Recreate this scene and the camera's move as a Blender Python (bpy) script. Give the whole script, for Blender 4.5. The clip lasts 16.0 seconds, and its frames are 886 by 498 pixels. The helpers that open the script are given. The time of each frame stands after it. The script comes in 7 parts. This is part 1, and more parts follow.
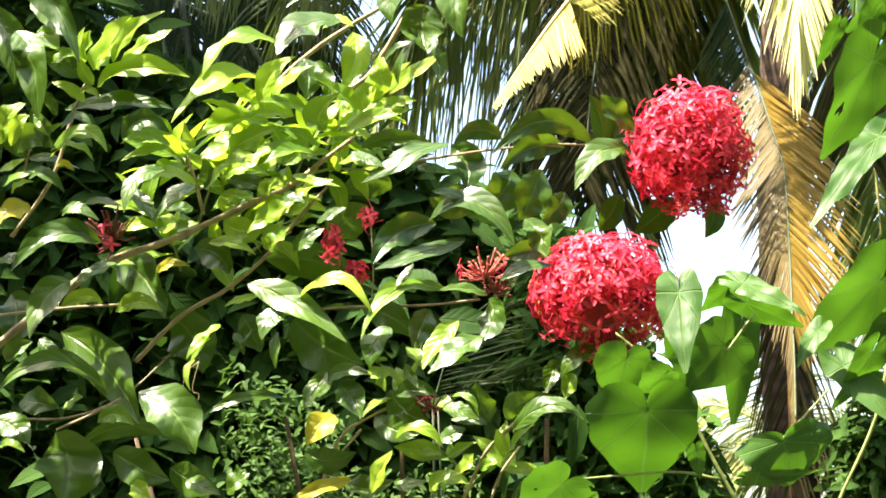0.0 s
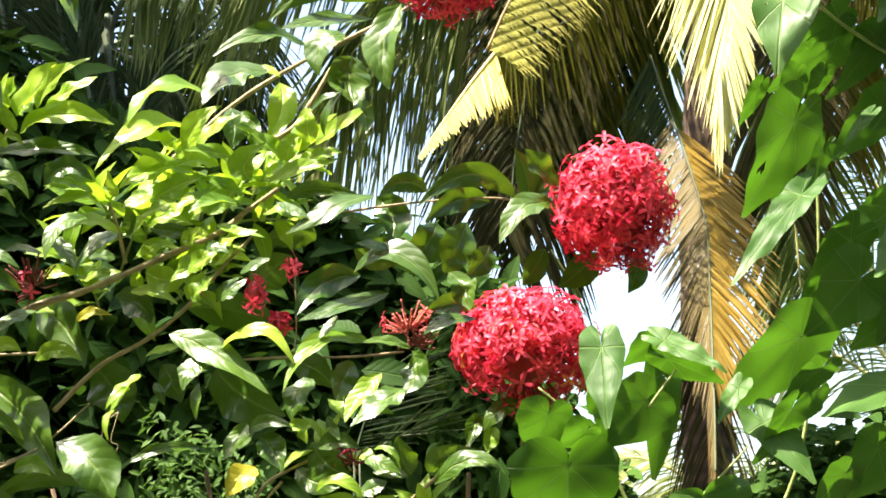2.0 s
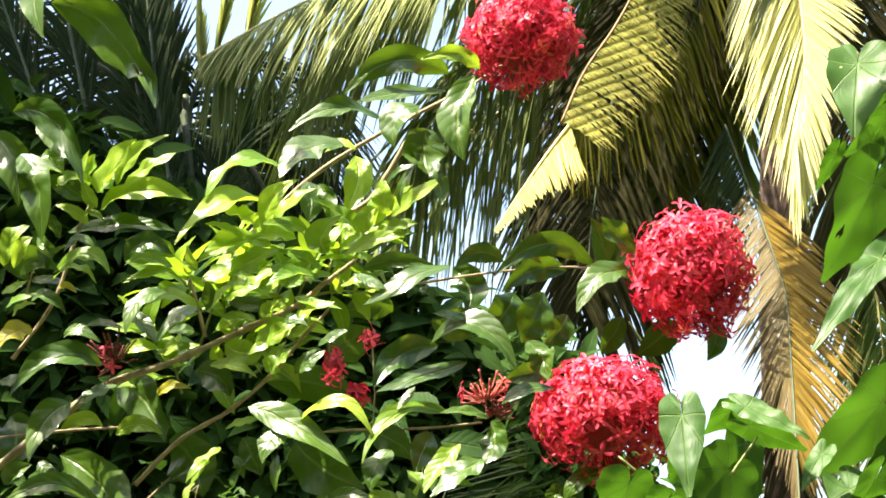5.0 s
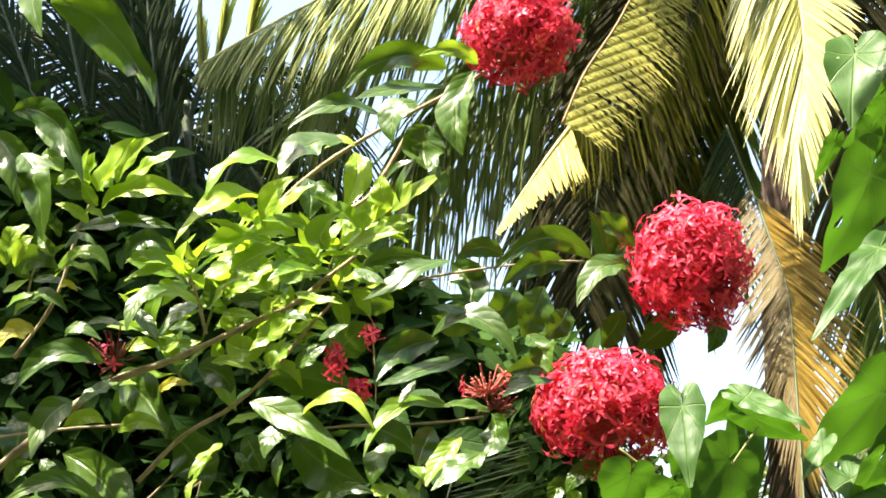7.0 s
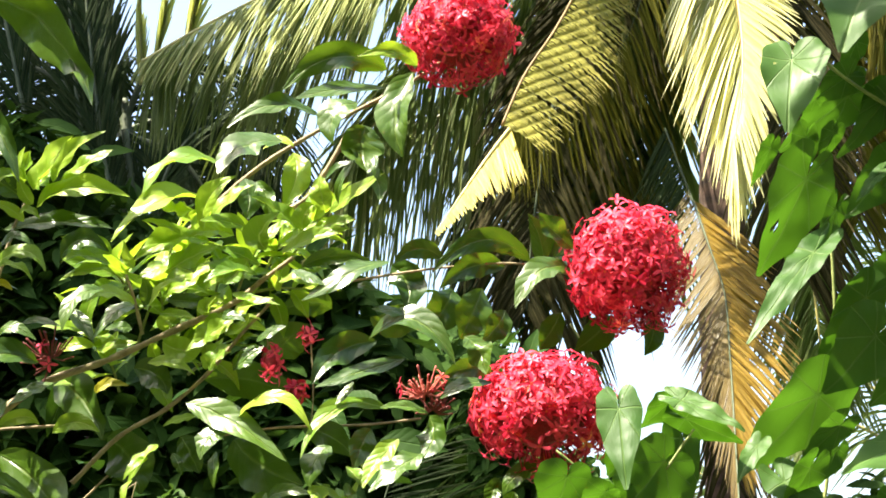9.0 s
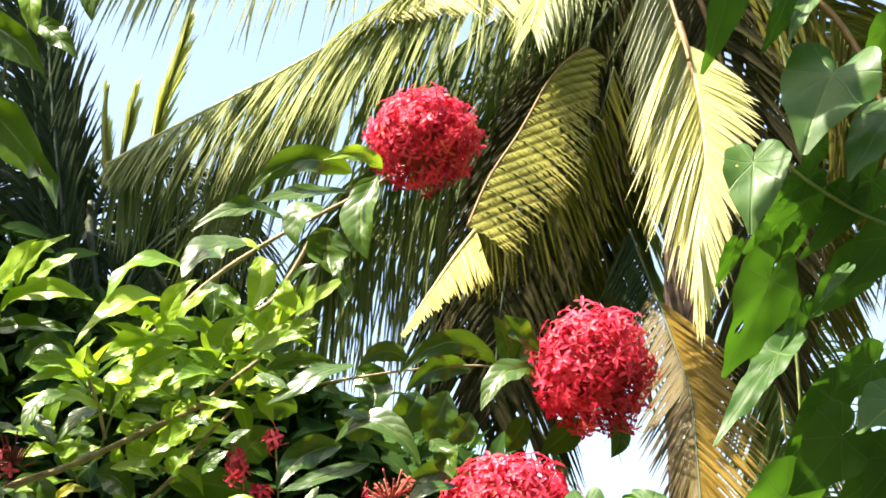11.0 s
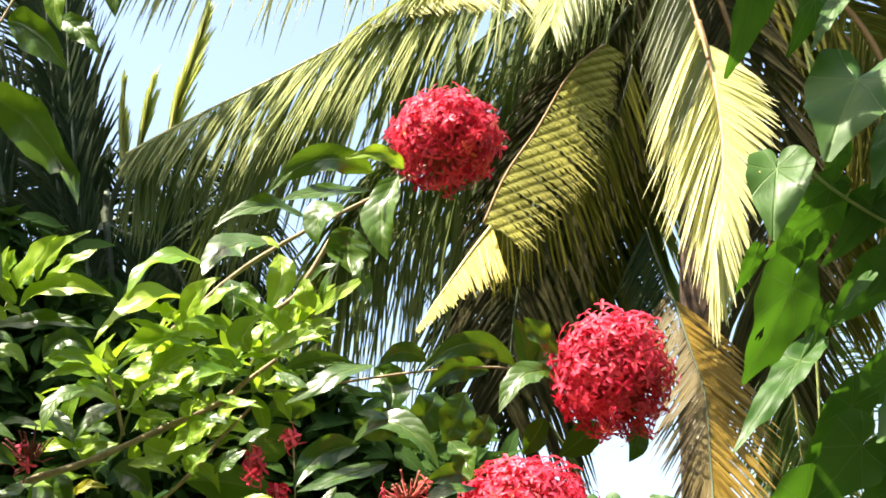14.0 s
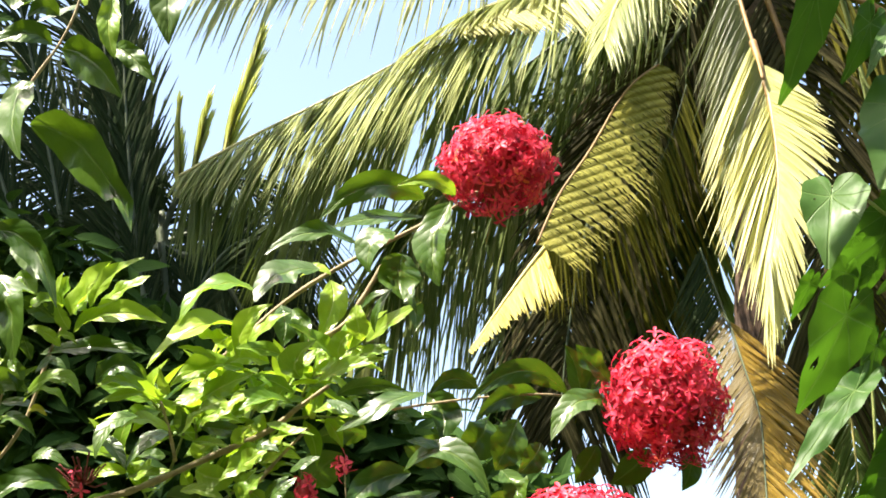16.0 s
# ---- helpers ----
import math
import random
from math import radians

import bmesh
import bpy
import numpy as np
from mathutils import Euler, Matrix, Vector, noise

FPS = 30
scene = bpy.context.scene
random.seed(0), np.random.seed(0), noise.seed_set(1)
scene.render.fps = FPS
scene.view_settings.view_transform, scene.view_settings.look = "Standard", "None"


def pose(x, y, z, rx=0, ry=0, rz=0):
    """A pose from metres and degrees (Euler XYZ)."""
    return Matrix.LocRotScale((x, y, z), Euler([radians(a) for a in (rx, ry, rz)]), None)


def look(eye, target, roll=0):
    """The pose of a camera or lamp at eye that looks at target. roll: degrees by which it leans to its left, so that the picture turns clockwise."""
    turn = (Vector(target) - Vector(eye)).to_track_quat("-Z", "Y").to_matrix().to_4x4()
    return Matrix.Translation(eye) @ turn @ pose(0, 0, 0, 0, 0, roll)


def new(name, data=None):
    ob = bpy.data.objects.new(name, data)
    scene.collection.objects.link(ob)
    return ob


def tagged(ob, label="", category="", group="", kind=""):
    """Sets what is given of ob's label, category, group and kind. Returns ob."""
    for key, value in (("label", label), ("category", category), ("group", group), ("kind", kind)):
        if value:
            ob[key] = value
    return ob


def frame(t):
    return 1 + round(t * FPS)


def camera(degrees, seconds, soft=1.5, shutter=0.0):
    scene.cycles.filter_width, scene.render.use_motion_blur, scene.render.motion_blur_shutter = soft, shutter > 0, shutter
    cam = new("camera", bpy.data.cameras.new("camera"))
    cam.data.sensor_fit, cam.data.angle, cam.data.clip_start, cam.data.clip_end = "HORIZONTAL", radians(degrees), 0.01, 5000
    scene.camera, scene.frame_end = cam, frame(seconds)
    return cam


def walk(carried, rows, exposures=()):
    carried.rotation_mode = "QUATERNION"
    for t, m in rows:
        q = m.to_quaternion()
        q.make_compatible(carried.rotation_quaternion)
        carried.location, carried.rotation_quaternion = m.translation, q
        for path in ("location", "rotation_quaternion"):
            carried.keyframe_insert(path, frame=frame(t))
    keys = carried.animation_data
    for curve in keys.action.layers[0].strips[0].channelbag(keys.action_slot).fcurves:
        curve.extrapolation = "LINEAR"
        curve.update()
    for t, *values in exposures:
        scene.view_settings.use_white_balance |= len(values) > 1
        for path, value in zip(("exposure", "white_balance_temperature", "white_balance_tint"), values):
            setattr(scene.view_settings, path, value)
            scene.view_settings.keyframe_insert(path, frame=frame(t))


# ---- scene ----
cam = camera(30, 16.0, soft=1.75)
walk(cam, [
    (0, pose(-0.0008, 0, 1.5041, 100.790, 0, 1.587) @ pose(0, 0, 0, 0, 0, 0.169)),
    (0.5, pose(-0.0016, 0, 1.5100, 100.898, 0, 0.318) @ pose(0, 0, 0, 0, 0, 0.005)),
    (1, pose(-0.0012, 0, 1.5169, 101.608, 0, -0.846) @ pose(0, 0, 0, 0, 0, 0.432)),
    (1.5, pose(-0.0009, 0, 1.5108, 102.294, 0, -0.944) @ pose(0, 0, 0, 0, 0, 0.244)),
    (2, pose(-0.0014, 0, 1.5101, 102.497, 0, -1.094) @ pose(0, 0, 0, 0, 0, 0.401)),
    (2.5, pose(-0.0027, 0, 1.5105, 102.842, 0, -0.781) @ pose(0, 0, 0, 0, 0, 0.676)),
    (3, pose(-0.0015, 0, 1.5137, 103.791, 0, -0.976) @ pose(0, 0, 0, 0, 0, 0.516)),
    (3.5, pose(-0.0002, 0, 1.5018, 105.309, 0, -1.034) @ pose(0, 0, 0, 0, 0, 0.130)),
    (4, pose(-0.0011, 0, 1.5095, 105.631, 0, -0.509) @ pose(0, 0, 0, 0, 0, 0.525)),
    (4.5, pose(-0.0010, 0, 1.5023, 105.121, 0, 1.025) @ pose(0, 0, 0, 0, 0, 0.431)),
    (4.7, pose(-0.0015, 0, 1.5030, 105.078, 0, 1.492) @ pose(0, 0, 0, 0, 0, 0.482)),
    (6.8, pose(0.0070, 0, 1.4781, 105.259, 0, 1.404) @ pose(0, 0, 0, 0, 0, -0.712)),
    (7, pose(0.0046, 0, 1.4825, 105.288, 0, 1.773) @ pose(0, 0, 0, 0, 0, -0.260)),
    (7.5, pose(0.0023, 0, 1.4861, 105.157, 0, 1.302) @ pose(0, 0, 0, 0, 0, -0.309)),
    (8, pose(0.0032, 0, 1.4836, 105.062, 0, 0.658) @ pose(0, 0, 0, 0, 0, -0.374)),
    (8.5, pose(0.0065, 0, 1.4782, 105.200, 0, 0.174) @ pose(0, 0, 0, 0, 0, -0.594)),
    (9, pose(0.0060, 0, 1.4850, 105.278, 0, -0.402) @ pose(0, 0, 0, 0, 0, -0.456)),
    (9.5, pose(0.0020, 0, 1.5020, 105.315, 0, -0.608) @ pose(0, 0, 0, 0, 0, 0.231)),
    (10, pose(0.0079, 0, 1.4947, 108.720, 0, -1.492) @ pose(0, 0, 0, 0, 0, -0.713)),
    (10.2, pose(0.0076, 0, 1.4868, 108.904, 0, -1.688) @ pose(0, 0, 0, 0, 0, -1.082)),
    (12.5, pose(0.0047, 0, 1.4939, 108.038, 0, -1.730) @ pose(0, 0, 0, 0, 0, -0.435)),
    (13, pose(-0.0026, 0, 1.5078, 107.851, 0, -1.773) @ pose(0, 0, 0, 0, 0, 0.116)),
    (13.5, pose(-0.0034, 0, 1.5014, 108.177, 0, -1.025) @ pose(0, 0, 0, 0, 0, -0.115)),
    (14, pose(-0.0043, 0, 1.5007, 108.544, 0, -1.184) @ pose(0, 0, 0, 0, 0, -0.082)),
    (14.5, pose(-0.0118, 0, 1.5153, 108.781, 0, -0.863) @ pose(0, 0, 0, 0, 0, 0.393)),
    (15, pose(-0.0155, 0, 1.5160, 109.183, 0, -0.537) @ pose(0, 0, 0, 0, 0, 0.365)),
    (15.5, pose(-0.0078, 0, 1.5199, 109.148, 0, 0.043) @ pose(0, 0, 0, 0, 0, 0.360)),
    (16, pose(-0.0007, 0, 1.5168, 109.151, 0, 0.791) @ pose(0, 0, 0, 0, 0, 0.616)),
], exposures=[
    (0, 2.45, 7000, 9), (2.0, 2.27, 7000, 9), (3.0, 2.21, 7000, 9), (4.0, 2.15, 7000, 9), (7.0, 2.21, 7000, 9), (9.5, 2.18, 7000, 9), (10.0, 2.12, 7000, 9), (12.5, 1.92, 7000, 9), (16.0, 1.94, 7000, 9),
])

# ---- daylight: high sun over the left shoulder ----
SUN = Vector((-0.43, -0.15, 0.89)).normalized()
sky_world = bpy.data.worlds.new("sky")
scene.world = sky_world
sky_world.use_nodes = True
wn = sky_world.node_tree.nodes
sky = wn.new("ShaderNodeTexSky")
sky.sky_type = "NISHITA"
sky.sun_disc = False
sky.sun_elevation = math.asin(SUN.z)
sky.sun_rotation = math.atan2(SUN.x, SUN.y)
sky.air_density, sky.dust_density, sky.ozone_density = 1.0, 3.0, 1.0
sky_world.node_tree.links.new(sky.outputs[0], wn["Background"].inputs[0])
wn["Background"].inputs[1].default_value = 0.115
sun_data = bpy.data.lights.new("sun", "SUN")
sun_data.energy, sun_data.angle, sun_data.color = 5.0, radians(0.53), (1.0, 0.95, 0.86)
sun = new("sun", sun_data)
sun.matrix_world = look(SUN * 30, (0, 0, 0))


# ---- materials ----
def nodes_of(name):
    m = bpy.data.materials.new(name)
    m.use_nodes = True
    return m, m.node_tree.nodes, m.node_tree.links, m.node_tree.nodes["Principled BSDF"]


def mth(n, l, op, a, b=None, c=None):
    x = n.new("ShaderNodeMath")
    x.operation = op
    for i, v in enumerate((a, b, c)):
        if v is None:
            continue
        if isinstance(v, (int, float)):
            x.inputs[i].default_value = v
        else:
            l.new(v, x.inputs[i])
    return x.outputs[0]


def ramp(n, l, fac, stops):
    r = n.new("ShaderNodeValToRGB")
    r.color_ramp.elements.remove(r.color_ramp.elements[1])
    for i, (p, c) in enumerate(stops):
        e = r.color_ramp.elements[0] if i == 0 else r.color_ramp.elements.new(p)
        e.position, e.color = p, (*c, 1)
    l.new(fac, r.inputs[0])
    return r.outputs[0]


def mix(n, l, fac, a, b, mode="MIX"):
    x = n.new("ShaderNodeMix")
    x.data_type, x.blend_type = "RGBA", mode
    for s, v in ((0, fac), (6, a), (7, b)):
        if isinstance(v, (int, float)):
            x.inputs[s].default_value = v
        elif isinstance(v, tuple):
            x.inputs[s].default_value = (*v, 1)
        else:
            l.new(v, x.inputs[s])
    return x.outputs[2]


def noise_tex(n, l, scale, detail=4.0, vec=None):
    t = n.new("ShaderNodeTexNoise")
    t.inputs["Scale"].default_value, t.inputs["Detail"].default_value = scale, detail
    if vec is not None:
        l.new(vec, t.inputs["Vector"])
    return t.outputs[0]


def leaf_material(name, low, high, vein, rough=0.32, through_light=0.4, glow=(0.3, 0.5, 0.03), palmate=False, blotch=(0.2, 0.17, 0.03), per="Object", coat=0.0, gloss=0.5):
    """A leaf: two greens mottled, paler veins in relief, light passing through the blade."""
    m, n, l, b = nodes_of(name)
    uv = n.new("ShaderNodeSeparateXYZ")
    l.new(n.new("ShaderNodeUVMap").outputs[0], uv.inputs[0])
    u, v = uv.outputs[0], uv.outputs[1]
    off = mth(n, l, "ABSOLUTE", mth(n, l, "SUBTRACT", v, 0.5))
    def soft(x, width):
        return mth(n, l, "MAXIMUM", mth(n, l, "SUBTRACT", 1.0, mth(n, l, "DIVIDE", x, width)), 0.0)

    if palmate:
        w = mth(n, l, "ABSOLUTE", mth(n, l, "SINE", mth(n, l, "MULTIPLY", mth(n, l, "SUBTRACT", v, 0.5), 25.13)))
        line = soft(mth(n, l, "MULTIPLY", w, u), 0.10)
        wave = mth(n, l, "ABSOLUTE", mth(n, l, "SINE", mth(n, l, "SUBTRACT", mth(n, l, "MULTIPLY", u, 20.0), mth(n, l, "MULTIPLY", w, 4.0))))
        side = soft(wave, 0.10)
    else:
        line = soft(off, 0.05)
        wave = mth(n, l, "ABSOLUTE", mth(n, l, "SINE", mth(n, l, "SUBTRACT", mth(n, l, "MULTIPLY", u, 24.0), mth(n, l, "MULTIPLY", off, 11.0))))
        side = soft(wave, 0.16)
    veins = mth(n, l, "MAXIMUM", line, mth(n, l, "MULTIPLY", side, 0.12 if palmate else 0.25))
    geo = n.new("ShaderNodeNewGeometry")
    obj = n.new("ShaderNodeObjectInfo")
    rnd = obj.outputs["Random"] if per == "Object" else geo.outputs["Random Per Island"]
    big = noise_tex(n, l, 14.0, 3.0, geo.outputs["Position"])
    fine = noise_tex(n, l, 90.0, 3.0, geo.outputs["Position"])
    tone = mth(n, l, "ADD", mth(n, l, "MULTIPLY", rnd, 0.7), mth(n, l, "MULTIPLY", mth(n, l, "SUBTRACT", big, 0.5), 0.7))
    col = ramp(n, l, mth(n, l, "ADD", tone, 0.12), ((0.0, low), (1.0, high)))
    col = mix(n, l, veins, col, vein)
    spots = mth(n, l, "GREATER_THAN", mth(n, l, "ADD", fine, mth(n, l, "MULTIPLY", big, 0.5)), 1.06)
    col = mix(n, l, mth(n, l, "MULTIPLY", spots, 0.45), col, blotch)
    l.new(col, b.inputs["Base Color"])
    l.new(mth(n, l, "ADD", mth(n, l, "MULTIPLY", big, 0.25), rough - 0.1), b.inputs["Roughness"])
    b.inputs["Specular IOR Level"].default_value = gloss
    b.inputs["Coat Weight"].default_value = coat
    b.inputs["Coat Roughness"].default_value = 0.22
    bump = n.new("ShaderNodeBump")
    bump.inputs["Strength"].default_value, bump.inputs["Distance"].default_value = 0.7, 0.003
    l.new(mth(n, l, "ADD", mth(n, l, "ADD", mth(n, l, "MULTIPLY", line, -0.6), mth(n, l, "MULTIPLY", wave, 0.06 if palmate else 0.2)), mth(n, l, "ADD", mth(n, l, "MULTIPLY", fine, 0.2), mth(n, l, "MULTIPLY", big, 1.5))), bump.inputs["Height"])
    l.new(bump.outputs[0], b.inputs["Normal"])
    t = n.new("ShaderNodeBsdfTranslucent")
    l.new(mix(n, l, mth(n, l, "MULTIPLY", veins, 0.5), mix(n, l, 0.5, col, glow), low), t.inputs[0])
    s = n.new("ShaderNodeMixShader")
    s.inputs[0].default_value = through_light
    l.new(b.outputs[0], s.inputs[1])
    l.new(t.outputs[0], s.inputs[2])
    l.new(s.outputs[0], n["Material Output"].inputs[0])
    return m


def palm_material(name, low, high, tip, glow, through_light=0.35, rough=0.35, gloss=0.35):
    """A palm leaflet: green to straw along its length, ribbed, partly see-through to the sun."""
    m, n, l, b = nodes_of(name)
    uv = n.new("ShaderNodeSeparateXYZ")
    l.new(n.new("ShaderNodeUVMap").outputs[0], uv.inputs[0])
    u, v = uv.outputs[0], uv.outputs[1]
    geo = n.new("ShaderNodeNewGeometry")
    rnd = mth(n, l, "FRACT", mth(n, l, "ADD", n.new("ShaderNodeObjectInfo").outputs["Random"], geo.outputs["Random Per Island"]))
    big = noise_tex(n, l, 3.0, 4.0, geo.outputs["Position"])
    tone = mth(n, l, "ADD", mth(n, l, "MULTIPLY", rnd, 0.6), mth(n, l, "SUBTRACT", mth(n, l, "MULTIPLY", big, 1.2), 0.35))
    col = ramp(n, l, tone, ((0.0, low), (1.0, high)))
    dry = mth(n, l, "POWER", u, 3.0)
    col = mix(n, l, mth(n, l, "MULTIPLY", dry, mth(n, l, "ADD", 0.3, mth(n, l, "MULTIPLY", rnd, 0.6))), col, tip)
    rib = mth(n, l, "LESS_THAN", mth(n, l, "ABSOLUTE", mth(n, l, "SUBTRACT", v, 0.5)), 0.09)
    col = mix(n, l, mth(n, l, "MULTIPLY", rib, 0.6), col, tip)
    l.new(col, b.inputs["Base Color"])
    b.inputs["Roughness"].default_value = rough
    b.inputs["Specular IOR Level"].default_value = gloss
    bump = n.new("ShaderNodeBump")
    bump.inputs["Strength"].default_value, bump.inputs["Distance"].default_value = 0.4, 0.003
    l.new(mth(n, l, "SINE", mth(n, l, "MULTIPLY", v, 40.0)), bump.inputs["Height"])
    l.new(bump.outputs[0], b.inputs["Normal"])
    t = n.new("ShaderNodeBsdfTranslucent")
    l.new(mix(n, l, 0.5, col, glow), t.inputs[0])
    s = n.new("ShaderNodeMixShader")
    s.inputs[0].default_value = through_light
    l.new(b.outputs[0], s.inputs[1])
    l.new(t.outputs[0], s.inputs[2])
    l.new(s.outputs[0], n["Material Output"].inputs[0])
    return m


def bark_material(name, low, high, scale, rough=0.8, rings=0.0):
    m, n, l, b = nodes_of(name)
    geo = n.new("ShaderNodeNewGeometry")
    big = noise_tex(n, l, scale, 5.0, geo.outputs["Position"])
    fine = noise_tex(n, l, scale * 9, 4.0, geo.outputs["Position"])
    fac = mth(n, l, "ADD", mth(n, l, "MULTIPLY", big, 0.7), mth(n, l, "MULTIPLY", fine, 0.3))
    h = fac
    if rings:
        z = n.new("ShaderNodeSeparateXYZ")
        l.new(geo.outputs["Position"], z.inputs[0])
        r = mth(n, l, "SINE", mth(n, l, "ADD", mth(n, l, "MULTIPLY", z.outputs[2], rings), mth(n, l, "MULTIPLY", big, 4.0)))
        fac = mth(n, l, "ADD", fac, mth(n, l, "MULTIPLY", r, 0.12))
        h = fac
    l.new(ramp(n, l, fac, ((0.3, low), (0.7, high))), b.inputs["Base Color"])
    b.inputs["Roughness"].default_value = rough
    bump = n.new("ShaderNodeBump")
    bump.inputs["Strength"].default_value, bump.inputs["Distance"].default_value = 0.6, 0.004
    l.new(h, bump.inputs["Height"])
    l.new(bump.outputs[0], b.inputs["Normal"])
    return m


def petal_material(name, low, high, throat):
    m, n, l, b = nodes_of(name)
    uv = n.new("ShaderNodeSeparateXYZ")
    l.new(n.new("ShaderNodeUVMap").outputs[0], uv.inputs[0])
    rnd = n.new("ShaderNodeObjectInfo").outputs["Random"]
    geo = n.new("ShaderNodeNewGeometry")
    fine = noise_tex(n, l, 260.0, 3.0, geo.outputs["Position"])
    col = ramp(n, l, mth(n, l, "ADD", mth(n, l, "MULTIPLY", rnd, 0.8), mth(n, l, "MULTIPLY", fine, 0.2)), ((0.0, low), (0.86, high), (0.93, throat), (1.0, throat)))
    col = mix(n, l, mth(n, l, "MULTIPLY", mth(n, l, "LESS_THAN", uv.outputs[0], 0.1), 0.6), col, throat)
    l.new(col, b.inputs["Base Color"])
    b.inputs["Roughness"].default_value = 0.45
    b.inputs["Specular IOR Level"].default_value = 0.22
    t = n.new("ShaderNodeBsdfTranslucent")
    l.new(col, t.inputs[0])
    s = n.new("ShaderNodeMixShader")
    s.inputs[0].default_value = 0.3
    l.new(b.outputs[0], s.inputs[1])
    l.new(t.outputs[0], s.inputs[2])
    l.new(s.outputs[0], n["Material Output"].inputs[0])
    return m


YOUNG = leaf_material("young_leaf", (0.10, 0.23, 0.016), (0.39, 0.53, 0.050), (0.46, 0.56, 0.12), 0.36, 0.43, (0.42, 0.60, 0.02), coat=0.12, gloss=0.42)
MATURE = leaf_material("mature_leaf", (0.020, 0.060, 0.004), (0.075, 0.145, 0.010), (0.13, 0.20, 0.035), 0.34, 0.22, (0.24, 0.42, 0.012), coat=0.25, gloss=0.48)
FADING = leaf_material("fading_leaf", (0.35, 0.33, 0.02), (0.55, 0.48, 0.03), (0.5, 0.45, 0.1), 0.45, 0.45, (0.7, 0.6, 0.03), blotch=(0.25, 0.12, 0.03))
HEART = leaf_material("heart_leaf", (0.032, 0.09, 0.012), (0.07, 0.155, 0.025), (0.12, 0.21, 0.05), 0.5, 0.31, (0.12, 0.33, 0.004), palmate=True, coat=0.05, blotch=(0.10, 0.16, 0.03), gloss=0.3)
# Darkened copy of the shrub's leaf; the inner shade is in its colour.
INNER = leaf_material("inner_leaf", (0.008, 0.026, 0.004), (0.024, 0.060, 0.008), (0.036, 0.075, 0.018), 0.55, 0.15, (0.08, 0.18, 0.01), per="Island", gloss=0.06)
HEDGE = leaf_material("hedge_leaf", (0.016, 0.042, 0.009), (0.050, 0.105, 0.018), (0.05, 0.10, 0.02), 0.65, 0.15, (0.10, 0.21, 0.02), per="Island", gloss=0.05)
FERNY = leaf_material("bright_shrub_leaf", (0.026, 0.06, 0.010), (0.085, 0.165, 0.03), (0.08, 0.16, 0.035), 0.5, 0.25, (0.14, 0.28, 0.03), per="Island", gloss=0.15)
PETAL = petal_material("petal", (0.54, 0.009, 0.046), (0.95, 0.10, 0.17), (0.97, 0.38, 0.10))
CALYX = bark_material("calyx", (0.16, 0.004, 0.010), (0.42, 0.010, 0.024), 200.0, 0.6)
DRIED = bark_material("dried_calyx", (0.07, 0.016, 0.012), (0.30, 0.06, 0.045), 120.0, 0.75)
CORAL = bark_material("spent_calyx", (0.22, 0.035, 0.028), (0.58, 0.14, 0.10), 120.0, 0.6)
TWIG = bark_material("twig", (0.16, 0.115, 0.06), (0.44, 0.35, 0.19), 60.0, 0.75)
STALK = bark_material("green_stalk", (0.13, 0.17, 0.04), (0.28, 0.32, 0.09), 50.0, 0.55)
# Palest palm tone: the sunlight is put into this colour.
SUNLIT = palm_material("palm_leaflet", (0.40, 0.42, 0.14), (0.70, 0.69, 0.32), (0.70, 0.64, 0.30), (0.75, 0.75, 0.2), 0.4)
OLIVE = palm_material("olive_palm_leaflet", (0.11, 0.115, 0.018), (0.46, 0.44, 0.09), (0.42, 0.35, 0.08), (0.42, 0.40, 0.05), 0.22, 0.45, 0.15)
# Olive darkened for the crown's shade; the shade is in the colour.
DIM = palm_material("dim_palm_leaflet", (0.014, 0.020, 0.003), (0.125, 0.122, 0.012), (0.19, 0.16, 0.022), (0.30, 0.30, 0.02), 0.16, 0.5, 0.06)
# Pale tone with the sun on the arching frond put into it.
MIDP = palm_material("arching_palm_leaflet", (0.16, 0.20, 0.05), (0.52, 0.55, 0.22), (0.36, 0.39, 0.14), (0.45, 0.5, 0.08), 0.34, 0.4, 0.2)
GREENP = palm_material("green_palm_leaflet", (0.030, 0.06, 0.014), (0.10, 0.15, 0.034), (0.20, 0.22, 0.07), (0.28, 0.40, 0.04), 0.28, 0.45, 0.12)
PALEP = palm_material("pale_palm_leaflet", (0.14, 0.19, 0.05), (0.33, 0.37, 0.12), (0.46, 0.44, 0.18), (0.5, 0.55, 0.1), 0.35)
# Grey-green holds the shade painted on the top of the pale frond.
GREYP = palm_material("grey_green_palm_leaflet", (0.06, 0.08, 0.02), (0.20, 0.23, 0.07), (0.28, 0.29, 0.10), (0.32, 0.36, 0.06), 0.28, 0.4, 0.3)
# One old frond in two colours: sunlit gold, then the same gold shaded.
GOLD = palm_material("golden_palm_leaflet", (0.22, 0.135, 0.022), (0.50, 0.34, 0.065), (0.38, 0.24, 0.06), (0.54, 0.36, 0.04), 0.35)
GOLDSHADE = palm_material("old_palm_leaflet", (0.08, 0.06, 0.018), (0.19, 0.14, 0.042), (0.18, 0.125, 0.045), (0.30, 0.22, 0.04), 0.22)
# Dry brown taken darker, with the shade under the crown in the colour.
DRYSHADE = palm_material("dry_palm_leaflet", (0.010, 0.012, 0.004), (0.055, 0.052, 0.016), (0.09, 0.07, 0.03), (0.10, 0.09, 0.02), 0.12, 0.7, 0.08)
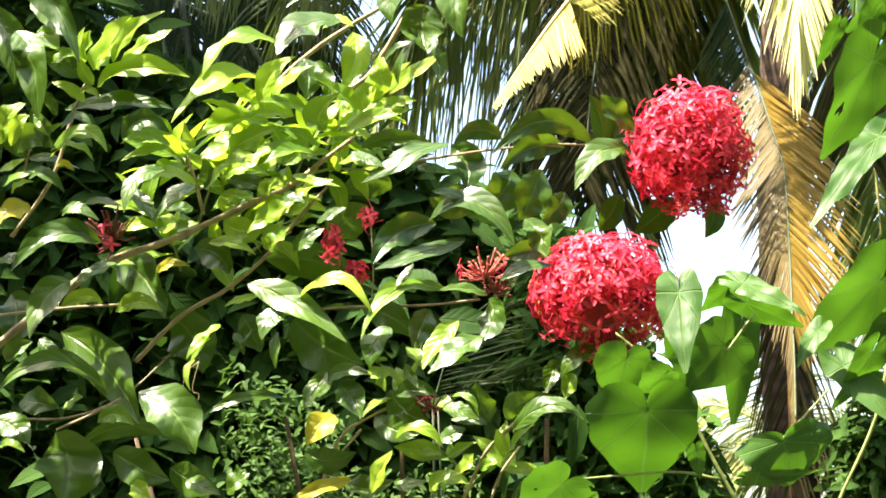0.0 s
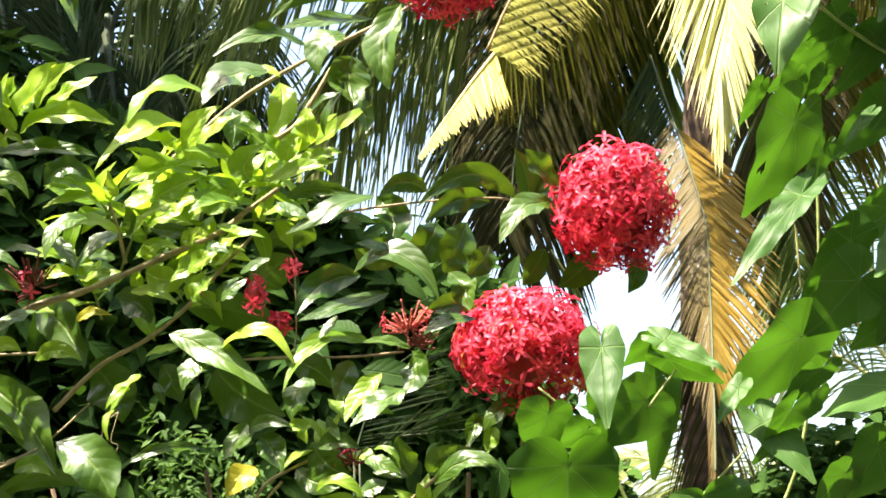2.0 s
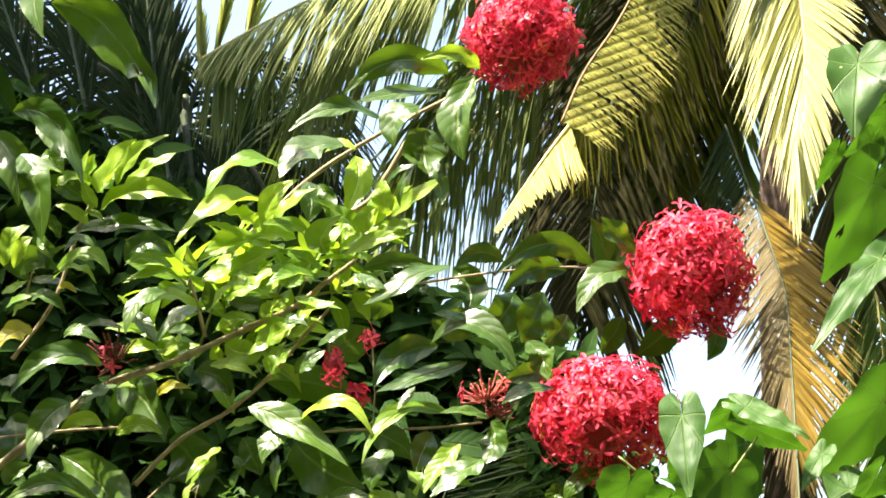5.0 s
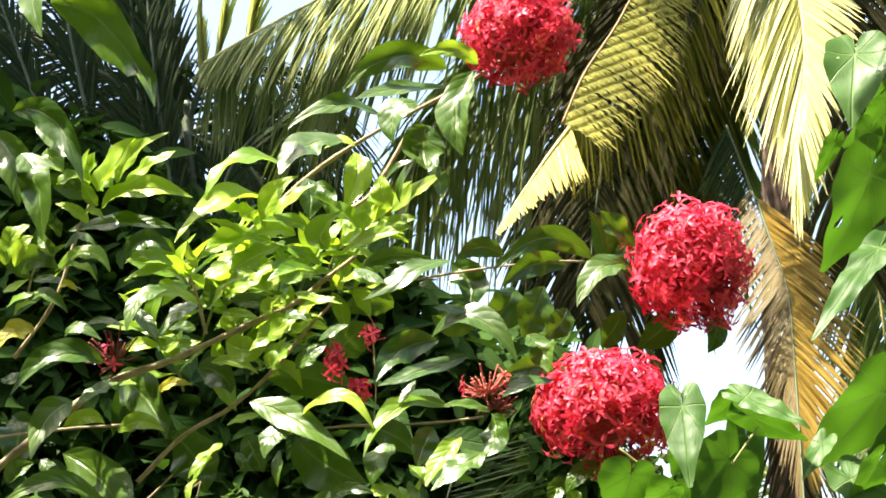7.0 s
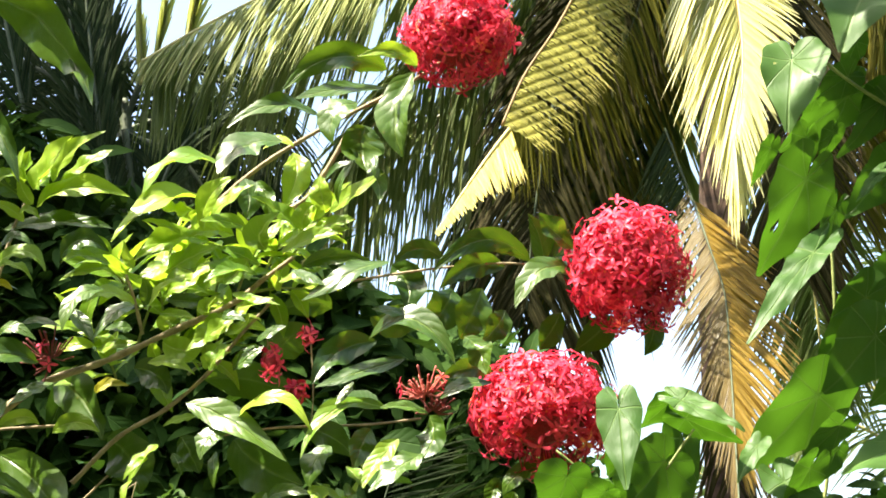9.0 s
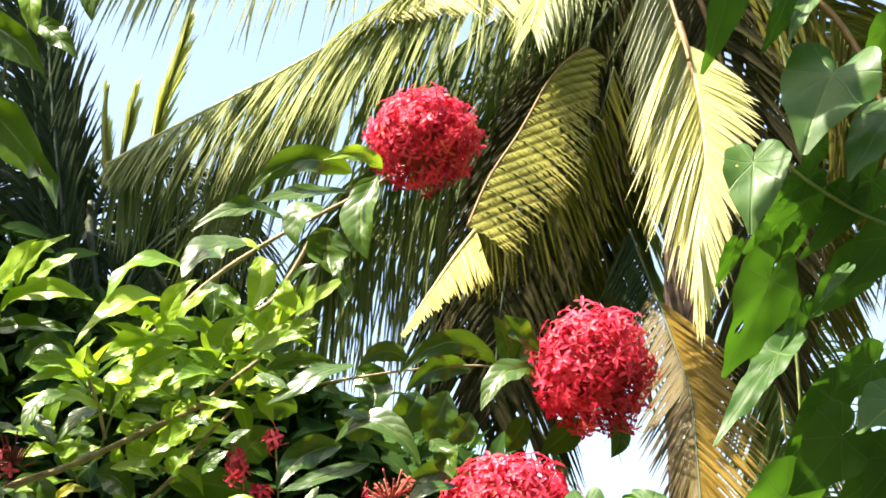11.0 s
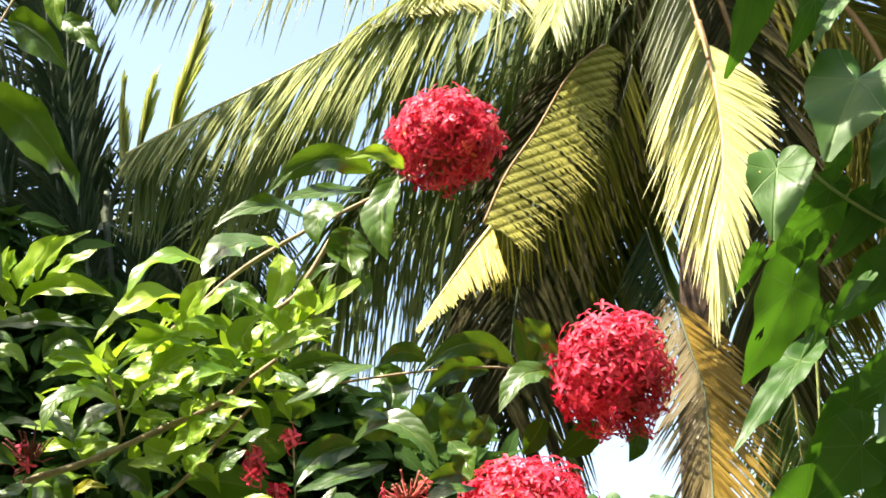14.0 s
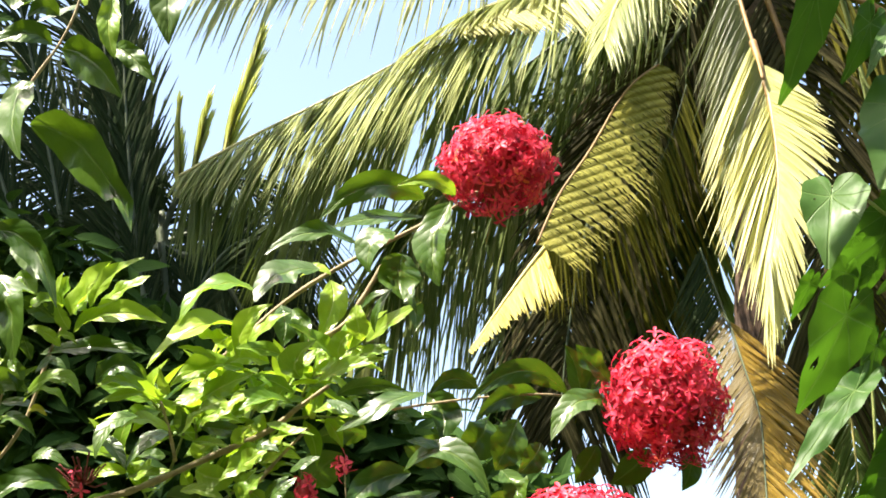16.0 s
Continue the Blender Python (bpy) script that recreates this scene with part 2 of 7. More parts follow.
# Near-black green with deep shade put into it.
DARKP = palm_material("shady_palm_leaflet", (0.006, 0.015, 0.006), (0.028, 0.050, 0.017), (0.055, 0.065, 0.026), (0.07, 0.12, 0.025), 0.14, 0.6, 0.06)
YOLKG = palm_material("young_palm_leaflet", (0.34, 0.42, 0.10), (0.66, 0.70, 0.26), (0.60, 0.62, 0.24), (0.75, 0.75, 0.12), 0.5)
YOLK = palm_material("yellow_palm_leaflet", (0.66, 0.53, 0.07), (0.88, 0.75, 0.20), (0.84, 0.72, 0.26), (0.9, 0.75, 0.15), 0.4)
# Rib colour darkened to go with the shaded leaflets.
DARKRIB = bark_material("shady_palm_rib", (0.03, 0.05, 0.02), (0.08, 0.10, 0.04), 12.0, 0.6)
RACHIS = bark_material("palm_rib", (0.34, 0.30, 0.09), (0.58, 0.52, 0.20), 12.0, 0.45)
OLDRIB = bark_material("old_palm_rib", (0.17, 0.09, 0.03), (0.36, 0.21, 0.06), 14.0, 0.6)
TRUNK = bark_material("palm_trunk", (0.04, 0.026, 0.018), (0.15, 0.09, 0.06), 6.0, 0.9, rings=55.0)
FIBRE = bark_material("palm_fibre", (0.05, 0.035, 0.02), (0.20, 0.13, 0.07), 25.0, 0.95)
FOLIAGE = bark_material("hedge_foliage", (0.012, 0.03, 0.008), (0.05, 0.10, 0.02), 9.0, 0.8)
SOIL = bark_material("grassy_soil", (0.02, 0.028, 0.010), (0.06, 0.07, 0.03), 1.5, 0.95)

# ---- building helpers ----
AT = {}
RNG = random.Random(11)


def thing(name, loc, label, category, group="", kind=""):
    e = new(name)
    e.location = loc
    e.empty_display_size = 0.1
    AT[e.name] = Matrix.Translation(loc)
    return tagged(e, label, category, group, kind)


def hang(ob, parent, m):
    """Parents ob, which stands at m in the world."""
    ob.parent = parent
    ob.matrix_basis = AT[parent.name].inverted() @ m
    AT[ob.name] = m
    return ob


def solid(name, verts, faces, material, uvs=None, smooth=True):
    me = bpy.data.meshes.new(name)
    me.from_pydata([tuple(v) for v in verts], [], faces)
    me.materials.append(material)
    if uvs is not None:
        layer = me.uv_layers.new(name="UVMap")
        idx = np.empty(len(me.loops), dtype=np.int32)
        me.loops.foreach_get("vertex_index", idx)
        layer.data.foreach_set("uv", np.asarray(uvs, dtype=np.float32)[idx].ravel())
    if smooth:
        me.polygons.foreach_set("use_smooth", [True] * len(me.polygons))
    return me


def part(name, me, parent, m, label=""):
    return tagged(hang(new(name, me), parent, m), label)


def world_part(name, verts, faces, material, parent, uvs=None, label="", kind=""):
    """A part whose vertices are given in the world; its origin goes to its first vertex."""
    o = Vector(verts[0])
    me = solid(name, [Vector(v) - o for v in verts], faces, material, uvs)
    return tagged(part(name, me, parent, Matrix.Translation(o), label), kind=kind)


def smooth_line(points, steps):
    """A Catmull-Rom curve through the points."""
    p = [Vector(q) for q in points]
    p = [2 * p[0] - p[1], *p, 2 * p[-1] - p[-2]]
    out = []
    for i in range(1, len(p) - 2):
        for k in range(steps):
            t = k / steps
            a, b, c, d = p[i - 1:i + 3]
            out.append(0.5 * (2 * b + (c - a) * t + (2 * a - 5 * b + 4 * c - d) * t * t + (3 * b - a - 3 * c + d) * t ** 3))
    return out + [p[-2]]


def tube(points, r0, r1, sides=8, knots=0.0):
    verts, faces = [], []
    n = len(points)
    for i, p in enumerate(points):
        d = (points[min(i + 1, n - 1)] - points[max(i - 1, 0)]).normalized()
        a = d.cross(Vector((0.31, 0.87, 0.4))).normalized()
        b = d.cross(a)
        r = r0 + (r1 - r0) * i / (n - 1)
        r *= 1 + knots * noise.noise(p * 40)
        for k in range(sides):
            w = 2 * math.pi * k / sides
            verts.append(p + (a * math.cos(w) + b * math.sin(w)) * r)
    for i in range(n - 1):
        for k in range(sides):
            j = (k + 1) % sides
            faces.append((i * sides + k, i * sides + j, (i + 1) * sides + j, (i + 1) * sides + k))
    faces.append(tuple(range(sides - 1, -1, -1)))
    faces.append(tuple(range((n - 1) * sides, n * sides)))
    return verts, faces


def branch(parent, points, r0, r1, name="branch", material=None, steps=6):
    v, f = tube(smooth_line(points, steps), r0, r1, 8, 0.35)
    return world_part(name, v, f, material or TWIG, parent)


# ---- leaves ----
def blade(length, width, curl, fold, wave, seed, nu=12, nv=6, belly=0.85, point=0.5):
    """Points, faces and UVs of an elliptic, pointed leaf along +x that arches down, twists, sways and waves at its margin."""
    verts, uvs, faces = [], [], []
    r = random.Random(round(seed * 1000))
    twist, sway, ripple, hook = r.uniform(-0.7, 0.7), r.uniform(-0.10, 0.10), r.uniform(4.5, 10), r.uniform(0.0, 0.16)
    for i in range(nu + 1):
        u = i / nu
        h = width / 2 * max(0.0, math.sin(math.pi * u ** belly)) ** 0.85 * (1 - point * max(0.0, u - 0.55) ** 1.5 / 0.3) + 0.0012
        for j in range(nv + 1):
            s = 2 * j / nv - 1
            across = s * h * (1 - 0.25 * fold) * (1 + 0.04 * math.sin(u * ripple * 1.9 + seed * 3 + s))
            lift = fold * h * (abs(s) - 0.35) + 0.24 * h * noise.noise(Vector((u * 6, s * 1.8, seed * 2.3))) + wave * h * abs(s) ** 2 * math.sin(u * ripple + seed + (1.4 if s > 0 else 0))
            c, k = math.cos(twist * u), math.sin(twist * u)
            z = -curl * length * u * u - hook * length * u ** 5 + lift * c + across * k
            x = length * (u - 0.32 * curl * curl * u ** 3)
            verts.append((x, across * c - lift * k + sway * length * math.sin(math.pi * u) + 0.5 * sway * length * u * u, z))
            uvs.append((u, j / nv))
    w = nv + 1
    for i in range(nu):
        for j in range(nv):
            faces.append((i * w + j, (i + 1) * w + j, (i + 1) * w + j + 1, i * w + j + 1))
    return verts, faces, uvs


OUTLINE = smooth_line([(a, r, 0) for a, r in ((0.0, 1.0), (0.025, 0.90), (0.06, 0.79), (0.12, 0.69), (0.2, 0.61), (0.3, 0.55), (0.42, 0.52), (0.55, 0.50), (0.7, 0.45), (0.83, 0.37), (0.93, 0.25), (1.0, 0.08))], 8)
HEART_A, HEART_R = [p.x for p in OUTLINE], [p.y for p in OUTLINE]


def heart_blade(length, width, curl, fold, wave, seed, bites=0):
    """The same for a broad heart-shaped leaf whose stalk joins at the origin."""
    rings, secs = 12, 72
    verts, uvs, faces = [(0, 0, 0)], [(0, 0.5)], []
    r = random.Random(seed)
    skew = r.uniform(-0.14, 0.14)
    for i in range(1, rings + 1):
        q = i / rings
        for k in range(secs):
            th = -math.pi + 2 * math.pi * (k + 0.5) / secs
            a = abs(th) / math.pi
            rad = float(np.interp(a, HEART_A, HEART_R))
            x = length * rad * q * math.cos(th)
            y = width * 0.92 * rad * q * math.sin(th) * (1 + skew * (1 if th > 0 else -1)) * (1 + 0.035 * math.sin(9 * th + seed) * q)
            z = -curl * (x * abs(x) + 0.8 * y * y) / length + fold * (abs(y) - 0.1 * width) + wave * width * q * q * math.sin(3 * th + seed) * 0.5 + 0.006 * length * math.sin(th * 9) * q * q + 0.13 * width * q * noise.noise(Vector((x / width * 2.2, y / width * 2.2, seed * 1.7)))
            verts.append((x, y, z))
            uvs.append((q, th / (2 * math.pi) + 0.5))
    for k in range(secs):
        if k + 1 < secs:
            faces.append((0, 1 + k, 2 + k))
    for i in range(rings - 1):
        for k in range(secs - 1):
            a = 1 + i * secs + k
            faces.append((a, a + secs, a + secs + 1, a + 1))
    gone = set()
    for _ in range(bites):
        c = r.randrange(secs, len(faces) - secs)
        gone |= {c, c + 1, c + secs - 1} if r.random() < 0.4 else {c}
    faces = [f for i, f in enumerate(faces) if i not in gone]
    return verts, faces, uvs


def facing(base, tip, roll, front=(0, -0.9, 0.42)):
    """Axes with x from base to tip and z turned to the front and up, then rolled."""
    x = (Vector(tip) - Vector(base)).normalized()
    z = Vector(front)
    z = (z - x * z.dot(x)).normalized()
    y = z.cross(x)
    return Matrix.Translation(base) @ Matrix((x, y, z)).transposed().to_4x4() @ Matrix.Rotation(radians(roll), 4, "X")


def spray_leaf(parent, material, base, mid, tip, width, tilt, fold=0.3, label=""):
    """A pointed elliptic leaf whose midrib bends from base through mid to tip; tilt turns its face from level with the viewer up to the sun."""
    a, m, b = Vector(base), Vector(mid), Vector(tip)
    c = 2 * m - (a + b) / 2
    r = random.Random(int(a.x * 7919 + a.z * 104729 + b.x * 3571))
    seed = r.random() * 40
    ripple, sag, twist, wavy = r.uniform(7, 17), r.uniform(-0.02, 0.12), r.uniform(-0.5, 0.5), r.uniform(0.12, 0.36) * (0.5 if 26 < tilt < 39 and material is MATURE else 1)
    if tilt < -13:
        twist, wavy, sag = 0.3 * twist, 0.5 * wavy, 0.4 * sag
    width = width / max(0.6, math.cos(radians(tilt)))
    length = (m - a).length + (b - m).length
    nu, nv = 14, 6
    verts, uvs, faces = [], [], []
    for i in range(nu + 1):
        u = i / nu
        p = a * (1 - u) ** 2 + c * 2 * u * (1 - u) + b * u * u
        d = ((c - a) * (1 - u) + (b - c) * u).normalized()
        f = Vector((0, -1, 0.05))
        f = (f - d * f.dot(d)).normalized()
        s = d.cross(f)
        if s.dot(SUN) < 0:
            s = -s
        k = radians(tilt) + twist * (u - 0.5)
        n = f * math.cos(k) + s * math.sin(k)
        y = n.cross(d)
        h = width / 2 * math.sin(math.pi * u ** 0.88) ** 0.82 * (1 - 0.35 * max(0.0, u - 0.6) ** 1.4 / 0.28) + 0.0008
        drop = sag * length * math.sin(math.pi * u)
        for j in range(nv + 1):
            t = 2 * j / nv - 1
            edge = h * t * (1 + 0.05 * math.sin(u * ripple * 1.7 + seed + t))
            lift = fold * h * (abs(t) - 0.4) + 0.24 * h * noise.noise(Vector((u * 6, t * 1.6, seed))) + wavy * h * t * t * math.sin(u * ripple + seed + (1.7 if t > 0 else 0))
            verts.append(p + y * edge + n * (lift + drop) - a)
            uvs.append((u, j / nv))
    w = nv + 1
    for i in range(nu):
        for j in range(nv):
            faces.append((i * w + j, (i + 1) * w + j, (i + 1) * w + j + 1, i * w + j + 1))
    return part("leaf", solid("leaf", verts, faces, material, uvs), parent, Matrix.Translation(a), label)


def heart_leaf(parent, base, tip, width, roll=0.0, curl=0.15, fold=0.12, wave=0.06, bites=0, front=(0, -0.8, 0.6), stalk=None, label=""):
    base, width = Vector(base).lerp(Vector(tip), 0.11), width * 1.12
    length = (Vector(tip) - base).length
    v, f, uv = heart_blade(length, width, curl, fold, wave, int(abs(base.x) * 7919 + base.z * 1047) % 999, bites)
    ob = part("leaf", solid("leaf", v, f, HEART, uv), parent, facing(base, tip, roll, front) @ Matrix.Rotation(-curl * 0.5, 4, "Y"), label)
    if stalk:
        base = base + Vector((0, 0.004, 0))
        mid = (base + Vector(stalk)) / 2 + Vector((0, 0.012, 0.012))
        tv, tf = tube(smooth_line((stalk, mid, base), 4), 0.0026, 0.0018, 6)
        world_part("leaf_stalk", tv, tf, STALK, parent)
    return ob


SMALL = {}


def shoot(parent, material, base, tip, pairs, size):
    """A twig with opposite pairs of leaves, each pair turned against the last, smaller towards the tip."""
    base, tip = Vector(base), Vector(tip)
    d = (tip - base).normalized()
    a = d.cross(Vector((0.2, -1, 0.1))).normalized()
    b = d.cross(a)
    tv, tf = tube(smooth_line((base, (base + tip) / 2 + Vector((0, 0, 0.006)), tip), 4), 0.0028, 0.0017, 6)
    world_part("twig", tv, tf, STALK if material is YOUNG else TWIG, parent)
    turn = RNG.uniform(0, 3)
    for i in range(pairs):
        q = (i + 1) / pairs
        p = base.lerp(tip, 0.25 + 0.75 * q)
        turn += 1.57 + RNG.uniform(-0.3, 0.3)
        for s in (0, math.pi):
            out = a * math.cos(turn + s) + b * math.sin(turn + s)
            lean = 1.0 - 0.5 * q
            way = (out * lean + d * (0.15 + 0.75 * q * q) + Vector((RNG.uniform(-0.25, 0.25), 0, 0.15))).normalized()
            length = size * RNG.uniform(0.85, 1.35) * (1.0 - 0.35 * q * q)
            key = (material.name, RNG.randrange(20))
            if key not in SMALL:
                v, f, uv = blade(1.0, RNG.uniform(0.34, 0.44), RNG.uniform(0.05, 0.35), RNG.uniform(0.1, 0.45), 0.2, key[1] + len(material.name), 10, 4, 0.9, 0.25)
                SMALL[key] = solid("leaf", v, f, material, uv)
            part("leaf", SMALL[key], parent, facing(p, p + way, RNG.uniform(-40, 40), (out.x * 0.3 - RNG.uniform(0, 0.5), -RNG.uniform(0.3, 0.8), RNG.uniform(0.5, 1.1))) @ Matrix.Scale(length, 4))


def leaf_cloud(name, parent, material, n, place, size, seed):
    """Many small folded leaves as one mass; place(rng) gives each one's point."""
    r = random.Random(seed)
    verts, faces, uvs = [], [], []
    shape = ((0, 0), (0.16, 0.32), (0.4, 0.5), (0.68, 0.4), (0.88, 0.17), (1, 0))
    for _ in range(n):
        p = Vector(place(r))
        w = Vector((r.uniform(-1, 1), r.uniform(-1, 0.6), r.uniform(-0.9, 0.4))).normalized()
        L = size * r.uniform(0.6, 1.3)
        m = facing(p, p + w, r.uniform(-50, 50), (0, -0.4, 0.9))
        k = len(verts)
        wd = L * r.uniform(0.32, 0.44)
        for u, h in shape:
            for s in ((-1, 0, 1) if h else (0,)):
                verts.append(m @ Vector((L * u, s * h * wd, -0.25 * L * u * u + 0.3 * abs(s) * h * wd)))
                uvs.append((u, 0.5 + 0.5 * s))
        faces += [(k, k + 1, k + 2), (k, k + 2, k + 3)]
        for c in (k + 1, k + 4, k + 7):
            faces += [(c, c + 3, c + 4, c + 1), (c + 1, c + 4, c + 5, c + 2)]
        faces += [(k + 10, k + 13, k + 11), (k + 11, k + 13, k + 12)]
    return world_part(name, verts, faces, material, parent, uvs, kind="stuff")


# ---- flower heads ----
def floret_mesh(seed):
    """A four-petalled star on its thin tube; opens along +z."""
    r = random.Random(seed)
    verts, uvs, faces = [], [], []
    for k in range(4):
        a = k * math.pi / 2 + r.uniform(-0.15, 0.15)
        L, w, up = 0.0180 * r.uniform(0.85, 1.12), 0.0066 * r.uniform(0.85, 1.15), r.uniform(-0.25, 0.3)
        c, s = math.cos(a), math.sin(a)
        i = len(verts)
        for u, h, z in ((0.02, 0.25, 0), (0.3, 0.85, 0.0012), (0.6, 1.0, 0.0015), (0.85, 0.6, 0.0), (1.0, 0.05, -0.002)):
            for t in (-0.5, 0, 0.5):
                x, y = L * u, w * h * t
                verts.append((x * c - y * s, x * s + y * c, z + up * L * u * u + (0.0009 if t == 0 else 0) * -1))
                uvs.append((u, t + 0.5))
        for q in range(4):
            for t in range(2):
                b = i + q * 3 + t
                faces.append((b, b + 3, b + 4, b + 1))
    i = len(verts)
    for z, rad in ((0.001, 0.0013), (-0.034, 0.0008)):
        for k in range(3):
            w = k * 2.094
            verts.append((rad * math.cos(w), rad * math.sin(w), z))
            uvs.append((0.5, 0.5))
    for k in range(3):
        faces.append((i + k, i + (k + 1) % 3, i + 3 + (k + 1) % 3, i + 3 + k))
    return solid("floret", verts, faces, PETAL, uvs)


FLORETS = [floret_mesh(s) for s in range(6)]


def flower_head(parent, centre, rx, ry, rz, count, label, seed, low=-0.75, tail=0, gap=None):
    """A ball of star florets round a core of tubes and calyces."""
    r = random.Random(seed)
    c = Vector(centre)
    core = bmesh.new()
    bmesh.ops.create_icosphere(core, subdivisions=3, radius=1)
    for v in core.verts:
        q = v.co.copy()
        v.co = Vector((q.x * rx, q.y * ry, q.z * rz)) * (0.76 + 0.12 * noise.noise(q * 6 + Vector((seed, 0, 0))))
        if q.z < -0.3:
            v.co *= 0.8
    me = bpy.data.meshes.new("flower_head")
    core.to_mesh(me)
    core.free()
    me.materials.append(CALYX)
    head = part("flower_head", me, parent, Matrix.Translation(c), label)
    for i in range(count):
        z = 1 - (1 - low) * (i + 0.5) / count
        a = i * 2.39996 + r.uniform(-0.2, 0.2)
        s = math.sqrt(max(0, 1 - z * z))
        q = Vector((s * math.cos(a), s * math.sin(a), z)) + Vector((r.uniform(-1, 1), r.uniform(-1, 1), r.uniform(-1, 1))) * 0.07
        if gap and (q - Vector(gap)).length < 0.27:
            continue
        p = Vector((q.x * rx, q.y * ry, q.z * rz)) * (r.uniform(0.86, 1.04) if r.random() < 0.85 else r.uniform(1.04, 1.13))
        nrm = (Vector((q.x / rx, q.y / ry, q.z / rz)).normalized() + Vector((r.uniform(-1, 1), r.uniform(-1, 1), r.uniform(-1, 1))) * 0.4).normalized()
        m = Matrix.Translation(c + p) @ nrm.to_track_quat("Z", "Y").to_matrix().to_4x4() @ Matrix.Rotation(r.uniform(0, 6.3), 4, "Z") @ Matrix.Scale(r.uniform(0.85, 1.2), 4)
        part("floret", FLORETS[r.randrange(6)], head, m)
    for _ in range(tail):
        q = c + Vector((rx * r.uniform(-0.35, 0.6), ry * r.uniform(-0.6, 0.2), -rz * r.uniform(0.9, 1.16)))
        way = Vector((r.uniform(-0.6, 0.6), r.uniform(-0.8, 0.2), -1)).normalized()
        part("floret", FLORETS[r.randrange(6)], head, Matrix.Translation(q) @ way.to_track_quat("Z", "Y").to_matrix().to_4x4() @ Matrix.Scale(r.uniform(0.8, 1.1), 4))
        tv, tf = tube([c.lerp(q, 0.6), c.lerp(q, 0.85) + Vector((0, 0, 0.003)), q], 0.0008, 0.0007, 5)
        world_part("floret_stalk", tv, tf, CALYX, head)
    return head


def spent_head(parent, centre, size, count, seed, label, florets=0, material=None):
    """What is left of a head: bare branching stalks with calyces, and a few florets."""
    r = random.Random(seed)
    c = Vector(centre)
    verts, faces = [], []
    tips = []
    for i in range(count):
        d = Vector((r.uniform(-1, 1), r.uniform(-1, 0.5), r.uniform(-0.3, 1))).normalized()
        e = c + d * size * r.uniform(0.5, 1.0)
        tips.append((e, d))
        tv, tf = tube([c, c.lerp(e, 0.5) + Vector((0, 0, -0.1 * size)), c.lerp(e, 0.9), e], 0.0009, 0.0019, 5)
        k = len(verts)
        verts += tv
        faces += [tuple(k + x for x in f) for f in tf]
    head = world_part("spent_flower_head", verts, faces, material or DRIED, parent, label=label)
    for e, d in tips[:florets]:
        m = Matrix.Translation(e) @ d.to_track_quat("Z", "Y").to_matrix().to_4x4() @ Matrix.Scale(0.9, 4)
        part("floret", FLORETS[r.randrange(6)], head, m)
    return head


# ---- palms ----
def leaflet(p, way, length, width, droop, side, r, ripple=0.0):
    """One folded, tapering leaflet that bends down, with waves along it where it ripples; points, faces, UVs."""
    verts, uvs, faces = [], [], []
    secs = ((0, 0.35), (0.12, 0.9), (0.4, 1.0), (0.7, 0.7), (0.9, 0.35), (1.0, 0.04))
    if ripple:
        secs = tuple((i / 36, min(1.0, 0.35 + i / 9, (37 - i) / 16)) for i in range(37))
    twist = r.uniform(-0.5, 0.5) * (0.3 if ripple else 1)
    last = p
    for i, (u, h) in enumerate(secs):
        q = p + way * length * u + Vector((0, 0, -1)) * length * droop * u * u
        if ripple:
            wave = math.sin(q.dot(Vector((-0.36, 0, 0.93))) * 106)
            q += way.cross(side) * ripple * wave
        d = (q - last).normalized() if i else way
        last = q
        across = (side - d * side.dot(d)).normalized()
        nrm = d.cross(across)
        turn = twist * u + (0.55 + 0.75 * wave if ripple else 0)
        w = across * math.cos(turn) + nrm * math.sin(turn)
        lift = w.cross(d) * width * h * 0.22
        verts += [q - w * width * h / 2 + lift, q, q + w * width * h / 2 + lift]
        uvs += [(u, 0.0), (u, 0.5), (u, 1.0)]
    for i in range(len(secs) - 1):
        for k in (0, 1):
            a = i * 3 + k
            faces.append((a, a + 3, a + 4, a + 1))
    return verts, faces, uvs


